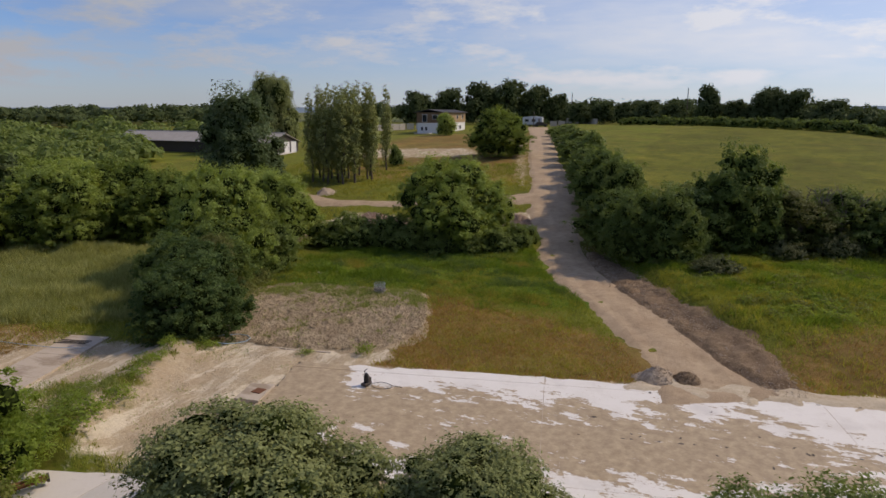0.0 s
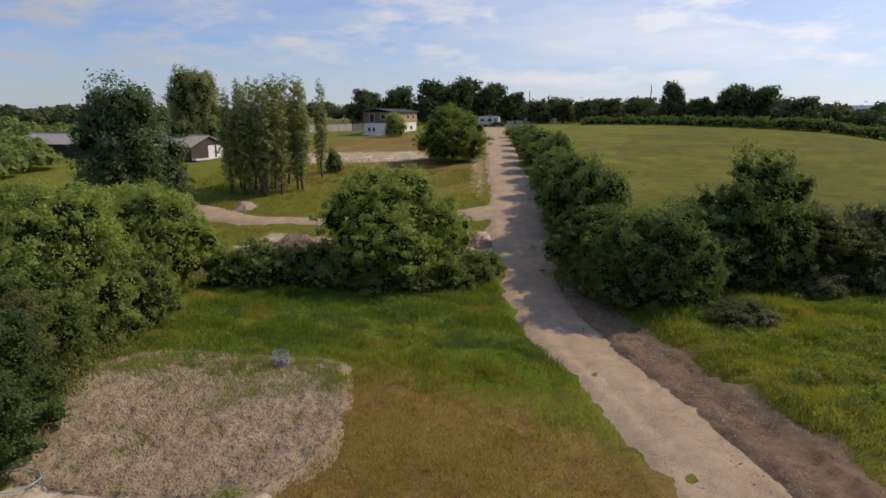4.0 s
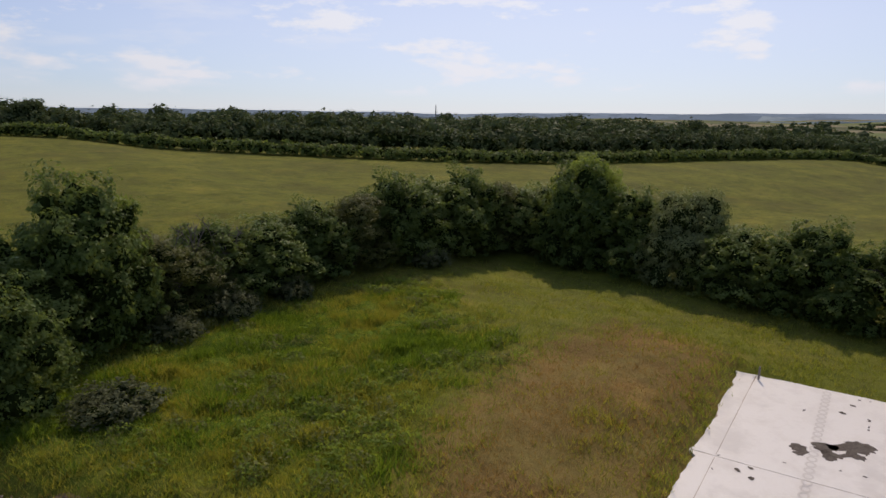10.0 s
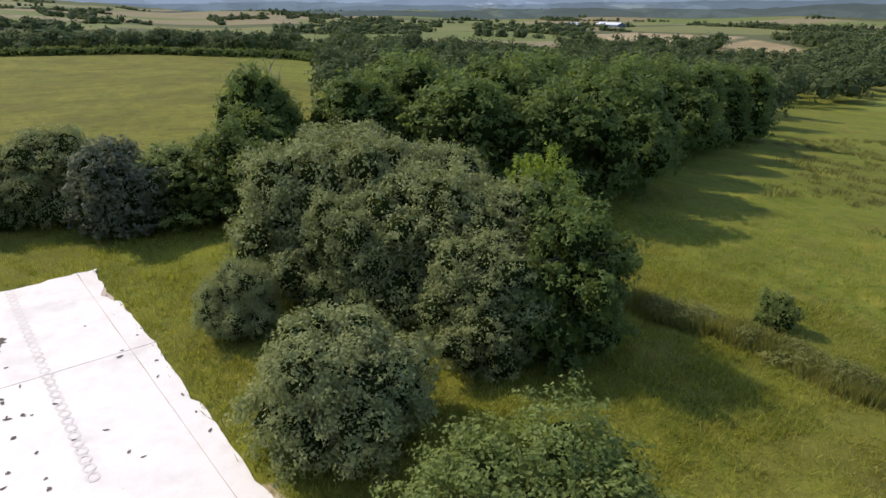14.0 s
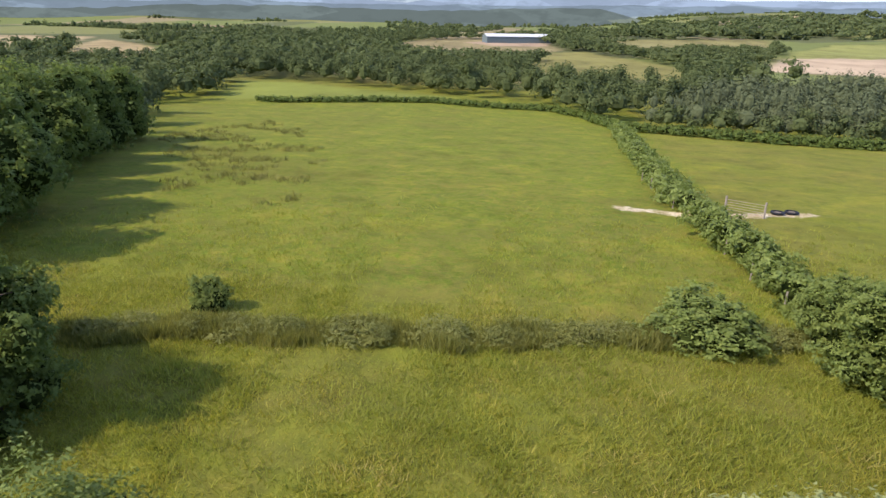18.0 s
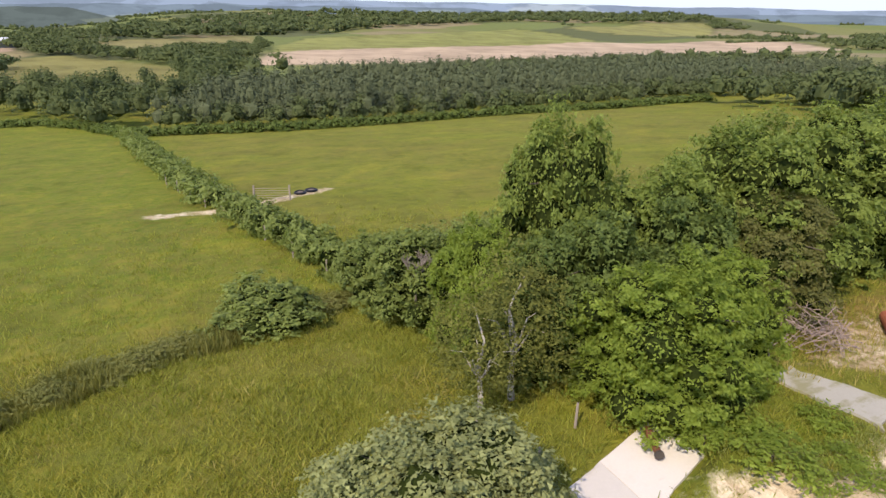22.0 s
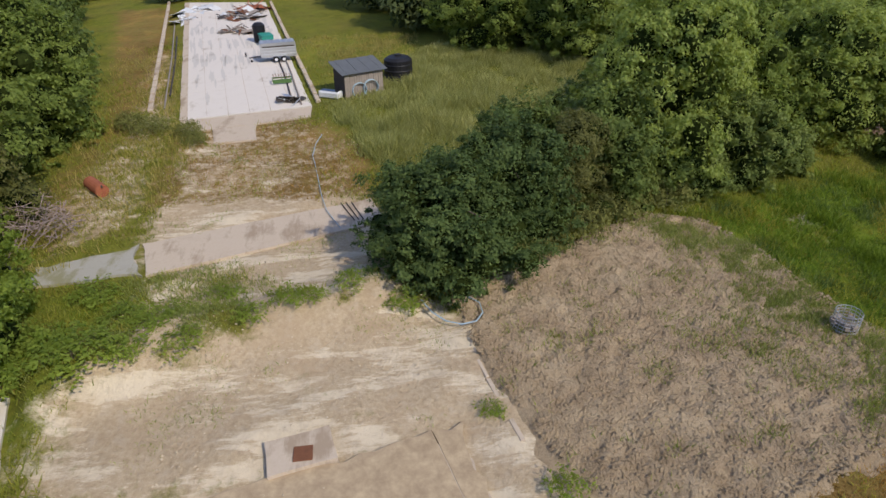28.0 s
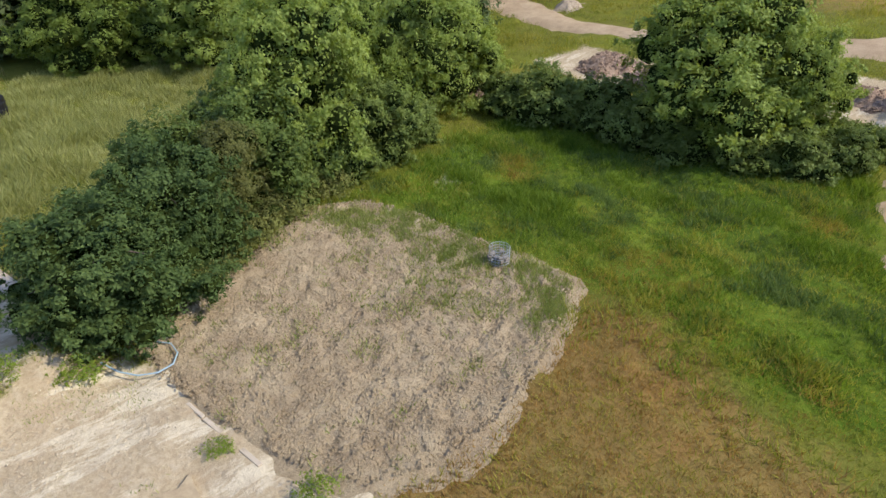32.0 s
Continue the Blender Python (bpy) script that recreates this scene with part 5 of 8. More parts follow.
plant("aspen", -45.5, 37.2, 16.0, 5.2, label="tall full-crowned blue-green aspen tree near the track")
plant_all("lime", [(-55.0, 48.0, 8.0, 4.4), (-36.5, 30.0, 7.0, 3.4)], "trees by the track")
plant("willow_b", -79.0, 87.5, 15.5, 5.6, label="tall grey tree behind the barns")
plant_all("poplar", [(-47.9, 55.4, 12.2, 1.12), (-46.5, 56.0, 12.8, 1.01), (-45.1, 55.0, 12.4, 1.12), (-43.9, 56.2, 13.0, 1.01), (-42.7, 55.4, 12.6, 1.12), (-41.5, 56.6, 12.8, 1.01), (-48.5, 58.4, 13.2, 1.12), (-47.1, 59.2, 13.4, 1.01), (-45.7, 58.6, 13.0, 1.12), (-44.3, 59.6, 13.6, 1.06), (-42.9, 59.0, 13.2, 1.12), (-41.3, 60.0, 13.4, 1.01), (-40.1, 59.2, 12.8, 1.12), (-46.7, 62.4, 13.2, 1.12), (-44.5, 63.0, 13.6, 1.01), (-42.3, 62.6, 13.2, 1.12), (-42.3, 68.0, 12.8, 0.95)], "poplars")
plant("shrub", -43.2, 73.0, 3.0, 1.3, label="bare-stemmed young shrub beside the poplars")
plant_all("big_far", [(-84, 196, 13, 6), (-74, 202, 15, 7), (-64, 204, 16, 7), (-55, 208, 14, 6), (-48, 212, 11, 5), (3, 170, 11, 3.3), (17.5, 166, 10.2, 4.6), (23.5, 163, 9.6, 4.8), (-94, 190, 12, 6), (-34, 182, 6.5, 4), (-27, 184, 7, 4), (-20, 180, 6.5, 3.6), (-13, 178, 7, 3.8), (-6, 176, 6.5, 3.6), (10, 168, 7, 3.6), (31, 156, 7, 4.2)], "trees behind the house")
plant("ash_far", -57.0, 128.0, 5.6, 2.6, label="young tree before the house")

plant_all("big_far", [(-92, -22.6, 8, 2.8), (-93, -17.6, 8.5, 3.5), (-94.5, -11.4, 10.5, 4.3), (-101, -38, 8, 4.6), (-94, 2, 8, 4.4), (-112, -5, 8, 4.6), (-92, -40, 7, 4.2), (-118, -32, 9, 5)], "trees round the far slab's end")

# south-west thicket
plant_all("birch", [(-10.5, -15.9, 5.5, 1.7), (-12.4, -16.6, 6.1, 1.9)], "birches")
plant("maple", -13.9, -20.2, 4.6, 1.8, label="light green young sycamore among the hawthorns")
plant_all("maple", [(-16.6, -13.6, 5.2, 3.2), (-19.8, -14.4, 5.0, 2.8), (-14.0, -21.5, 5.4, 2.2)], "sycamores of the thicket")
plant("lime", -18.6, -22.0, 9.6, 3.0, group="tall trees of the thicket")
plant_all("hedge_a", [(-17.0, -17.4, 6.0, 2.7), (-21.0, -16.8, 6.2, 2.7), (-15.0, -18.2, 5.4, 2.4)], "hawthorns of the thicket")
plant("lime", -22.6, -19.6, 7.6, 3.4, group="tall trees of the thicket")
plant("lime", -28.0, -18.8, 8.6, 4.2, group="tall trees of the thicket")
plant("brown", -26.6, -16.6, 5.8, 3.0)
plant_all("lime", [(-33.0, -20.5, 8.6, 4.6), (-38.6, -20.0, 9.0, 5.0)], "tall trees of the thicket")
plant_all("big", [(-45.5, -22.5, 8.6, 4.8), (-53.0, -24.5, 8.2, 4.6), (-62.0, -28.0, 7.6, 4.4), (-71.0, -31.0, 7.2, 4.2), (-80.0, -34.0, 7.0, 4.2)], "trees beside the far slab")
plant_all("hedge_b", [(-13.6, -25.4, 4.2, 2.6), (-12.8, -28.8, 3.4, 2.2), (-16.4, -24.4, 4.6, 2.6), (-20.5, -24.5, 4.8, 2.8), (-25.0, -22.5, 5.0, 2.8)], "shrubs of the thicket")
plant("shrub", -6.6, -28.6, 1.7, 2.5, label="low bramble mound at the ditch")
plant("shrub", 16.6, -25.4, 1.5, 0.95, label="lone small bush at the field's edge")


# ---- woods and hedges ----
# fields inside the woods, widened towards the camera so trees leave them in view
VIEW_CLEARINGS = [
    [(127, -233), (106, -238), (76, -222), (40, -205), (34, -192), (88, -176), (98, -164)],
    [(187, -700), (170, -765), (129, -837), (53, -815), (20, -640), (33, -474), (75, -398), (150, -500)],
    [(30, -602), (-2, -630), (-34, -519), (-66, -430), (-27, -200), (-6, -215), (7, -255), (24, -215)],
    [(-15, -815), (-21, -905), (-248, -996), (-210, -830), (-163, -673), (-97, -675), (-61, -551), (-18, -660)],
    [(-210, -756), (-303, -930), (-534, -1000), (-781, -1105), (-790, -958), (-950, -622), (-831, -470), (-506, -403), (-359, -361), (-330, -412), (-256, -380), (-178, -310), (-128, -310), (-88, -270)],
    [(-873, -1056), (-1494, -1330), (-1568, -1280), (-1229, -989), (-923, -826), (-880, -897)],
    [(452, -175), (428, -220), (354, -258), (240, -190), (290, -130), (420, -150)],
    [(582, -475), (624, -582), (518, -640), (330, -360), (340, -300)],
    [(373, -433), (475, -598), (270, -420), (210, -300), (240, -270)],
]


def wood(name, poly, spacing, tall, leaves, size, mat, label, seed, conifer=False, group=""):
    """A far wood: many crowns, each of leaves round a dented body, joined because nobody could count them."""
    rng = np.random.RandomState(seed)
    xs, ys = [p[0] for p in poly], [p[1] for p in poly]
    px, py = np.meshgrid(np.arange(min(xs), max(xs), spacing), np.arange(min(ys), max(ys), spacing))
    px, py = (px + rng.uniform(-0.45, 0.45, px.shape) * spacing).ravel(), (py + rng.uniform(-0.45, 0.45, py.shape) * spacing).ravel()
    ok = inside(poly, px, py) > 0
    for open_ in VIEW_CLEARINGS:
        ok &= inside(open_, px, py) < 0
    px, py = px[ok], py[ok]
    pz = height(px, py)
    blobs = []
    for x, y, z in zip(px, py, pz):
        h = tall * rng.uniform(0.68, 1.25)
        r = spacing * rng.uniform(0.46, 0.68)
        if conifer:
            blobs.append((x, y, z + h * 0.35, r, h * 0.38))
            blobs.append((x, y, z + h * 0.68, r * 0.55, h * 0.36))
        else:
            blobs.append((x, y, z + h * 0.5, r, h * 0.5))
            for _ in range(2):
                a = rng.uniform(0, 6.28)
                blobs.append((x + r * 0.55 * math.cos(a), y + r * 0.55 * math.sin(a), z + h * rng.uniform(0.55, 0.85), r * 0.5, h * 0.24))
    v2, f2 = core_cloud(blobs, 0.5, 6, 4, -100)
    bl = np.array(blobs)
    n = leaves * len(bl) * 2
    pick = rng.randint(0, len(bl), n)
    d = rng.normal(size=(n, 3))
    d[:, 2] = np.abs(d[:, 2]) * 1.1 - 0.35
    d /= np.linalg.norm(d, axis=1)[:, None]
    c = bl[pick]
    lump = 1 + 0.13 * np.sin(d[:, 0] * 6 + pick) * np.sin(d[:, 1] * 6 - pick * 2) * (1 + d[:, 2])
    pos = c[:, :3] + d * ((0.66 + 0.42 * rng.rand(n) ** 0.7) * lump)[:, None] * np.stack([c[:, 3], c[:, 3], c[:, 4]], 1)
    nrm = d + rng.normal(size=(n, 3)) * (0.1 if conifer else 0.32) + np.array([0, 0, 0.2])
    nrm /= np.linalg.norm(nrm, axis=1)[:, None]
    u = np.cross(nrm, rng.normal(size=(n, 3)))
    u /= np.linalg.norm(u, axis=1)[:, None]
    w = np.cross(nrm, u)
    s = (size * 0.8 * (0.5 + rng.rand(n)))[:, None]
    v1 = np.stack([pos - u * s - w * s * 0.4, pos + w * s * 0.8, pos + u * s - w * s * 0.4], 1).reshape(-1, 3)
    f1 = np.arange(3 * n).reshape(-1, 3)
    me = mesh_of(name, np.concatenate([v1, v2]), np.concatenate([f1, f2 + len(v1)]), mat)
    return tagged(new(name, me), label, "wood", group, "stuff")


def hedge(name, line, width, tall, mat, label, seed, size=0.3, per_m=60, step=None, kind=""):
    """A hedge: leaves and an inner body along a broken line, of uneven height."""
    rng = np.random.RandomState(seed)
    step = step or width * 0.42
    blobs = []
    for (ax, ay), (bx, by) in zip(line, line[1:]):
        k = max(1, int(math.hypot(bx - ax, by - ay) / step))
        for i in range(k):
            t = i / k
            x, y = ax + (bx - ax) * t + rng.uniform(-0.15, 0.15) * width, ay + (by - ay) * t + rng.uniform(-0.15, 0.15) * width
            h = tall * rng.uniform(0.85, 1.12)
            blobs.append((x, y, float(height(x, y)) + h * 0.45, width * rng.uniform(0.45, 0.65), h * 0.55))
    count = max(500, int(2 * per_m * len(blobs) * step))
    root = tagged(new(name), label, "hedge", kind=kind)
    for i in range(0, len(blobs), 5):
        some = blobs[i:i + 5]
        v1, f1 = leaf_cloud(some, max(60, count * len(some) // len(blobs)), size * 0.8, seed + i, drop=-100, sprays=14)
        # added bodies inside the hedge, painted as dark as its shaded inside
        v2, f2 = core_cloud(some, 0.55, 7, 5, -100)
        mesh_part("bush", mesh_of("bush", np.concatenate([v1, v2]), np.concatenate([f1, f2 + len(v1)]), (mat, CROWN_SHADE), second=len(f2)), root)
    return root


# south: the field's hedges
hedge("field_hedge", [(-12.4, -31.0), (-11.6, -36.0), (-10.6, -45.0), (-9.8, -53.0)], 2.6, 2.3, LEAF_MID, "thick field hedge with brambles and purple weeds", 41, 0.2, 300)
hedge("field_hedge", [(-9.6, -57.0), (-8.8, -80.0), (-8.2, -110.0), (-8.2, -136.0)], 3.0, 2.0, LEAF_MID, "clipped field hedge running down the slope", 42, 0.3, 110)
hedge("field_hedge", [(-7.5, -140), (-2, -160), (6.4, -172), (41.5, -180), (80, -167), (88, -168)], 2.6, 1.6, LEAF_DARK, "low dark field hedge at the valley edge", 43, 0.4, 70)
hedge("field_hedge", [(-7.5, -138), (-36, -129), (-80, -128), (-150, -118)], 3.0, 1.8, LEAF_DARK, "low field hedge before the conifer wood", 44, 0.4, 70)
hedge("far_hedge", [(-18, 165), (5, 160), (24, 142), (41, 123), (55, 109.5), (84, 85), (104, 77), (150, 66), (200, 52)], 3.0, 2.2, LEAF_DARK, "dark trimmed hedge round the big field", 46, 0.4, 80)
hedge("far_hedge", [(-16, 178), (10, 172), (34, 150), (60, 125), (90, 98), (112, 88), (160, 77), (210, 62)], 7.0, 4.4, LEAF_FAR, "tall overgrown hedge behind the big field", 48, 0.6, 70)
hedge("far_hedge", [(200, 52), (205, 10), (192, -50), (160, -62)], 3.0, 2.2, LEAF_DARK, "dark trimmed hedge at the end of the field", 47, 0.45, 70)

# the wood south-east: nearest trees singly, the rest joined
plant_all("big", [(40, -22, 9, 5), (36.5, -27.5, 9, 5), (46, -17, 8.5, 4.6), (44, -29, 10, 5.5), (41, -36, 10, 5.4), (47, -43, 10, 5.4), (50, -22, 9.5, 5), (52, -52, 10.5, 5.5), (51, -34, 10, 5.4), (56, -60, 10, 5.4), (60, -70, 10, 5.4), (56, -26, 9.5, 5), (57, -42, 10, 5.4), (64, -79, 10, 5.4)], "trees of the south-east wood")
plant("big", 47.5, -9.6, 8.8, 3.4, label="half-dead tree with bare upper twigs")
WOOD_SE = [(58, -20), (100, -32), (185, -58), (190, -140), (96, -134), (66, -86), (62, -62), (60, -40)]
wood("wood_southeast", WOOD_SE, 7.0, 7.6, 80, 0.42, LEAF_FAR, "dense broadleaf wood on the slope", 51)
wood("wood_valley", [(190, -70), (300, -70), (330, -180), (290, -238), (170, -300), (150, -240), (128, -236), (112, -190), (98, -140), (180, -150)], 9.0, 7.5, 36, 0.7, LEAF_FAR, "broadleaf wood filling the valley", 52)
wood("wood_south", [(128, -236), (106, -241), (76, -225), (40, -208), (12, -192), (2, -165), (-8, -146), (-16, -160), (-40, -215), (-60, -300), (40, -330), (170, -300), (150, -240)], 8.0, 9.0, 80, 0.40, LEAF_FAR, "broadleaf wood below the fields", 53)
wood("wood_conifer", [(-14, -146), (-60, -137), (-160, -130), (-260, -110), (-278, -150), (-160, -168), (-60, -176), (-24, -176)], 5.6, 8.6, 74, 0.27, LEAF_CONIFER, "grey-green conifer plantation", 54, True)
wood("wood_conifer", [(-24, -176), (-60, -176), (-160, -168), (-278, -150), (-330, -180), (-300, -300), (-120, -300), (-36, -215)], 6.5, 8.6, 22, 0.5, LEAF_CONIFER, "grey-green conifer plantation behind its edge", 69, True)
wood("wood_hill", [(-500, -60), (-820, -440), (-900, -560), (-1300, -620), (-1300, -420), (-950, -230), (-600, -60)], 24, 11, 10, 2.2, LEAF_FAR, "woodland on the low hill beyond the far slab", 70)
wood("wood_band", [(-100, -318), (-330, -340), (-480, -330), (-470, -305), (-330, -300), (-120, -300)], 8, 6, 26, 0.8, LEAF_FAR, "dark belt of trees before a stubble field", 55)
wood("wood_ridge", [(-60, -900), (-560, -1200), (-1000, -1300), (-1500, -1100), (-1800, -1500), (-800, -1800), (-60, -1400)], 34, 15, 8, 3.0, LEAF_FAR, "woodland along the far ridge", 56)
wood("wood_gap", [(-30, -530), (-66, -436), (-100, -450), (-160, -620), (-205, -760), (-200, -835), (-120, -835), (-78, -698), (-20, -818), (20, -700), (27, -606)], 12, 8, 22, 1.0, LEAF_FAR, "wooded strip between two hill fields", 57)
wood("wood_west", [(-112, -52), (-140, -110), (-280, -100), (-330, -40), (-230, -20), (-150, -34)], 8, 7, 40, 0.55, LEAF_FAR, "woodland beyond the far slab", 58)
wood("wood_northeast", [(14, 172), (60, 128), (110, 92), (210, 66), (330, 30), (340, 80), (160, 150), (70, 190), (20, 196)], 7.5, 5.6, 34, 0.6, LEAF_FAR, "belt of trees behind the big field", 59)
wood("wood_east", [(205, 60), (212, 0), (200, -54), (330, -56), (420, 0), (380, 60)], 8.0, 6.4, 40, 0.65, LEAF_FAR, "trees and hedgerows beyond the field's end", 60)
wood("wood_north", [(-150, 215), (-40, 222), (10, 196), (20, 240), (-60, 270), (-170, 260)], 9.0, 7.0, 36, 0.8, LEAF_FAR, "tall dark trees behind the house", 61)
wood("wood_northwest", [(-330, 90), (-170, 150), (-140, 150), (-150, 200), (-300, 210), (-420, 120)], 11.0, 6.0, 30, 1.0, LEAF_FAR, "woodland behind the barns", 62)
wood("scrub_west", [(-85, 36), (-130, 40), (-140, 66), (-100, 70), (-84, 62)], 7.0, 3.6, 40, 0.6, LEAF_MID, "green scrub below the barns", 63)
wood("scrub_field", [(-230, 56), (-104, 60), (-96, 72), (-122, 78), (-124, 96), (-230, 112)], 8.0, 4.2, 40, 0.6, LEAF_MID, "green scrub and young trees west of the barn", 68)
wood("scrub_barn", [(-150, 88), (-140, 104), (-96, 106), (-92, 98), (-120, 97)], 8.0, 5.5, 40, 0.7, LEAF_MID, "scrub behind the barn", 64)
wood("wood_fringe", [(-12, -143), (-60, -134), (-160, -127), (-250, -108), (-252, -116), (-160, -137), (-60, -145), (-14, -153)], 5.0, 5.0, 44, 0.4, LEAF_FAR, "lighter broadleaf trees fringing the conifers", 65)
wood("wood_beyond", [(330, -240), (170, -300), (40, -330), (-60, -300), (-100, -330), (-66, -440), (-32, -525), (0, -640), (-10, -900), (60, -860), (200, -860), (420, -620), (380, -380)], 14.0, 9.5, 14, 1.2, LEAF_FAR, "woodland round the far shed", 66)
wood("copse_far", [(-180, -690), (-420, -640), (-700, -640), (-960, -640), (-900, -720), (-400, -740)], 17.0, 9.0, 16, 1.5, LEAF_FAR, "belt of trees behind the stubble field", 67)
rng_far = random.Random(5)
hedge_lines = []
for i in range(260):
    a = rng_far.uniform(20, 245)
    r = rng_far.uniform(400, 2600)
    x, y = r * math.sin(radians(a)), r * math.cos(radians(a))
    b = rng_far.uniform(0, 6.28)
    k = rng_far.uniform(60, 220)
    hedge_lines.append([(x, y), (x + k * math.cos(b), y + k * math.sin(b) * 0.6)])
for i in range(34):
    a = rng_far.uniform(60, 245)
    r = rng_far.uniform(600, 2400)
    x, y = r * math.sin(radians(a)), r * math.cos(radians(a))
    for k in range(5):
        hedge_lines.append([(x + rng_far.uniform(-90, 0), y + k * 14), (x + rng_far.uniform(20, 130), y + k * 14 + rng_far.uniform(-20, 20))])
far_v, far_f, kk = [], [], 0
for i, ln in enumerate(hedge_lines):
    (ax, ay), (bx, by) = ln
    steps = int(math.hypot(bx - ax, by - ay) / 9)
    bl = []
    # no hedgerow where it would stand on these fields or hide them
    if max(float(inside(p_, (ax + bx) / 2, (ay + by) / 2)) for p_ in VIEW_CLEARINGS) > -15:
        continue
    for s_ in range(steps):
        x, y = ax + (bx - ax) * s_ / steps + rng_far.uniform(-3, 3), ay + (by - ay) * s_ / steps + rng_far.uniform(-3, 3)
        h = rng_far.choice((3, 4, 5, 9))
        bl.append((x, y, float(height(x, y)) + h * 0.4, rng_far.uniform(4, 7), h * 0.6))
    v, f = leaf_cloud(bl, 10 * len(bl), 2.6, i, drop=-100, sprays=0)
    v2, f2 = core_cloud(bl, 0.8, 5, 4, -100)
    far_v += [v, v2]
    far_f += [f + kk, f2 + kk + len(v)]
    kk += len(v) + len(v2)
tagged(new("far_hedgerows", mesh_of("far_hedgerows", np.concatenate(far_v), np.concatenate(far_f), LEAF_FAR)), "hedgerows and copses dividing the far farmland", "hedgerows", kind="stuff")


# ---- the furthest hills ----
def hill_ring(name, radius, low_by, rough_, seed, colour, label, span=None):
    """A glowing ring of hills, haze put into its colour; their height above the eye follows the horizon all round."""
    m, n, l, b = material(name + "_haze_glow", 1.0, 0, 0.0)
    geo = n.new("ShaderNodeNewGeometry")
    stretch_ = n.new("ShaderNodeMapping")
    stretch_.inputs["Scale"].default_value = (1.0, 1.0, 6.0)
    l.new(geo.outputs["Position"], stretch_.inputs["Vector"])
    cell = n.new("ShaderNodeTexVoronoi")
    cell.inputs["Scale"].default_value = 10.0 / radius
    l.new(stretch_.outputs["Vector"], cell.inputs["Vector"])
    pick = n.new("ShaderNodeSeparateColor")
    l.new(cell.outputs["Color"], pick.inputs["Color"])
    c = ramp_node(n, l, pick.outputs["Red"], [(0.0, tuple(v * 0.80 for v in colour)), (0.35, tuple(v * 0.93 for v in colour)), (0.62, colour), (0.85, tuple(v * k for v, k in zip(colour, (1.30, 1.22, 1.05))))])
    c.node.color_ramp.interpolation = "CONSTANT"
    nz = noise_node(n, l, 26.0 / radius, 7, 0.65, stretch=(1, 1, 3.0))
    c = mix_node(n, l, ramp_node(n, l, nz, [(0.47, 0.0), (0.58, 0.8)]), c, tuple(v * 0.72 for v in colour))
    # emission: the hills glow in their painted haze colour
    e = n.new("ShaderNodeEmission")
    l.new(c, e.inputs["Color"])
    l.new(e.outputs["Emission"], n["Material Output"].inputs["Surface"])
    k = 900
    a = np.linspace(0, 360, k, endpoint=False)
    el = np.interp(a, [0, 24, 45, 60, 80, 100, 123, 140, 156, 180, 200, 215, 240, 300, 360], [0.55, 0.55, 0.40, 0.46, 0.40, 0.40, 0.40, 0.60, 0.92, 1.15, 1.15, 1.0, 0.65, 0.4, 0.55]) - low_by
    ra = np.radians(a)
    el = el + rough_ * (fnoise(3 * np.cos(ra), 3 * np.sin(ra), 1.6, seed, 5) + 0.25 * fnoise(3 * np.cos(ra), 3 * np.sin(ra), 14.0, seed + 3, 3))
    if span:
        el = el - 3.0 * (1 - smooth_step(span[0], span[0] + 12, a) * (1 - smooth_step(span[1] - 12, span[1], a)))
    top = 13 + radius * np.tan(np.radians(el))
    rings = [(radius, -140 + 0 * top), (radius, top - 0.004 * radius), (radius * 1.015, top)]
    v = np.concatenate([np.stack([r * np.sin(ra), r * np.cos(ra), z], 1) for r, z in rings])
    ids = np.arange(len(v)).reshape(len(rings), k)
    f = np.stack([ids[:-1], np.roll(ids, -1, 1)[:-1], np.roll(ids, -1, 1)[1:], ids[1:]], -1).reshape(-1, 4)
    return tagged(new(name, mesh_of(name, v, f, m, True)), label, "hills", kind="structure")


# haze painted as colour: each farther ring is paler and bluer
hill_ring("backdrop", 4300, 0.0, 0.16, 1.0, (0.350, 0.475, 0.680), "blue backdrop hills on the horizon, haze painted in")
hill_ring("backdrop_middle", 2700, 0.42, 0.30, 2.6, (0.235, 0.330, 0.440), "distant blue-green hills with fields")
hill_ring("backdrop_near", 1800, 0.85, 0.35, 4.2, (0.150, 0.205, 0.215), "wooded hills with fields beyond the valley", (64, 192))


# ---- grasses ----
def sod(x, y):
    """The grassy ground's height with its unevenness."""
    flat = np.minimum.reduce([smooth_step(0.0, -0.8, inside(q_, x, y)) for q_ in [SLAB, SLAB_2, SOIL_BED] + PATHS])
    up = np.maximum(soft_in(LUSH_PLOT, x, y, 3.0), soft_in(LUSH_EAST, x, y, 5.0)) * smooth_step(2.4, 3.6, np.abs(lane_offset(x, y) + 2.2)) * smooth_step(-0.3, -1.5, inside(SOIL_BED, x, y))
    return height(x, y) + flat * (0.13 * fnoise(x, y, 0.5, 3.0, 4) * (1 - smooth_step(80, 130, np.hypot(x, y))) + 0.20 * up * (0.4 + fnoise(x, y, 0.9, 8.0, 3)))


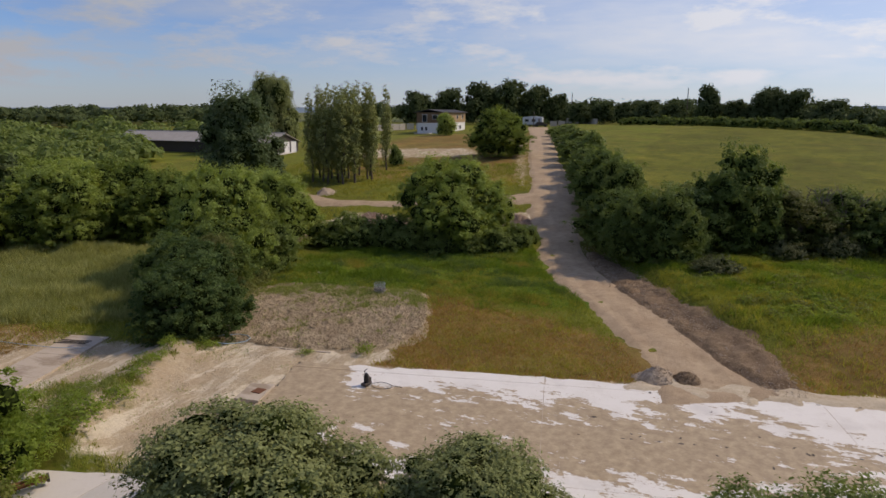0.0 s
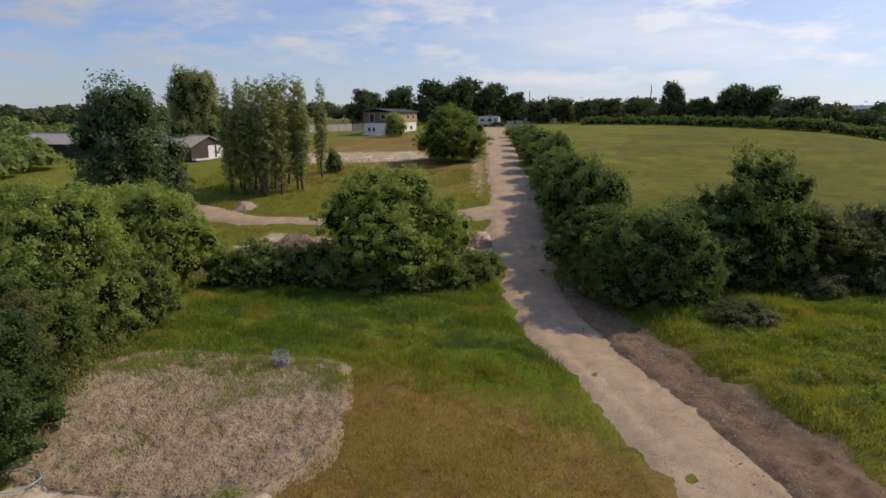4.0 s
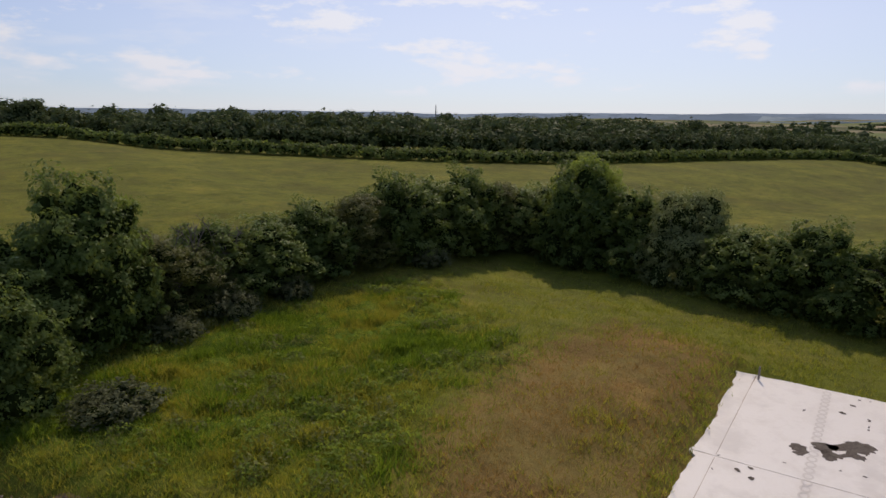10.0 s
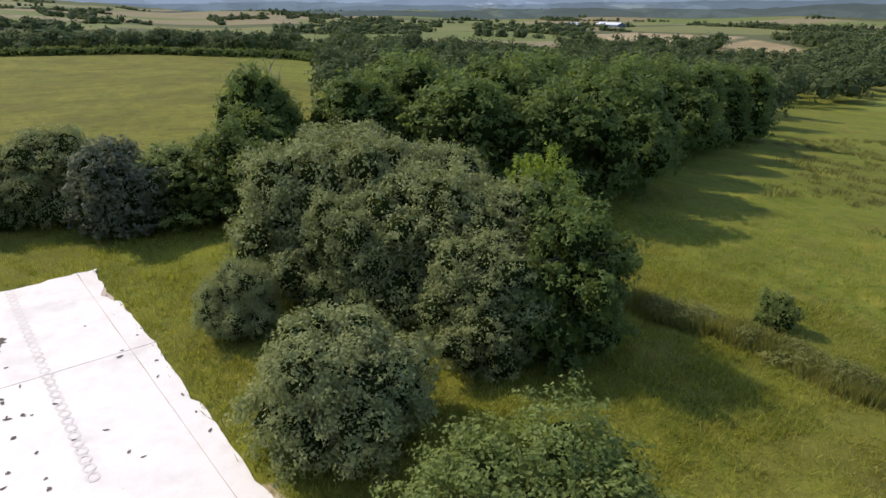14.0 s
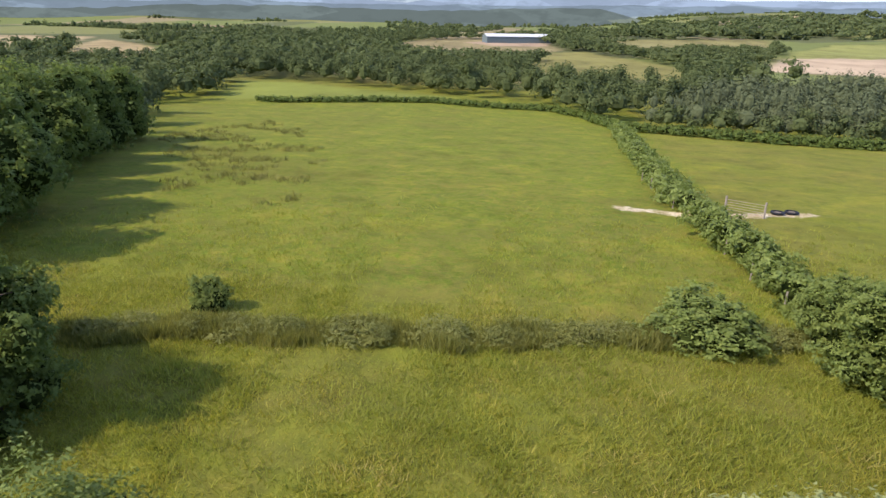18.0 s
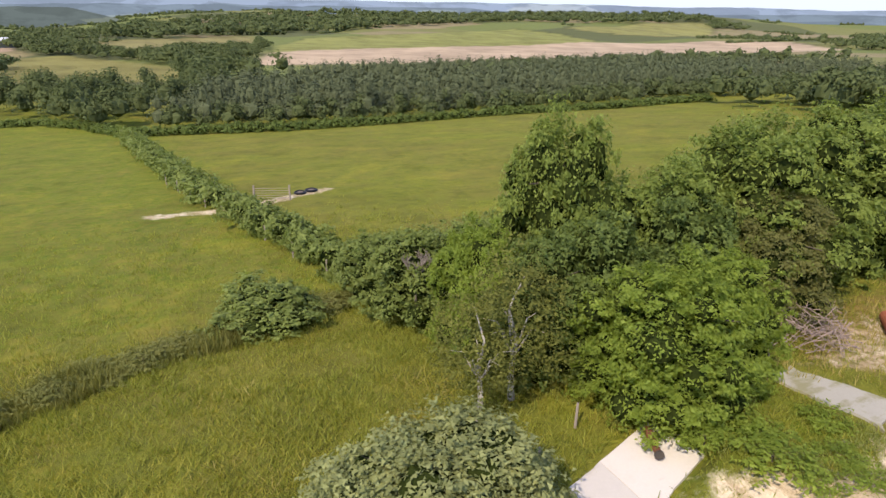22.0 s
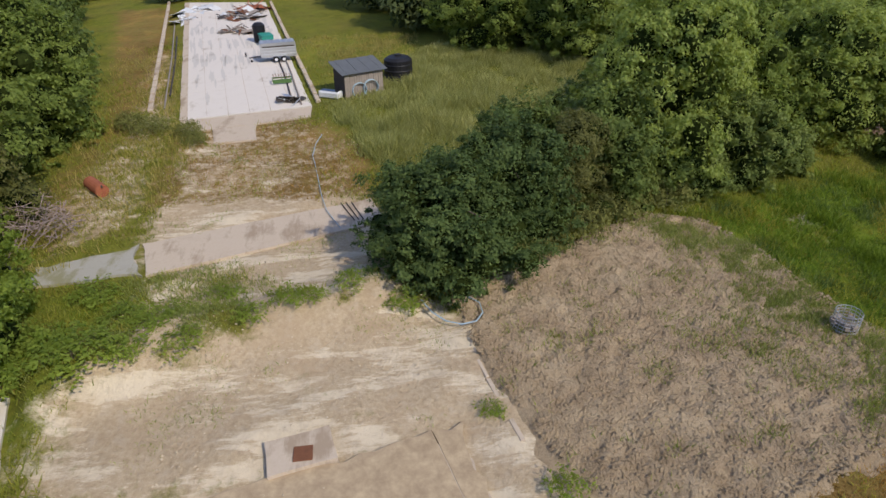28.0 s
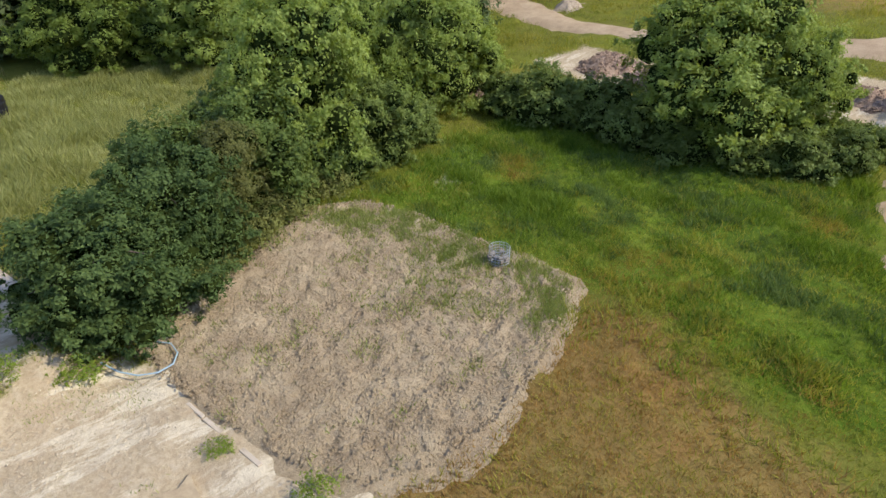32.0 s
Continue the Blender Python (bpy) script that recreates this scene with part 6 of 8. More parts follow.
def tufts(name, x, y, tall, wide, blades, mat, label, seed, category="grass", bend=1.1, lift=0.0):
    """Tufts of bent grass blades at the given places."""
    rng = np.random.RandomState(seed)
    n = len(x) * blades
    bx, by = np.repeat(x, blades) + rng.normal(size=n) * wide, np.repeat(y, blades) + rng.normal(size=n) * wide
    bz = sod(bx, by) - 0.03 + lift
    h = np.repeat(tall if np.ndim(tall) else np.full(len(x), tall), blades) * rng.uniform(0.55, 1.25, n)
    a, b = rng.uniform(0, 6.28, n), rng.uniform(0, 6.28, n)
    w = h * 0.032 + 0.012
    lean = h * bend * rng.uniform(0.2, 1.0, n)
    root = np.stack([bx, by, bz], 1)
    side = np.stack([np.cos(a), np.sin(a), 0 * a], 1) * w[:, None]
    out = np.stack([np.cos(b), np.sin(b), 0 * b], 1)
    tip = root + out * lean[:, None] + np.array([0, 0, 1.0]) * h[:, None]
    v = np.stack([root - side, root + side, tip], 1).reshape(-1, 3)
    return tagged(new(name, mesh_of(name, v, np.arange(3 * n).reshape(-1, 3), mat)), label, category, kind="stuff")


def scatter(count, box_, seed):
    rng = np.random.RandomState(seed)
    return rng.uniform(box_[0], box_[1], count), rng.uniform(box_[2], box_[3], count), rng.rand(count)


sx, sy, sk = scatter(400000, (-60, 62, -62, 60), 71)
clump = 0.72 + 0.28 * np.clip(1.3 * fnoise(sx, sy, 0.45, 1.0, 4), -1, 1)
keep_r = np.hypot(sx, sy + 3) < 62
thin = np.where(sy < -30, 0.5, 1.0) * clump * np.exp(-np.maximum(0, np.hypot(sx, sy) - 24) / 26) * (1 - smooth_step(42, 60, np.hypot(sx, sy)))
paved = np.maximum.reduce([inside(q_, sx, sy) for q_ in PATHS])
free = (paved < -0.15) & (inside(SLAB, sx, sy) < 0.1) & (inside(SLAB_2, sx, sy) < 0) & (np.abs(lane_offset(sx, sy) + 2.2) > 2.4) & (inside(SOIL_BED, sx, sy) < 0.2)
cl, cd, cb = cover_at(sx, sy)
sb = keep_r & free & (sk < thin) & (cb < 0.45) & (along(BANK_MID, sx, sy) > 1.3) & (along(TRACK_MID, sx, sy) > 2.5)
dry_m = sb & (cd + 0.5 * (sk - 0.5) > 0.5)
lush_m = sb & (cl > 0.5) & ~dry_m
rest_m = sb & ~lush_m & ~dry_m
dice = (sk * 9173) % 1
turned = sb & (((cl > 0.5) & (0.9 * fnoise(sx, sy, 0.22, 31.0, 4) + 0.8 * (dice - 0.5) > 0.26)) | ((cd > 0.5) & (0.8 * fnoise(sx, sy, 0.4, 33.0, 4) + dice - 0.5 > 0.18)) | ((cl <= 0.5) & (cd <= 0.5) & (dice > 0.8)))
lush_m, dry_m, rest_m = lush_m & ~turned, dry_m & ~turned, rest_m & ~turned
tufts("yellow_grass", sx[turned], sy[turned], 0.12 + 0.24 * clump[turned] ** 2, 0.13, 4, BLADE_YELLOW, "yellowing grass tussocks", 80)
tufts("lush_grass", sx[lush_m], sy[lush_m], 0.12 + 0.26 * clump[lush_m] ** 2, 0.13, 5, BLADE_LUSH, "lush green uncut grass", 81)
tufts("dry_grass", sx[dry_m], sy[dry_m], 0.13 + 0.08 * clump[dry_m], 0.13, 4, BLADE_DRY, "orange-brown dry grass", 82)
tufts("meadow_grass", sx[rest_m], sy[rest_m], 0.12 + 0.24 * clump[rest_m] ** 2, 0.15, 5, BLADE_MEADOW, "rough yellow-green meadow grass", 83)
px2, py2, pk2 = scatter(130000, (-27, 30, 13, 37), 77)
swathe = fnoise(px2 * 0.35 + 0.5 * wobble(py2, px2, 0.3, 4), py2 * 1.1 + 0.10 * px2, 0.55, 31.0, 4)
thick = np.maximum(soft_in(LUSH_PLOT, px2, py2, 2.5) * (1 - 0.85 * soft_in([(-24.5, 17.0), (-23.4, 19.6), (-20.0, 19.8), (-20.2, 18.0)], px2, py2, 1.2)), 0.8 * soft_in(LUSH_EAST, px2, py2, 4.0))
okt = (pk2 < thick * (0.72 + 0.5 * fnoise(px2, py2, 0.5, 5.0))) & (np.abs(lane_offset(px2, py2) + 2.2) > 2.3) & (along(BANK_MID, px2, py2) > 1.2) & (inside(SOIL_BED, px2, py2) < 0)
gone = 0.55 * swathe + 0.95 * smooth_step(-9.0, 1.0, inside(DRY_PLOT, px2, py2)) + 0.75 * fnoise(px2, py2, 0.3, 9.0, 4) + 0.6 * (((pk2 * 7919) % 1) - 0.5) + 0.42 * smooth_step(3.0, 9.0, px2)
for kind_, pick_, mat_, tall_, label_ in (("combed_grass", (gone < 0.34) & (swathe > 0.06), BLADE_COMBED, 0.24, "darker bluish-green grass laid over in swathes"), ("tall_grass", (gone < 0.34) & (swathe <= 0.06), BLADE_LUSH, 0.24, "tall lush grass combed by the wind"), ("yellow_grass", (gone >= 0.34) & ((gone < 0.8) | (px2 > 4)), BLADE_YELLOW, 0.22, "yellowing grass among the lush green"), ("straw_grass", (gone >= 0.8) & (px2 <= 4), BLADE_DRY, 0.18, "dry orange-tan grass stalks")):
    q = okt & pick_
    tufts(kind_, px2[q], py2[q], np.maximum(0.08, tall_ + 0.30 * fnoise(px2[q], py2[q], 0.7, 2.0) - 0.35 * swathe[q]), 0.15, 6, mat_, label_, 87, bend=1.0)
qx, qy, qk = scatter(26000, (-24, 4, 2, 26), 78)
q = (qk < soft_in(DRY_PLOT, qx, qy, 3.0)) & (np.abs(lane_offset(qx, qy) + 2.2) > 2.3) & (inside(SOIL_BED, qx, qy) < 0) & (inside(SLAB, qx, qy) < 0) & (cover_at(qx, qy)[2] < 0.45)
mixed = 0.8 * fnoise(qx, qy, 0.4, 35.0, 4) + ((qk * 7333) % 1) - 0.5 > 0.15
tufts("straw_grass", qx[q & ~mixed], qy[q & ~mixed], 0.15, 0.15, 5, BLADE_DRY, "dry orange-tan grass stalks", 88, bend=1.2)
tufts("yellow_grass", qx[q & mixed], qy[q & mixed], 0.16, 0.15, 5, BLADE_YELLOW, "yellowing grass among dry stalks", 89, bend=1.2)
vx, vy, vk = scatter(52000, (-64, -12, -22, 78), 79)
rough_w = np.maximum(soft_in([(-64, -21), (-22, -13), (-27, -9.5), (-41, -10), (-64, -13)], vx, vy, 1.0), np.maximum(soft_in([(-64, 34), (-62, 78), (-24, 78), (-13, 58), (-13.5, 46), (-24, 36), (-40, 30)], vx, vy, 2.0), soft_in([(-46, -2), (-64, -6), (-64, 6), (-48, 4)], vx, vy, 1.0)))
okv = (vk < rough_w * (0.6 + 0.9 * fnoise(vx, vy, 0.3, 15.0, 4))) & (along(TRACK_MID, vx, vy) > 1.9) & (inside(SLAB_2, vx, vy) < -0.2) & (cover_at(vx, vy)[2] < 0.5) & (np.abs(lane_offset(vx, vy) + 2.4) > 3.0)
tone_v = fnoise(vx, vy, 0.2, 17.0, 3) + 0.5 * ((vk * 7717) % 1 - 0.5)
for pick_, mat_, label_ in ((tone_v < np.where(vy > 25, 0.05, -0.35), BLADE_MEADOW, "rough olive grass round the old yard"), ((tone_v >= 0.05) & (vy > 25), BLADE_YELLOW, "rough yellowing grass round the old yard"), ((tone_v >= -0.35) & (vy <= 25), BLADE_DITCH, "rough pale seeding grass round the far slab")):
    q = okv & pick_
    tufts("rough_grass", vx[q], vy[q], 0.34 + 0.2 * fnoise(vx[q], vy[q], 0.5, 3.0), 0.2, 6, mat_, label_, 90, bend=0.8)
nx_, ny_, nk_ = scatter(30000, (-12, 40, -29, -5), 76)
okn = (nk_ < (0.62 + 0.7 * fnoise(nx_, ny_, 0.35, 19.0, 4)) * smooth_step(-5.0, -9.0, ny_ - 0.2 * nx_ + 2.0)) & (inside(SLAB, nx_, ny_) < -0.5) & (inside(PATHS[2], nx_, ny_) < -0.3)
tone_n = 0.9 * fnoise(nx_, ny_, 0.25, 27.0, 4) + 0.7 * ((nk_ * 6917) % 1 - 0.5)
for pick_, mat_, label_ in ((tone_n < 0.12, BLADE_MEADOW, "long rough green grass of the meadow"), ((tone_n >= 0.12) & (tone_n < 0.58), BLADE_YELLOW, "long yellowing grass of the meadow"), (tone_n >= 0.58, BLADE_DITCH, "pale seeding grass stalks of the meadow")):
    q = okn & pick_
    tufts("long_grass", nx_[q], ny_[q], 0.21 + 0.2 * fnoise(nx_[q], ny_[q], 0.6, 5.0), 0.26, 7, mat_, label_, 94, bend=1.5)
ux, uy, uk = scatter(2600, (2, 34, 15, 36), 75)
oku = (uk < soft_in(LUSH_EAST, ux, uy, 3.0) * np.clip(0.25 + 1.6 * fnoise(ux, uy, 0.4, 29.0, 3), 0, 1)) & (along(BANK_MID, ux, uy) > 1.6) & (np.abs(lane_offset(ux, uy) + 2.2) > 3.0)
for half_, mat_, label_ in ((0, LEAF_BRIGHT, "nettles and docks standing in clumps in the meadow"), (1, LEAF_WEED, "seeding weeds standing in clumps in the meadow")):
    blobs_ = [(x, y, float(height(x, y)) + 0.22, 0.22 + 0.4 * ((k * 733.7) % 1), 0.18 + 0.22 * ((k * 311.9) % 1)) for i, (x, y, k) in enumerate(zip(ux[oku], uy[oku], uk[oku])) if (i % 3 == 0) == (half_ == 1)]
    v_, f_ = leaf_cloud(blobs_, 75 * len(blobs_), 0.085, 97 + half_, drop=-100, sprays=0)
    tagged(new("meadow_weeds", mesh_of("meadow_weeds", v_, f_, mat_)), label_, "weeds", kind="stuff")
DITCH = [(20.5, -21.4), (15.8, -23.0), (10.5, -24.2), (5.0, -25.0), (0.3, -26.6), (-3.8, -27.8), (-10.0, -29.0)]
wx, wy, wk = scatter(30000, (-11, 21.5, -30.5, -20), 73)
ok = (along(DITCH, wx, wy) + 0.5 * wobble(wx, wy, 0.9, 6) < 1.0) & (wk < 0.65 + 0.4 * wobble(wx, wy, 1.6, 2))
fx, fy, fk = scatter(2600, (14, 62, -120, -40), 74)
okr = (fk < 0.6) & (inside([(20, -44), (34, -46), (58, -84), (88, -124), (60, -118), (36, -92)], fx, fy) + 4 * wobble(fx, fy, 0.12, 3) > 0) & (wobble(fx, fy, 0.3, 2) > -0.1)
tufts("rushes", fx[okr], fy[okr], 0.55, 0.34, 22, BLADE_RUSH, "dark rush clumps dotted over the pasture", 86, "rushes")
tufts("ditch_weeds", wx[ok], wy[ok], 0.48 + 0.28 * wobble(wx[ok], wy[ok], 1.1, 1), 0.18, 9, BLADE_SEDGE, "rank weeds and tall grass along a ditch", 85, "weeds", 0.6)
REEDS = [(-28.5, 1.6), (-42.5, -2.0), (-56.0, 6.0), (-60.0, 16.0), (-48.0, 20.0), (-34.0, 20.0), (-27.0, 10.5), (-24.5, 5.0)]
rx, ry, rk = scatter(24000, (-62, -24, -3, 22), 72)
reed_c = fnoise(rx, ry, 0.55, 12.0, 4)
ok = (inside(REEDS, rx, ry) + 0.6 * wobble(rx, ry, 0.8, 2) > 0) & (rk < 0.78 + 0.8 * reed_c)
tufts("reed_grass", rx[ok], ry[ok], 0.52 + 0.5 * reed_c[ok], 0.24, 11, BLADE_PALE, "tall pale seeding grass on the bank", 84, "grass", 0.95)


# ---- bare-twigged trees ----
def bare_tree(name, x, y, tall, spread_, limbs, label, seed, category="tree"):
    rng = random.Random(seed)
    root = tagged(new(name), label, category)
    root.matrix_basis = pose(x, y, float(height(x, y)) - 0.05, 0, 0, 0)
    part("trunk", tube(bmesh.new(), [(0, 0, 0), (0.1, 0.05, tall * 0.35), (0.0, 0.15, tall * 0.7)], [tall * 0.018, tall * 0.014, tall * 0.006], 7), BARK_DEAD, root)
    for i in range(limbs):
        bm = bmesh.new()
        a = i * 2.4 + rng.uniform(-0.4, 0.4)
        s0 = Vector((0.05, 0.05, tall * rng.uniform(0.2, 0.62)))
        e0 = s0 + Vector((math.cos(a) * spread_ * rng.uniform(0.5, 1), math.sin(a) * spread_ * rng.uniform(0.5, 1), tall * rng.uniform(0.22, 0.42)))
        m0 = s0.lerp(e0, 0.5) + Vector((0, 0, tall * 0.05))
        tube(bm, [s0, m0, e0], [tall * 0.008, tall * 0.005, 0.012], 5)
        for k in range(9):
            p = s0.lerp(m0, rng.uniform(0.4, 1)) if k % 3 == 0 else m0.lerp(e0, rng.uniform(0, 1))
            q = p + Vector((rng.uniform(-1, 1), rng.uniform(-1, 1), rng.uniform(0.2, 1.2))) * tall * 0.1
            tube(bm, [p, p.lerp(q, 0.5) + Vector((rng.uniform(-0.1, 0.1), rng.uniform(-0.1, 0.1), 0.05)), q], [0.022, 0.016, 0.008], 4)
        part("branch", bm, BARK_DEAD, root)
    return root


bare_tree("dead_tree", 48.9, -9.9, 10.0, 2.6, 12, "dead grey tree with bare spreading twigs", 31)
for k, (x, y, h) in enumerate(((13.4, 36.6, 5.4), (15.0, 37.4, 5.8), (16.6, 37.8, 5.6), (17.8, 38.4, 5.2))):
    bare_tree("bare_shrub", x, y, h, 1.0, 8, "leafless brown shrub standing in the hedge", 40 + k, "shrub")
bare_tree("bare_shrub", -12.6, -24.6, 4.6, 0.8, 7, "leafless brown shrub standing in the hedge", 47, "shrub")


# ---- made things ----
WHITE = plain("white_render", (0.78, 0.77, 0.74), 0.8)
TIMBER = plain("brown_timber", (0.20, 0.125, 0.075), 0.75, 0, 0.4, 2)
TIMBER_PALE = plain("honey_timber", (0.40, 0.27, 0.14), 0.75, 0, 0.4, 2)
ROOF_DARK = plain("dark_roof_felt", (0.055, 0.050, 0.050), 0.8)
ROOF_GREY = plain("fibre_cement_roof", (0.40, 0.365, 0.325), 0.85, 0, 0.4, 0.8)
WALL_DARK = plain("dark_boarding", (0.075, 0.060, 0.050), 0.85)
GLASS = plain("window_glass", (0.03, 0.035, 0.04), 0.08, 0.0, 0.1)
STEEL = plain("galvanised_steel", (0.56, 0.57, 0.58), 0.35, 0.75, 0.3, 4)
RUBBER = plain("black_plastic", (0.014, 0.014, 0.017), 0.45, 0, 0.2)
GREEN_PAINT = plain("green_paint", (0.085, 0.17, 0.055), 0.55, 0, 0.4, 5)
TEAL = plain("teal_plastic", (0.03, 0.28, 0.22), 0.5)
BLUE_HOSE = plain("blue_hose", (0.34, 0.45, 0.52), 0.5)
WEATHERED = plain("weathered_boards", (0.30, 0.26, 0.225), 0.9, 0, 0.45, 5)
FENCE = plain("pale_fence_boards", (0.55, 0.50, 0.43), 0.9, 0, 0.4, 2)
RED_RUST = plain("red_rust", (0.34, 0.115, 0.060), 0.85, 0.1, 0.45, 4)
POLE = plain("pole_wood", (0.12, 0.095, 0.075), 0.9)
SHEET = plain("pale_sheet", (0.62, 0.64, 0.66), 0.6, 0, 0.35, 3)
CLAD = plain("blue_grey_cladding", (0.12, 0.16, 0.17), 0.7, 0.1, 0.3, 0.5)


def root_at(name, x, y, turn, label, category, group="", lift=0.0):
    ob = tagged(new(name), label, category, group)
    ob.matrix_basis = pose(x, y, float(height(x, y)) + lift, 0, 0, turn)
    return ob


def prism(bm, outline, y0, y1):
    """A solid from an outline in x and z, between two y."""
    a = [bm.verts.new((x, y0, z)) for x, z in outline]
    b = [bm.verts.new((x, y1, z)) for x, z in outline]
    bm.faces.new(a)
    bm.faces.new(b[::-1])
    for i in range(len(a)):
        j = (i + 1) % len(a)
        bm.faces.new((a[i], b[i], b[j], a[j]))
    bmesh.ops.recalc_face_normals(bm, faces=bm.faces)
    return bm


def window_part(parent, x, y, z, w, h, face, panes=2):
    """A framed window; face: 'y' on a wall across x, 'x' on a wall across y."""
    n = 1 if face == "y" else 0
    bm = bmesh.new()
    for sx_, sz_, ww, hh in ((0, h / 2, w + 0.16, 0.08), (0, -h / 2, w + 0.16, 0.08), (-w / 2, 0, 0.08, h), (w / 2, 0, 0.08, h)):
        if n:
            box(bm, x + sx_, y, z + sz_, ww, 0.14, hh)
        else:
            box(bm, x, y + sx_, z + sz_, 0.14, ww, hh)
    fr = part("window", bm, WHITE, parent)
    for i in range(panes):
        c = -w / 2 + w * (i + 0.5) / panes
        pw = w / panes - 0.05
        part("pane", one_box(x + (c if n else 0), y + (0 if n else c), z, pw if n else 0.05, 0.05 if n else pw, h - 0.08), GLASS, fr)
    return fr


# house on the rise
house = root_at("house", -62.6, 138.0, 4, "two-storey house, white below and timber-clad above, low dark roof", "house", lift=-0.2)
part("lower_wall", one_box(-3.4, 11, 1.5, 6.8, 22, 3.0, 0.03), WHITE, house, "white rendered lower wall")
upper = part("upper_wall", one_box(-3.4, 11, 4.35, 7.0, 22.2, 2.7, 0.02), TIMBER_PALE, house, "timber-clad upper wall")
for i in range(9):
    part("board", one_box(-3.4, -0.13, 3.15 + i * 0.29, 6.9, 0.05, 0.25), TIMBER, house)
bm = prism(bmesh.new(), [(-7.5, 5.62), (-3.4, 6.35), (0.7, 5.62), (0.7, 5.80), (-3.4, 6.55), (-7.5, 5.80)], -0.7, 22.8)
part("roof", bm, ROOF_DARK, house, "low-pitched dark roof")
window_part(house, -4.6, -0.18, 4.2, 1.3, 2.0, "y", 2)
window_part(house, -1.6, -0.18, 4.5, 1.5, 1.1, "y", 3)
window_part(house, -5.4, -0.05, 1.4, 0.7, 1.0, "y", 1)
window_part(house, -4.2, -0.05, 1.4, 0.7, 1.0, "y", 1)
for k, (yy, zz, ww) in enumerate(((1.6, 4.5, 1.2), (6.5, 4.5, 1.2), (14.0, 4.5, 1.4), (19.0, 4.5, 1.2), (3.0, 1.5, 1.2), (11.0, 1.6, 1.6), (17.0, 1.6, 1.6))):
    window_part(house, 0.14 if zz > 3 else 0.04, yy, zz, ww, 1.1, "x", 2)
part("doorstep", one_box(-4.4, -1.6, 0.2, 4.4, 2.6, 0.25, 0.03), CONC_YARD, house)


# barns
def barn(x, y, turn, length, width, eaves, ridge, roof_mat, wall_mat, label, doors=True, name="barn"):
    b = root_at(name, x, y, turn, label, "barn", lift=-0.15)
    part("wall", prism(bmesh.new(), [(-width / 2, 0), (width / 2, 0), (width / 2, eaves), (0, ridge), (-width / 2, eaves)], 0, length), wall_mat, b)
    o = 0.5
    s = (ridge - eaves) / (width / 2)
    for sgn in (-1, 1):
        outline = [(0, ridge + 0.06), (sgn * (width / 2 + o), eaves - s * o + 0.06), (sgn * (width / 2 + o), eaves - s * o + 0.18), (0, ridge + 0.18)]
        part("roof", prism(bmesh.new(), outline, -0.4, length + 0.4), roof_mat, b)
    bm = bmesh.new()
    tube(bm, [(0, -0.4, ridge + 0.2), (0, length + 0.4, ridge + 0.2)], 0.14, 6)
    part("ridge_cap", bm, roof_mat, b)
    if doors:
        for cx in (0.6, 2.7):
            d = part("door", one_box(cx, -0.06, 1.25, 1.6, 0.1, 2.4, 0.02), WHITE, b, "white painted barn door")
            part("handle", one_box(cx + 0.5, -0.14, 1.2, 0.06, 0.06, 0.3), IRON, d)
        part("plinth", one_box(0, -0.5, 0.2, width, 0.9, 0.3, 0.03), CONC_YARD, b)
    return b


barn(-73.0, 83.0, 87, 44, 8.4, 2.4, 4.0, ROOF_GREY, WALL_DARK, "long low barn with grey fibre-cement roof and white doors")
far_barn = barn(72.0, -742.0, 90 + 26, 76, 22, 8.0, 10.5, SHEET, CLAD, "large far cattle barn with pale roof", False, "cattle_barn")
far_barn.matrix_basis = pose(113.0, -766.0, float(height(113, -766)) - 1, 0, 0, 113.6)
for i, (bx_, by_, ln_) in enumerate(((862, -668, 40), (890, -690, 34), (838, -700, 50))):
    ob = barn(bx_, by_, 40 + i * 25, ln_, 16, 5, 8, SHEET, CLAD, "far farm building with a pale roof", False, "farm_building")


# caravan
car = root_at("caravan", -49.4, 183.0, 6, "grey-white static caravan with a dark window", "caravan")
part("body", one_box(0, 0, 1.75, 6.4, 2.6, 2.4, 0.15), SHEET, car)
part("roof", prism(bmesh.new(), [(-3.3, 2.95), (3.3, 2.95), (0, 3.3)], -1.35, 1.35), SHEET, car)
part("chassis", one_box(0, 0, 0.45, 5.8, 2.2, 0.25), IRON, car)
for cx in (-1.8, 0.4):
    window_part(car, cx, -1.32, 1.9, 1.3, 0.8, "y", 2)
part("door", one_box(2.2, -1.32, 1.6, 0.7, 0.06, 1.8, 0.02), WEATHERED, car)
for cx in (-1.0, 1.0):
    for cy in (-1.1, 1.1):
        bm = bmesh.new()
        tube(bm, [(cx, cy - 0.12, 0.34), (cx, cy + 0.12, 0.34)], 0.34, 14)
        part("wheel", bm, RUBBER, car)
pc = root_at("parked_car", -46.0, 180.4, 15, "dark car parked before the caravan", "car")
part("body", prism(bmesh.new(), [(-2.0, 0.35), (2.0, 0.35), (2.05, 0.8), (1.2, 0.95), (0.6, 1.45), (-1.3, 1.45), (-1.9, 0.95), (-2.05, 0.8)], -0.85, 0.85), IRON, pc)
for cx in (-1.25, 1.25):
    for cy in (-0.78, 0.78):
        bm = bmesh.new()
        tube(bm, [(cx, cy - 0.1, 0.32), (cx, cy + 0.1, 0.32)], 0.32, 14)
        part("wheel", bm, RUBBER, pc)


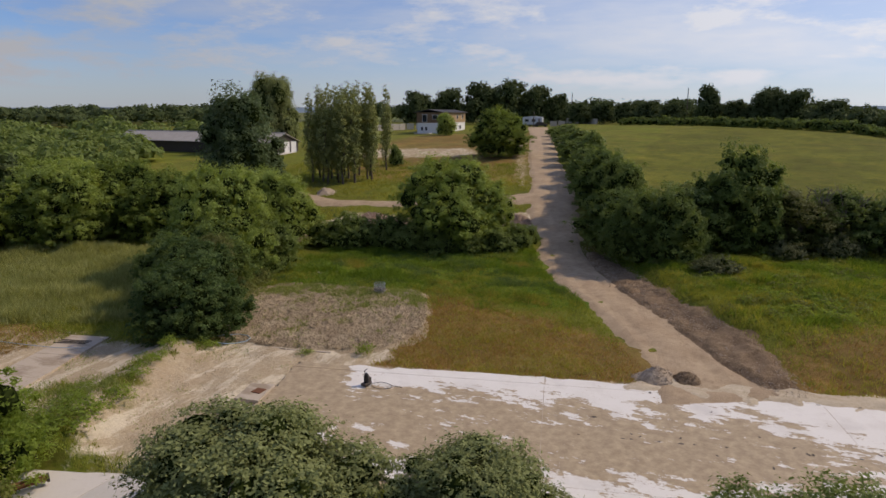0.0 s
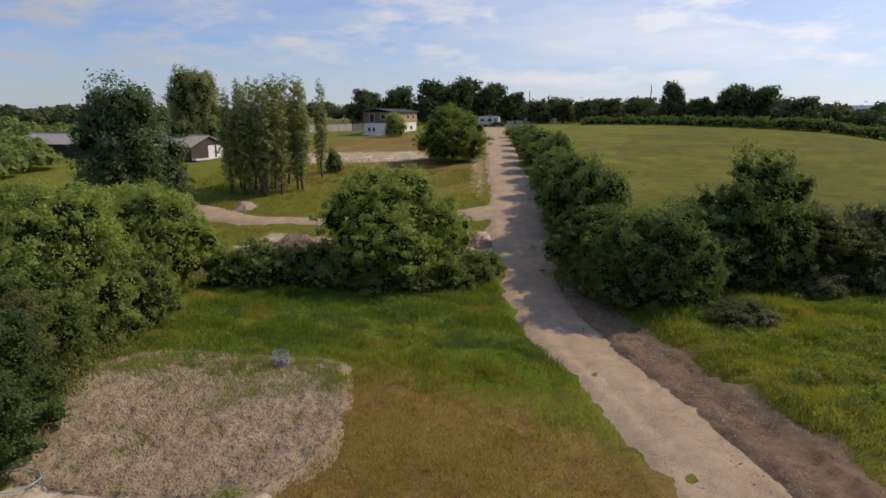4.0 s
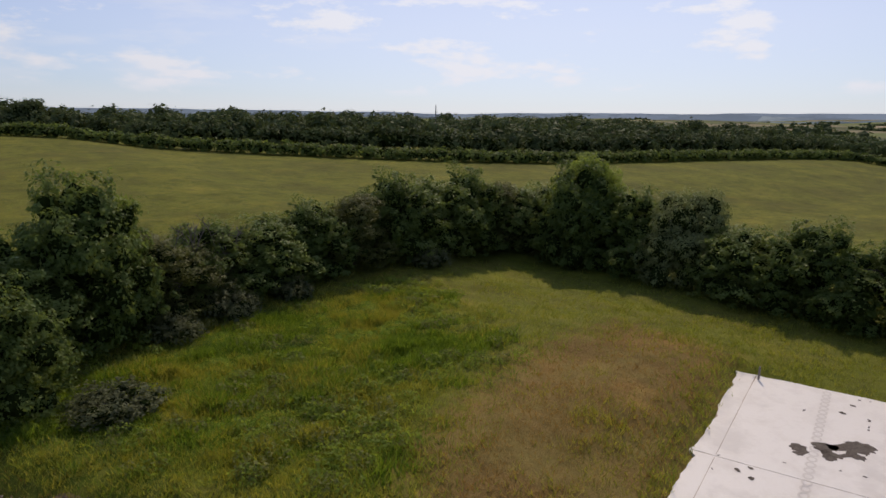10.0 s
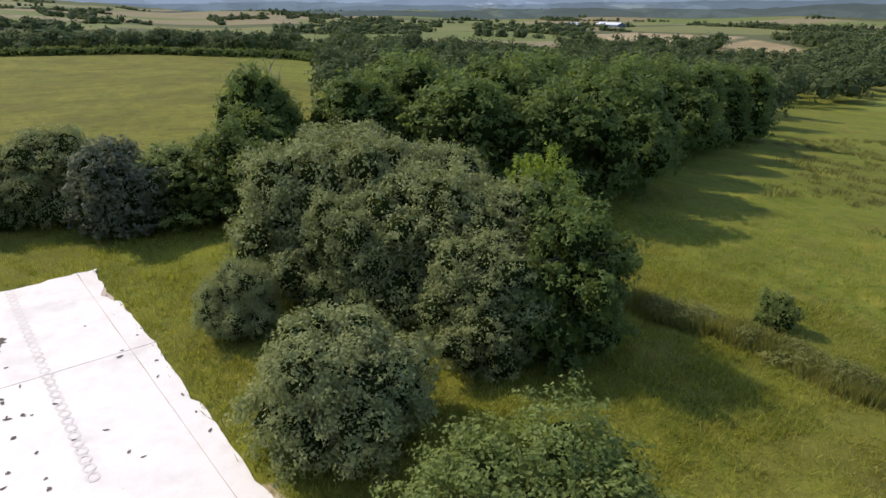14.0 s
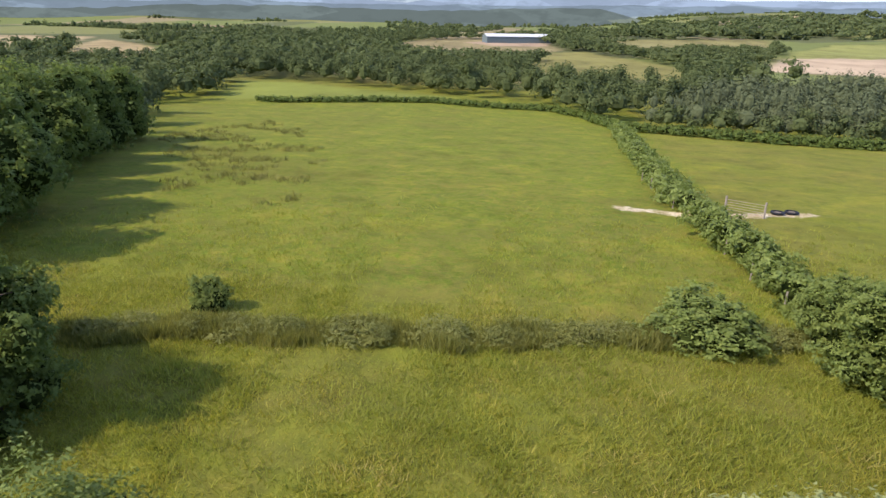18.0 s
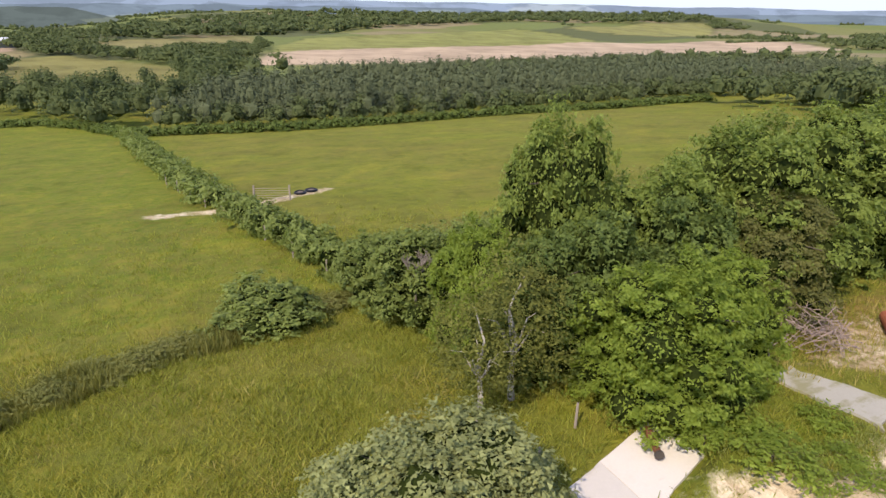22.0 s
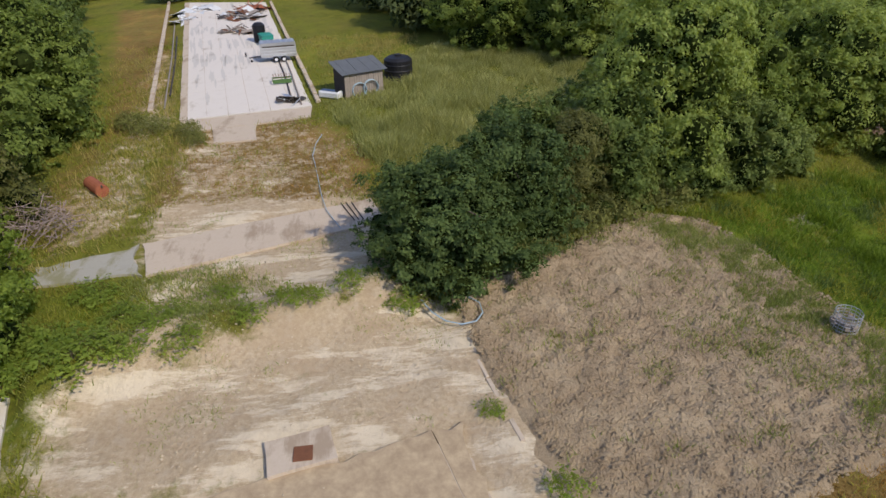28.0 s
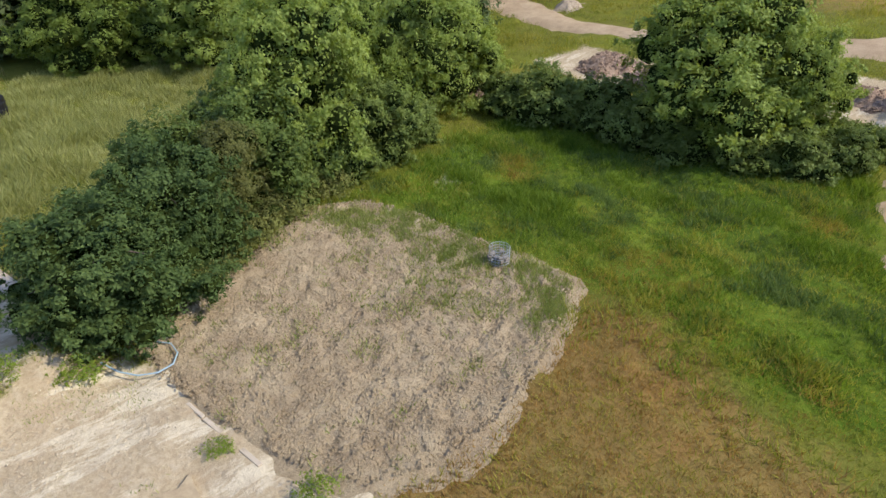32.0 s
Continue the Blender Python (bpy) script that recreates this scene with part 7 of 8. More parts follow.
# fences and poles
def board_fence(line, tall, label):
    f = tagged(new("board_fence"), label, "fence")
    for (ax, ay), (bx, by) in zip(line, line[1:]):
        k = max(1, int(math.hypot(bx - ax, by - ay) / 2.4))
        turn = math.degrees(math.atan2(by - ay, bx - ax))
        for i in range(k):
            x, y = ax + (bx - ax) * (i + 0.5) / k, ay + (by - ay) * (i + 0.5) / k
            m = pose(x, y, float(height(x, y)), 0, 0, turn)
            part("panel", one_box(0, 0, tall / 2, 2.25, 0.06, tall, 0, m), FENCE, f)
            part("post", one_box(1.2, 0, tall / 2 + 0.1, 0.12, 0.12, tall + 0.2, 0, m), WEATHERED, f)
    return f


board_fence([(-96, 136), (-84, 160), (-74, 166)], 1.9, "pale boarded fence beside the house")
board_fence([(-45, 187), (-34, 186), (-28, 178)], 1.6, "pale boarded fence behind the caravan")
for (x, y, h, bar) in ((-38.5, 190, 9.5, False), (-41, 256, 10.5, True), (-2.6, 176, 10.0, False), (-47, 175, 4.5, False), (120, 130, 9.0, False)):
    p = root_at("utility_pole", x, y, 20, "dark wooden utility pole", "pole", "utility poles")
    part("shaft", tube(bmesh.new(), [(0, 0, -0.4), (0, 0, h)], [0.17, 0.11], 8), POLE, p)
    if bar:
        part("crossarm", one_box(0, 0, h - 0.5, 1.9, 0.12, 0.12), POLE, p)
    part("insulator", tube(bmesh.new(), [(0, 0, h), (0, 0, h + 0.25)], 0.06, 6), SHEET, p)


# hut, water tank and their surroundings
ROOF_TIN = plain("weathered_roof_tin", (0.15, 0.16, 0.165), 0.6, 0.3, 0.4, 2)
hut = root_at("hut", -44.9, 0.05, 114.6, "small weathered board hut with a sloping tin roof", "hut")
part("back_wall", one_box(0, 0.95, 1.2, 3.1, 0.06, 2.4), WEATHERED, hut)
for cx in (-1.55, 1.55):
    part("side_wall", prism(bmesh.new(), [(0, 0)] and [(cx - 0.03, 0), (cx + 0.03, 0), (cx + 0.03, 2.0), (cx - 0.03, 2.0)], -0.95, 0.95), WALL_DARK, hut)
for i in range(16):
    part("board", one_box(-1.46 + i * 0.195, -0.97 + 0.012 * (i % 2), 0.98, 0.18, 0.03, 1.9 + 0.04 * ((i * 5) % 3)), WEATHERED, hut)
for i in range(8):
    m = Matrix.Translation((-1.6 + i * 0.46, 0, 2.22)) @ Matrix.Rotation(radians(13), 4, "X")
    part("roof_sheet", one_box(0, 0, 0.02 * (i % 2), 0.48, 2.5, 0.03, 0, m), ROOF_TIN, hut)
hut.matrix_basis = hut.matrix_basis @ Matrix.Diagonal((0.92, 0.9, 0.86, 1))
tank = root_at("water_tank", -47.9, 3.0, 0, "round black plastic water tank", "water tank")
bm = bmesh.new()
tube(bm, [(0, 0, 0), (0, 0, 0.1), (0, 0, 1.5), (0, 0, 1.68), (0, 0, 1.74)], [1.0, 1.03, 1.03, 0.8, 0.3], 24)
part("body", bm, RUBBER, tank)
for z in (0.4, 0.8, 1.2):
    bm = bmesh.new()
    tube(bm, [(0, 0, z - 0.05), (0, 0, z), (0, 0, z + 0.05)], [1.03, 1.07, 1.03], 24)
    part("rib", bm, RUBBER, tank)
part("lid", tube(bmesh.new(), [(0, 0, 1.72), (0, 0, 1.86)], [0.26, 0.24], 14), RUBBER, tank)


def ring_curve(r, turns, drift, n=22):
    return [(r * math.cos(2 * math.pi * i / n), drift * i / n, r + r * math.sin(2 * math.pi * i / n)) for i in range(int(n * turns) + 1)]


coil = root_at("hose_coil", -44.05, 0.9, 114, "coil of pale blue hose leaning on the hut", "hose")
part("loop", tube(bmesh.new(), ring_curve(0.55, 3, 0.12), 0.03, 6), BLUE_HOSE, coil)
coil2 = root_at("hose_coil", -43.75, 0.1, 110, "coil of pale blue hose leaning on the hut", "hose")
part("loop", tube(bmesh.new(), ring_curve(0.5, 2, 0.1), 0.03, 6), BLUE_HOSE, coil2)
trough = root_at("bath_trough", -44.0, -1.9, 60, "old pale bath used as a trough", "trough")
bm = one_box(0, 0, 0.28, 1.6, 0.7, 0.5, 0.1)
part("tub", bm, SHEET, trough)
part("water", one_box(0, 0, 0.52, 1.4, 0.5, 0.03), GLASS, trough)

# livestock trailer
tr = root_at("livestock_trailer", -55.3, -6.3, 100, "silver twin-axle livestock trailer on the slab", "trailer", lift=0.03)
part("body", prism(bmesh.new(), [(-1.8, 0.55), (1.8, 0.55), (1.8, 2.0), (1.7, 2.12), (-1.7, 2.12), (-1.8, 2.0)], -0.85, 0.85), STEEL, tr)
for i in range(6):
    part("roof_rib", one_box(-1.55 + i * 0.62, 0, 2.14, 0.07, 1.7, 0.05), SHEET, tr)
for i in range(3):
    part("side_rail", one_box(0, -0.87, 0.9 + i * 0.35, 3.6, 0.04, 0.07), SHEET, tr)
part("vent", one_box(0, -0.86, 1.72, 3.3, 0.03, 0.16), IRON, tr)
for cx in (-0.35, 0.45):
    for cy in (-0.92, 0.92):
        bm = bmesh.new()
        tube(bm, [(cx, cy - 0.1, 0.33), (cx, cy + 0.1, 0.33)], 0.33, 16)
        w = part("wheel", bm, RUBBER, tr)
        part("rim", tube(bmesh.new(), [(cx, cy - 0.12, 0.33), (cx, cy + 0.12, 0.33)], 0.17, 12), SHEET, w)
    part("mudguard", one_box(cx, -0.95, 0.72, 0.75, 0.24, 0.04), STEEL, tr)
part("drawbar", tube(bmesh.new(), [(-1.8, 0.4, 0.5), (-3.0, 0, 0.48)], 0.05, 6), IRON, tr)
tr.matrix_basis = tr.matrix_basis @ Matrix.Diagonal((0.78, 0.78, 0.72, 1))
part("drawbar", tube(bmesh.new(), [(-1.8, -0.4, 0.5), (-3.0, 0, 0.48)], 0.05, 6), IRON, tr)
part("jockey_wheel", tube(bmesh.new(), [(-2.8, -0.05, 0.12), (-2.8, 0.05, 0.12)], 0.12, 10), RUBBER, tr)
bw = root_at("teal_tub", -61.4, -7.9, 20, "teal plastic tub beside the trailer", "tub", lift=0.03)
part("tub", prism(bmesh.new(), [(-0.6, 0.05), (0.6, 0.05), (0.75, 0.85), (-0.75, 0.85)], -0.5, 0.5), TEAL, bw)
part("rim", one_box(0, 0, 0.87, 1.6, 1.1, 0.06, 0.02), TEAL, bw)
bt = root_at("black_drum", -62.6, -8.6, 20, "tall black plastic drum", "drum", lift=0.03)
part("body", tube(bmesh.new(), [(0, 0, 0), (0, 0, 0.15), (0, 0, 1.5), (0, 0, 1.7)], [0.5, 0.55, 0.55, 0.3], 16), RUBBER, bt)

# green implement frame
ct = root_at("green_implement", -48.3, -5.5, 98, "green painted farm implement with rusty tines", "implement", lift=0.03)
for cy in (-0.6, 0.6):
    part("beam", one_box(0, cy, 0.45, 2.4, 0.12, 0.14), GREEN_PAINT, ct)
for cx in (-1.15, 0, 1.15):
    part("crossbeam", one_box(cx, 0, 0.45, 0.12, 1.3, 0.12), GREEN_PAINT, ct)
part("side_plate", one_box(0, -0.72, 0.35, 2.3, 0.04, 0.45, 0.01), GREEN_PAINT, ct)
for i in range(7):
    part("tine", tube(bmesh.new(), [(-1.0 + i * 0.33, 0.2, 0.45), (-1.0 + i * 0.33, 0.45, 0.85), (-1.05 + i * 0.33, 0.1, 1.0)], 0.035, 5), RUST, ct)

ct.matrix_basis = ct.matrix_basis @ Matrix.Diagonal((0.58, 0.62, 0.66, 1))
# scrap on the far slab
rs = random.Random(8)


def scrap_heap(x, y, r, tall, count, mats, label, long=1.4):
    heap = root_at("scrap_heap", x, y, 0, label, "scrap heap", "scrap heaps", lift=0.03)
    for i in range(count):
        a, q = rs.uniform(0, 6.28), r * math.sqrt(rs.random())
        m = pose(q * math.cos(a), q * math.sin(a), 0.06 + tall * (1 - q / r) * rs.random(), rs.uniform(-25, 25), rs.uniform(-25, 25), rs.uniform(0, 180))
        ln = long * rs.uniform(0.4, 1.2)
        if i % 3 == 0:
            bm = one_box(0, 0, 0, ln, ln * 0.5, 0.03, 0, m)
        else:
            p0, p1 = m @ Vector((-ln / 2, 0, 0)), m @ Vector((ln / 2, 0, 0))
            bm = tube(bmesh.new(), [p0, p1], rs.uniform(0.02, 0.07), 5)
        part("piece", bm, mats[i % len(mats)], heap)
    return heap


scrap_heap(-68.0, -11.0, 2.0, 0.5, 34, (WEATHERED, BARK_DEAD, RUST), "low heap of timber and rubble on the slab")
scrap_heap(-75.5, -12.0, 2.4, 1.0, 44, (IRON, RUST, SHEET, WEATHERED), "tangled heap of scrap metal and boards", 1.8)
scrap_heap(-79.8, -11.4, 2.0, 1.0, 26, (RED_RUST, RED_RUST, IRON), "heap of rust-red sheet metal", 2.0)
scrap_heap(-75.0, -17.6, 2.0, 0.5, 30, (SHEET, STEEL, WEATHERED), "heap of pale sheets and pipes", 2.2)
scrap_heap(-80.5, -17.2, 2.4, 0.7, 28, (SHEET, SHEET, WHITE), "stack of white sheets on the slab", 3.0)
scrap_heap(-43.3, -4.6, 0.7, 0.35, 14, (IRON, STEEL), "bundle of wire and iron at the slab's edge", 1.2)
for k, (a, b) in enumerate((((-42.6, -3.8), (-60.0, -6.6)), ((-43.0, -4.4), (-56.0, -6.5)), ((-43.0, -12.6), (-72.0, -18.2)), ((-46.0, -12.9), (-66.0, -16.7)))):
    pr = tagged(new("pipe_rail"), "old iron rail lying along the slab's edge", "rail", "rails along the slab")
    part("rail", tube(bmesh.new(), [(a[0], a[1], 0.09), ((a[0] + b[0]) / 2, (a[1] + b[1]) / 2 + 0.1, 0.1), (b[0], b[1], 0.09)], 0.06, 6), IRON if k % 2 else WEATHERED, pr)

# brush pile, rusty roller, pipe, stakes
BARK_BRUSH = bark("dry_brushwood", (0.42, 0.33, 0.29))
bp = root_at("brush_pile", -26.2, -14.0, 0, "pile of cut dry branches in the grass", "brush pile")
for i in range(210):
    a, q = rs.uniform(0, 6.28), 1.5 * math.sqrt(rs.random())
    b = rs.uniform(0, 6.28)
    ln = rs.uniform(0.5, 1.5)
    z = 0.15 + 1.7 * (1 - (q / 1.7) ** 2) * rs.random()
    c = Vector((q * math.cos(a), q * math.sin(a), z))
    d = Vector((math.cos(b), math.sin(b), rs.uniform(-0.8, 0.9))) * ln / 2
    part("branch", tube(bmesh.new(), [c - d, c + Vector((0, 0, rs.uniform(-0.1, 0.15))), c + d], [rs.uniform(0.012, 0.032), 0.014, 0.006], 4), BARK_BRUSH, bp)
ro = root_at("rusty_cylinder", -30.3, -12.8, 38, "red rusty iron cylinder lying in dry grass", "cylinder")
part("drum", tube(bmesh.new(), [(-1.0, 0, 0.42), (-0.95, 0, 0.42), (0.95, 0, 0.42), (1.0, 0, 0.42)], [0.36, 0.42, 0.42, 0.36], 18), RED_RUST, ro)
part("end_cap", tube(bmesh.new(), [(-1.06, 0, 0.42), (-1.0, 0, 0.42)], [0.2, 0.34], 14), IRON, ro)
part("bracket", one_box(-1.1, 0, 0.5, 0.14, 0.3, 0.2, 0.02), IRON, ro)
part("bracket", one_box(1.06, 0, 0.78, 0.14, 0.1, 0.14, 0.02), IRON, ro)
ro.matrix_basis = ro.matrix_basis @ Matrix.Diagonal((0.8, 0.75, 0.75, 1))
pi_ = root_at("iron_pipe", -14.4, -11.7, 60, "short rusty iron pipe on the pad", "pipe", lift=0.04)
part("barrel", tube(bmesh.new(), [(-0.65, 0, 0.14), (0.65, 0, 0.14)], [0.14, 0.11], 12), RUST, pi_)
part("flange", tube(bmesh.new(), [(0.62, 0, 0.14), (0.7, 0, 0.14)], 0.16, 12), IRON, pi_)
part("bar", tube(bmesh.new(), [(-0.6, 0.2, 0.05), (-0.5, 1.1, 0.05)], 0.025, 5), IRON, pi_)
for (x, y, h) in ((-10.6, -12.6, 0.9), (-23.0, -13.7, 1.0), (-13.2, -14.0, 0.9), (32.9, 11.4, 0.5)):
    st = root_at("wooden_stake", x, y, x * 40, "weathered wooden stake in the grass", "stake", "stakes")
    part("stake", tube(bmesh.new(), [(0, 0, -0.2), (0.04, 0, h)], [0.06, 0.045], 6), WEATHERED, st)


# pumps, hose and cable
def pump(x, y, turn, label):
    p = root_at("pump", x, y, turn, label, "pump", "pumps", lift=0.06)
    part("base", one_box(0, 0, 0.08, 0.5, 0.3, 0.14, 0.02), IRON, p)
    part("motor", tube(bmesh.new(), [(0, 0, 0.15), (0, 0, 0.55), (0, 0, 0.62)], [0.12, 0.12, 0.06], 12), RUBBER, p)
    part("housing", one_box(0.14, 0, 0.24, 0.26, 0.22, 0.24, 0.03), IRON, p)
    part("handle", tube(bmesh.new(), [(-0.08, 0, 0.6), (-0.12, 0, 0.78), (0.08, 0, 0.8)], 0.02, 5), IRON, p)
    return p


pump(-19.3, 3.4, 30, "small dark pump standing at the edge of the soil bed")
pump(-8.0, 0.6, 80, "small dark pump standing on the slab's corner")
ho = tagged(new("hose"), "pale blue hose looped on the earth", "hose")
hp = [(-18.3, 1.6), (-17.7, 1.9), (-17.2, 2.3), (-16.95, 2.8), (-17.05, 3.3), (-17.5, 3.6), (-18.1, 3.6), (-18.7, 3.1), (-19.2, 2.5)]
part("loop", tube(bmesh.new(), [(x, y, float(height(x, y)) + 0.27) for x, y in hp], 0.026, 6), BLUE_HOSE, ho)
ca = root_at("cable_coil", -7.3, 0.8, 0, "loop of dark cable on the slab", "cable", lift=0.05)
part("loop", tube(bmesh.new(), [(0.5 * math.cos(i * 0.4), 0.36 * math.sin(i * 0.4), 0.02 + 0.01 * (i % 3)) for i in range(18)] + [(1.0, 0.2, 0.02)], 0.012, 5), RUBBER, ca)
hl = tagged(new("water_pipe"), "thin grey water pipe lying across the yard", "pipe")
part("run", tube(bmesh.new(), [(x, y, float(height(x, y)) + 0.1) for x, y in ((-36.5, -2.3), (-35.0, -2.6), (-33.2, -2.7), (-31.8, -2.5), (-30.0, -2.3), (-28.2, -2.1), (-26.4, -1.8), (-24.7, -1.2))], 0.02, 6), BLUE_HOSE, hl)
ba = tagged(new("fallen_barrier"), "thin iron rail lying across the concrete path", "barrier")
for k in range(3):
    part("rail", tube(bmesh.new(), [(-27.2, -1.2 + 0.25 * k, 0.075), (-25.4, -0.6 + 0.2 * k, 0.075)], 0.025, 5), IRON, ba)

# wire cage
cg = root_at("wire_cage", -15.1, 15.1, 0, "round wire mesh cage filled with rubbish", "cage", lift=0.05)
for k in range(7):
    z = 0.04 + k * 0.12
    part("hoop", tube(bmesh.new(), [(0.4 * math.cos(i * 0.3142), 0.4 * math.sin(i * 0.3142), z) for i in range(21)], 0.014, 4), STEEL, cg)
for i in range(16):
    a = i * math.pi / 8
    part("wire", tube(bmesh.new(), [(0.4 * math.cos(a), 0.4 * math.sin(a), 0), (0.4 * math.cos(a), 0.4 * math.sin(a), 0.78)], 0.012, 4), STEEL, cg)
bm = bmesh.new()
for i in range(22):
    a, q = rs.uniform(0, 6.28), 0.38 * math.sqrt(rs.random())
    box(bm, q * math.cos(a), q * math.sin(a), rs.uniform(0.08, 0.45), 0.2, 0.14, 0.1, 0, Matrix.Rotation(a, 4, "Z"))
part("rubbish", bm, WEATHERED, cg)

# gateway in the field
for i, (x, y) in enumerate(((-17.6, -58.6), (-18.9, -59.2))):
    fr = root_at("feed_ring", x, y, 0, "dark round cattle feed ring in the field", "feed ring", "feed rings")
    part("ring", tube(bmesh.new(), [(0.5 * math.cos(k * 0.3307), 0.5 * math.sin(k * 0.3307), 0.2) for k in range(20)], 0.11, 6), RUBBER, fr)
    part("fodder", tube(bmesh.new(), [(0, 0, 0), (0, 0, 0.25)], [0.42, 0.3], 10), CRUST, fr)
gt = root_at("field_gate", -14.6, -57.4, -25, "galvanised field gate across the gap in the hedge", "gate")
for k in range(5):
    part("bar", tube(bmesh.new(), [(-1.6, 0, 0.25 + k * 0.22), (1.6, 0, 0.25 + k * 0.22)], 0.02, 6), WEATHERED, gt)
for cx in (-1.6, 1.6):
    part("post", tube(bmesh.new(), [(cx, 0, -0.2), (cx, 0, 1.4)], 0.09, 8), WEATHERED, gt)
for i in range(9):
    t = i / 8
    x, y = -10.6 + 1.8 * t - 1.9 * (1 - t), -33 - 40 * t
    fp = root_at("fence_post", x + 1.35, y, 0, "grey wooden fence post beside the hedge", "post", "hedge fence posts")
    part("post", tube(bmesh.new(), [(0, 0, -0.2), (0, 0, 1.15)], [0.06, 0.05], 6), WEATHERED, fp)


# ---- stones, clods and stains ----
def pebbles(name, x, y, z, size, mat, label, seed, category="stones", flat=0.65):
    """Many small angular stones, joined."""
    rng = np.random.RandomState(seed)
    n = len(x)
    base = np.array([[1, 0, 0], [-1, 0, 0], [0, 1, 0], [0, -1, 0], [0, 0, 1], [0, 0, -1]], float)
    tri = np.array([[0, 2, 4], [2, 1, 4], [1, 3, 4], [3, 0, 4], [2, 0, 5], [1, 2, 5], [3, 1, 5], [0, 3, 5]])
    s = size * (0.45 + 1.1 * rng.rand(n) ** 2)
    a = rng.uniform(0, 6.28, n)
    v = base[None] * s[:, None, None] * rng.uniform(0.6, 1.3, (n, 6, 1)) * np.array([1, 0.8, flat])
    vx = v[..., 0] * np.cos(a)[:, None] - v[..., 1] * np.sin(a)[:, None] + x[:, None]
    vy = v[..., 0] * np.sin(a)[:, None] + v[..., 1] * np.cos(a)[:, None] + y[:, None]
    vz = v[..., 2] + z[:, None] + s[:, None] * 0.15
    verts = np.stack([vx, vy, vz], -1).reshape(-1, 3)
    faces = (tri[None] + 6 * np.arange(n)[:, None, None]).reshape(-1, 3)
    return tagged(new(name, mesh_of(name, verts, faces, mat)), label, category, kind="stuff")


def on_soil(x, y):
    return height(x, y) + 0.16 + furrows(x, y)


qx, qy, qk = scatter(40000, (-25, -8.5, 1, 17), 91)
ok = inside(SOIL_BED, qx, qy) > 0.15
pebbles("soil_clods", qx[ok], qy[ok], on_soil(qx[ok], qy[ok]), 0.055, SOIL, "loose clods and stones of dug soil", 92, "clods")
ok2 = (inside(SOIL_BED, qx, qy) > 0.3) & (qk < 0.006 + 0.75 * smooth_step(11.2, 14.2, qy - 0.10 * (qx + 17.0) + 1.2 * wobble(qx, qy, 0.9, 3)) * np.clip(0.55 + 0.7 * wobble(qx, qy, 1.5, 2), 0, 1) + 0.10 * smooth_step(0.22, 0.42, fnoise(qx, qy, 0.8, 41.0, 3)))
tufts("bed_weeds", qx[ok2], qy[ok2], 0.2, 0.15, 9, BLADE_WEED, "weeds creeping over the soil bed", 93, "weeds", lift=0.15)


def heap(name, x, y, r, tall, mat, label, seed, count=900, size=0.045):
    xs, ys, ks = scatter(count, (x - r, x + r, y - r, y + r), seed)
    d = np.hypot(xs - x, ys - y) / r
    ok_ = d < 1
    n = 26
    px, py = np.meshgrid(np.linspace(x - r * 1.1, x + r * 1.1, n), np.linspace(y - r * 1.1, y + r * 1.1, n), indexing="ij")

    def top(ax, ay):
        q = 0.12 + np.hypot(ax - x, ay - y) / r + 0.25 * fnoise(ax, ay, 0.9, seed)
        return height(ax, ay) - 0.1 + tall * np.clip(1 - q ** 1.6, -0.05, 1) + 0.14 * fnoise(ax, ay, 2.2, seed)
    v = np.stack([px, py, top(px, py)], -1).reshape(-1, 3)
    ids = np.arange(n * n).reshape(n, n)
    f = np.stack([ids[:-1, :-1], ids[1:, :-1], ids[1:, 1:], ids[:-1, 1:]], -1).reshape(-1, 4)
    h = tagged(new(name, mesh_of(name, v, f, mat, True)), label, "heap")
    st_ = pebbles("rubble", xs[ok_], ys[ok_], top(xs[ok_], ys[ok_]), size, mat, "loose rubble stones", seed)
    return h


heap("gravel_heap", 4.7, 6.9, 1.25, 0.85, STONES, "heap of loose gravel at the end of the lane", 101)
heap("gravel_heap", 6.1, 7.0, 1.05, 0.6, BANK, "darker heap of earth and gravel at the end of the lane", 102)
heap("spoil_heap", -29.4, 40.0, 3.0, 1.1, RUBBLE, "heap of pinkish rubble beside the track", 103, 1500, 0.11)
heap("spoil_heap", -25.0, 39.4, 2.6, 0.9, RUBBLE, "heap of stony soil beside the track", 104, 1300, 0.11)
heap("spoil_heap", -32.4, 30.6, 1.9, 0.6, RUBBLE, "low heap of reddish rubble under the trees", 107, 700, 0.09)
heap("spoil_heap", -13.4, 44.0, 2.2, 0.7, RUBBLE, "spread heap of stones beside the lane", 105, 1200, 0.09)
heap("spoil_heap", -42.5, 50.4, 1.6, 0.8, STONES, "small heap of pale stones at the junction", 106)
bxs, bys, bks = scatter(26000, (-5, 13, 6, 36), 94)
okb = along(BANK_MID, bxs, bys) < 1.25
pebbles("bank_stones", bxs[okb], bys[okb], height(bxs[okb], bys[okb]) + 0.27, 0.04, STONES, "stones and clods on the dug bank", 95)
lxs, lys, lks = scatter(12000, (-9, 10, 6, 45), 96)
okl = np.abs(lane_offset(lxs, lys) + 2.1) < 2.0
pebbles("lane_stones", lxs[okl], lys[okl], height(lxs[okl], lys[okl]) + 0.12, 0.028, LANE, "loose stones on the lane", 97)
yxs, yys, yks = scatter(7000, (-41, -11, -13, 3), 98)
yp = np.maximum.reduce([inside(q_, yxs, yys) for q_ in PATHS])
oky = (yp < -0.1) & (inside(YARD, yxs, yys) > 0) & (wobble(yxs, yys, 0.6, 5) > -0.1)
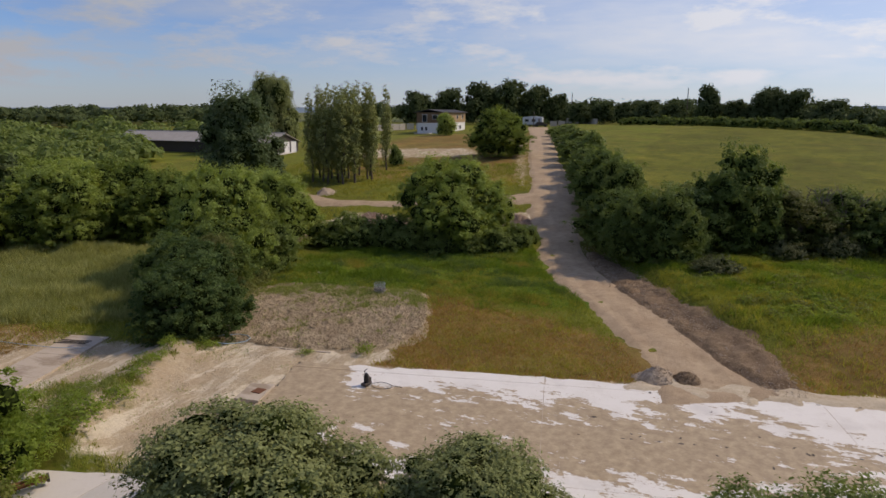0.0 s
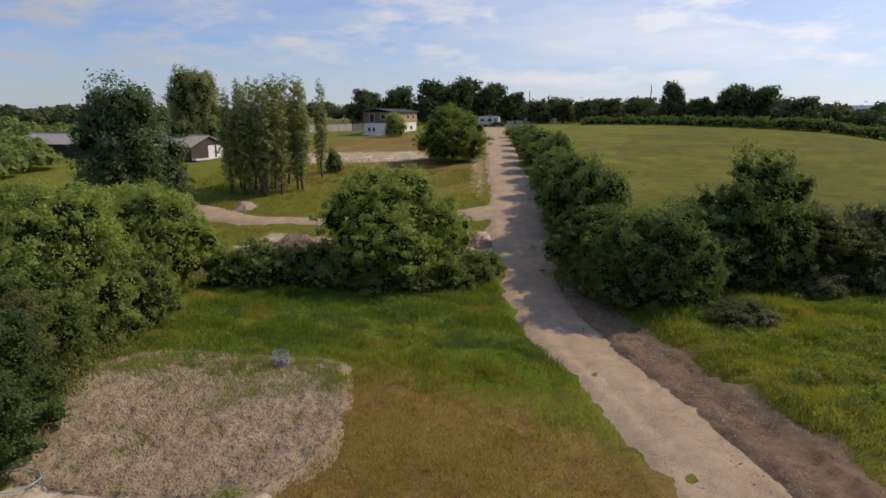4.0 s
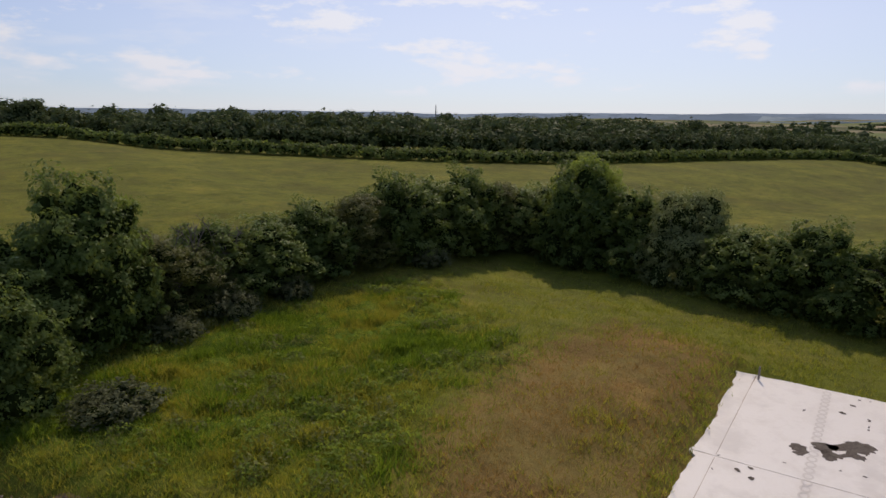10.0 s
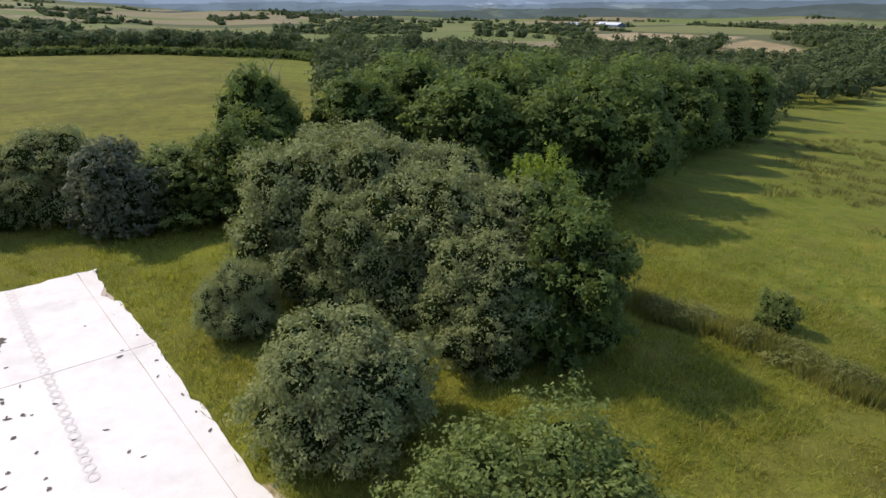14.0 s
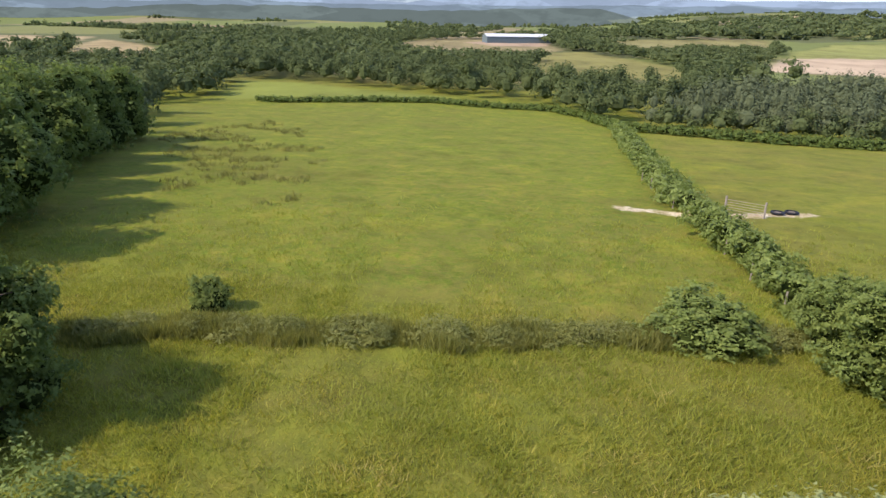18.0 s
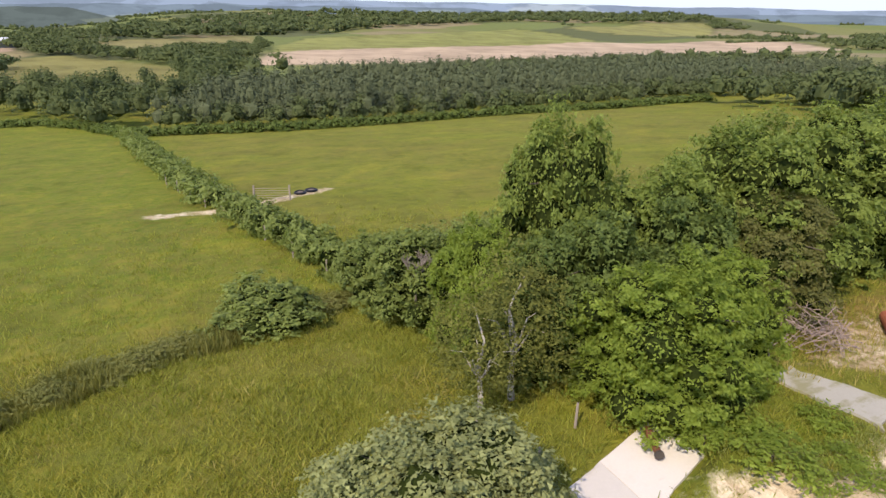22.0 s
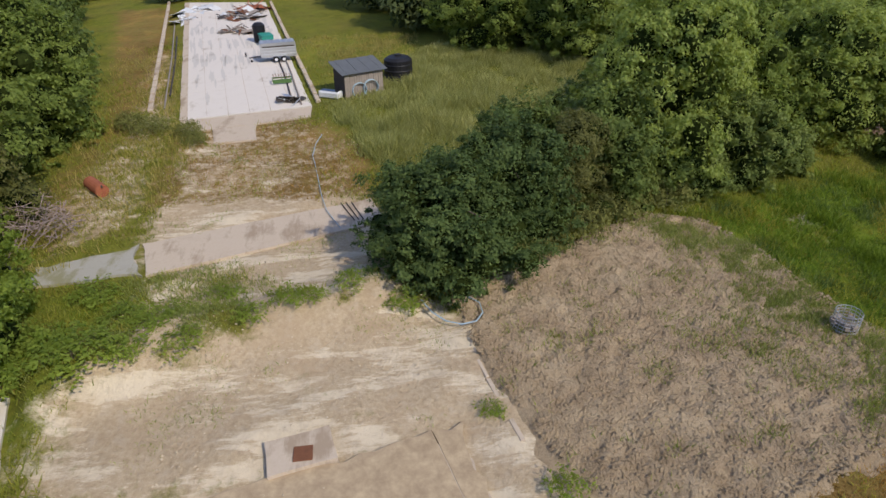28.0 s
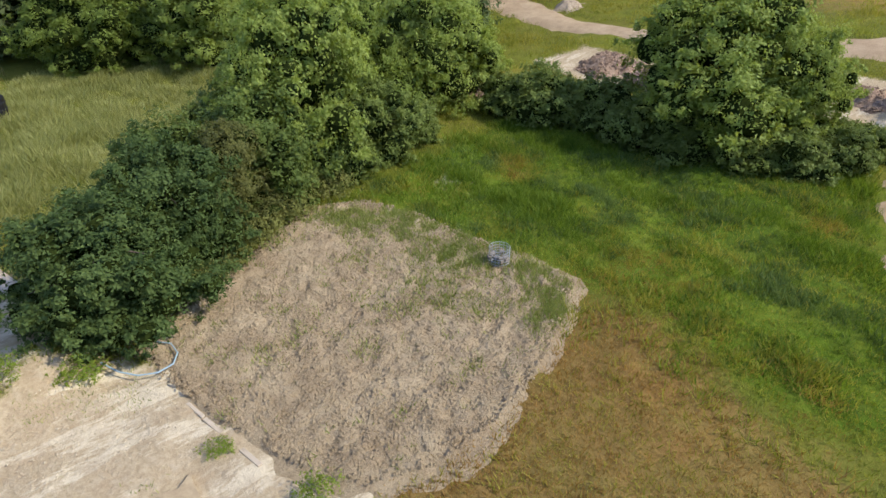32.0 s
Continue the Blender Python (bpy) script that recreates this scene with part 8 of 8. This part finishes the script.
pebbles("yard_stones", yxs[oky], yys[oky], height(yxs[oky], yys[oky]) + 0.06, 0.034, SUBSOIL, "loose stones and chips on the yard", 99)
yxs, yys, yks = scatter(26000, (-41, -11, -13, 3), 110)
yp = np.maximum.reduce([inside(q_, yxs, yys) for q_ in PATHS])
okw = (yp < -0.1) & (inside(SLAB, yxs, yys) < 0) & (inside(SOIL_BED, yxs, yys) < 0) & (inside(YARD, yxs, yys) > -0.5) & (yks < 0.25 + 0.5 * soft_in(WEED_STRIP, yxs, yys, 1.0)) & (wobble(yxs, yys, 0.75, 1) + 0.5 * wobble(yxs, yys, 1.9, 2) + 0.8 * smooth_step(2.4, 0.6, along(YARD_BANK, yxs, yys)) * np.clip(2.2 * fnoise(yxs, yys, 0.6, 25.0), 0, 1) + 1.1 * soft_in(WEED_STRIP, yxs, yys, 1.2) * np.clip(0.7 + 1.3 * fnoise(yxs, yys, 0.45, 21.0), 0, 1) > 0.5)
tufts("yard_weeds", yxs[okw], yys[okw], 0.11 + 0.08 * soft_in(WEED_STRIP, yxs[okw], yys[okw], 1.0) + 0.10 * fnoise(yxs[okw], yys[okw], 0.9, 44.0, 3), 0.2, 8, BLADE_WEED, "weeds and grass growing through the yard", 100, "weeds")


def stain(x, y, rx, ry, turn, mat, parent, seed, top=0.034, ring=0.0):
    """A flat crust or tyre-worn mark on the slab."""
    rr = random.Random(seed)
    bm = bmesh.new()
    k = 16
    wob = [rr.uniform(0.7, 1.25) if not ring else rr.uniform(0.95, 1.05) for _ in range(k)]
    outer = []
    inner = []
    for i in range(k):
        a = 2 * math.pi * i / k
        px, py = rx * wob[i] * math.cos(a), ry * wob[i] * math.sin(a)
        c, s = math.cos(radians(turn)), math.sin(radians(turn))
        outer.append(bm.verts.new((x + px * c - py * s, y + px * s + py * c, top)))
        if ring:
            inner.append(bm.verts.new((x + (px * c - py * s) * ring, y + (px * s + py * c) * ring, top)))
    if ring:
        for i in range(k):
            j = (i + 1) % k
            bm.faces.new((outer[i], outer[j], inner[j], inner[i]))
    else:
        bm.faces.new(outer)
    return part("stain", bm, mat, parent)


CONC_RING = concrete("ring_worn_concrete", (0.70, 0.655, 0.59), (0.62, 0.57, 0.51), (0.52, 0.46, 0.38), 0.2)
# kerbs of the far slab
for k, (a, b) in enumerate((((-42.6, -13.4), (-86.6, -22.0)), ((-43.0, -2.7), (-84.8, -9.8)))):
    kb = tagged(new("slab_kerb"), "low broken concrete kerb beside the far slab", "kerb", "kerbs", "structure")
    for i in range(24):
        t0, t1 = i / 24 + 0.002, (i + 0.9 + 0.08 * ((i * 7) % 2)) / 24
        x0, y0, x1, y1 = a[0] + (b[0] - a[0]) * t0, a[1] + (b[1] - a[1]) * t0, a[0] + (b[0] - a[0]) * t1, a[1] + (b[1] - a[1]) * t1
        ang = math.atan2(y1 - y0, x1 - x0)
        part("kerb_stone", one_box(0, 0, 0.06, math.hypot(x1 - x0, y1 - y0), 0.32, 0.22, 0.03, Matrix.Translation(((x0 + x1) / 2, (y0 + y1) / 2, 0.02 * (i % 3))) @ Matrix.Rotation(ang, 4, "Z")), CONC_PATH, kb)
marks = tagged(new("slab_marks"), "dark moss crusts and ring marks on the pale slab", "marks", kind="structure")
rm = random.Random(3)
for i, (x, y, r) in enumerate(((27.6, 6.8, 0.5), (28.3, 6.3, 0.45), (27.0, 6.4, 0.4), (28.8, 5.6, 0.5), (27.9, 5.8, 0.35), (26.7, 7.3, 0.4), (19.6, 5.4, 0.22), (18.8, 4.7, 0.26), (19.1, 5.0, 0.12), (23.4, 8.5, 0.2), (23.9, 8.2, 0.18), (23.2, 7.9, 0.16), (25.4, 1.2, 0.16), (25.9, 1.1, 0.12), (22.9, 3.3, 0.12), (33.0, 7.2, 0.2), (31.8, 7.3, 0.18))):
    for k in range(3 if r > 0.3 else 1):
        stain(x + rm.uniform(-0.3, 0.3) * (k > 0), y + rm.uniform(-0.3, 0.3) * (k > 0), r * rm.uniform(0.5, 1.0), r * rm.uniform(0.4, 0.8), rm.uniform(0, 180), CRUST, marks, i * 5 + k, 0.036 + 0.001 * k)
for row, v in enumerate((0.62, 0.36)):
    for i in range(34):
        u = 0.64 + i * 0.0105
        x, y = quad_point(SLAB, u, v)
        stain(x, y, 0.25, 0.2, 14, CONC_RING, marks, 300 + row * 50 + i, 0.0345, 0.6)
for i in range(130):
    u, v = rm.uniform(0.08, 0.96), rm.choice((0.33, 0.36, 0.60, 0.63, 0.47, rm.random()))
    x, y = quad_point(SLAB_2, u, v)
    stain(x, y, rm.uniform(0.5, 2.6), rm.uniform(0.05, 0.2), 190.2 + rm.uniform(-2, 2), CONC_STAIN, marks, 700 + i, 0.035 + 0.0002 * (i % 9))
for i in range(90):
    u, v = rm.uniform(0.3, 1.0), rm.choice((0.04, 0.46, 0.5, 0.9, rm.random(), rm.random()))
    x, y = quad_point(SLAB, u, v)
    stain(x, y, rm.uniform(0.04, 0.14), rm.uniform(0.03, 0.08), rm.uniform(0, 180), CRUST, marks, 500 + i, 0.037)
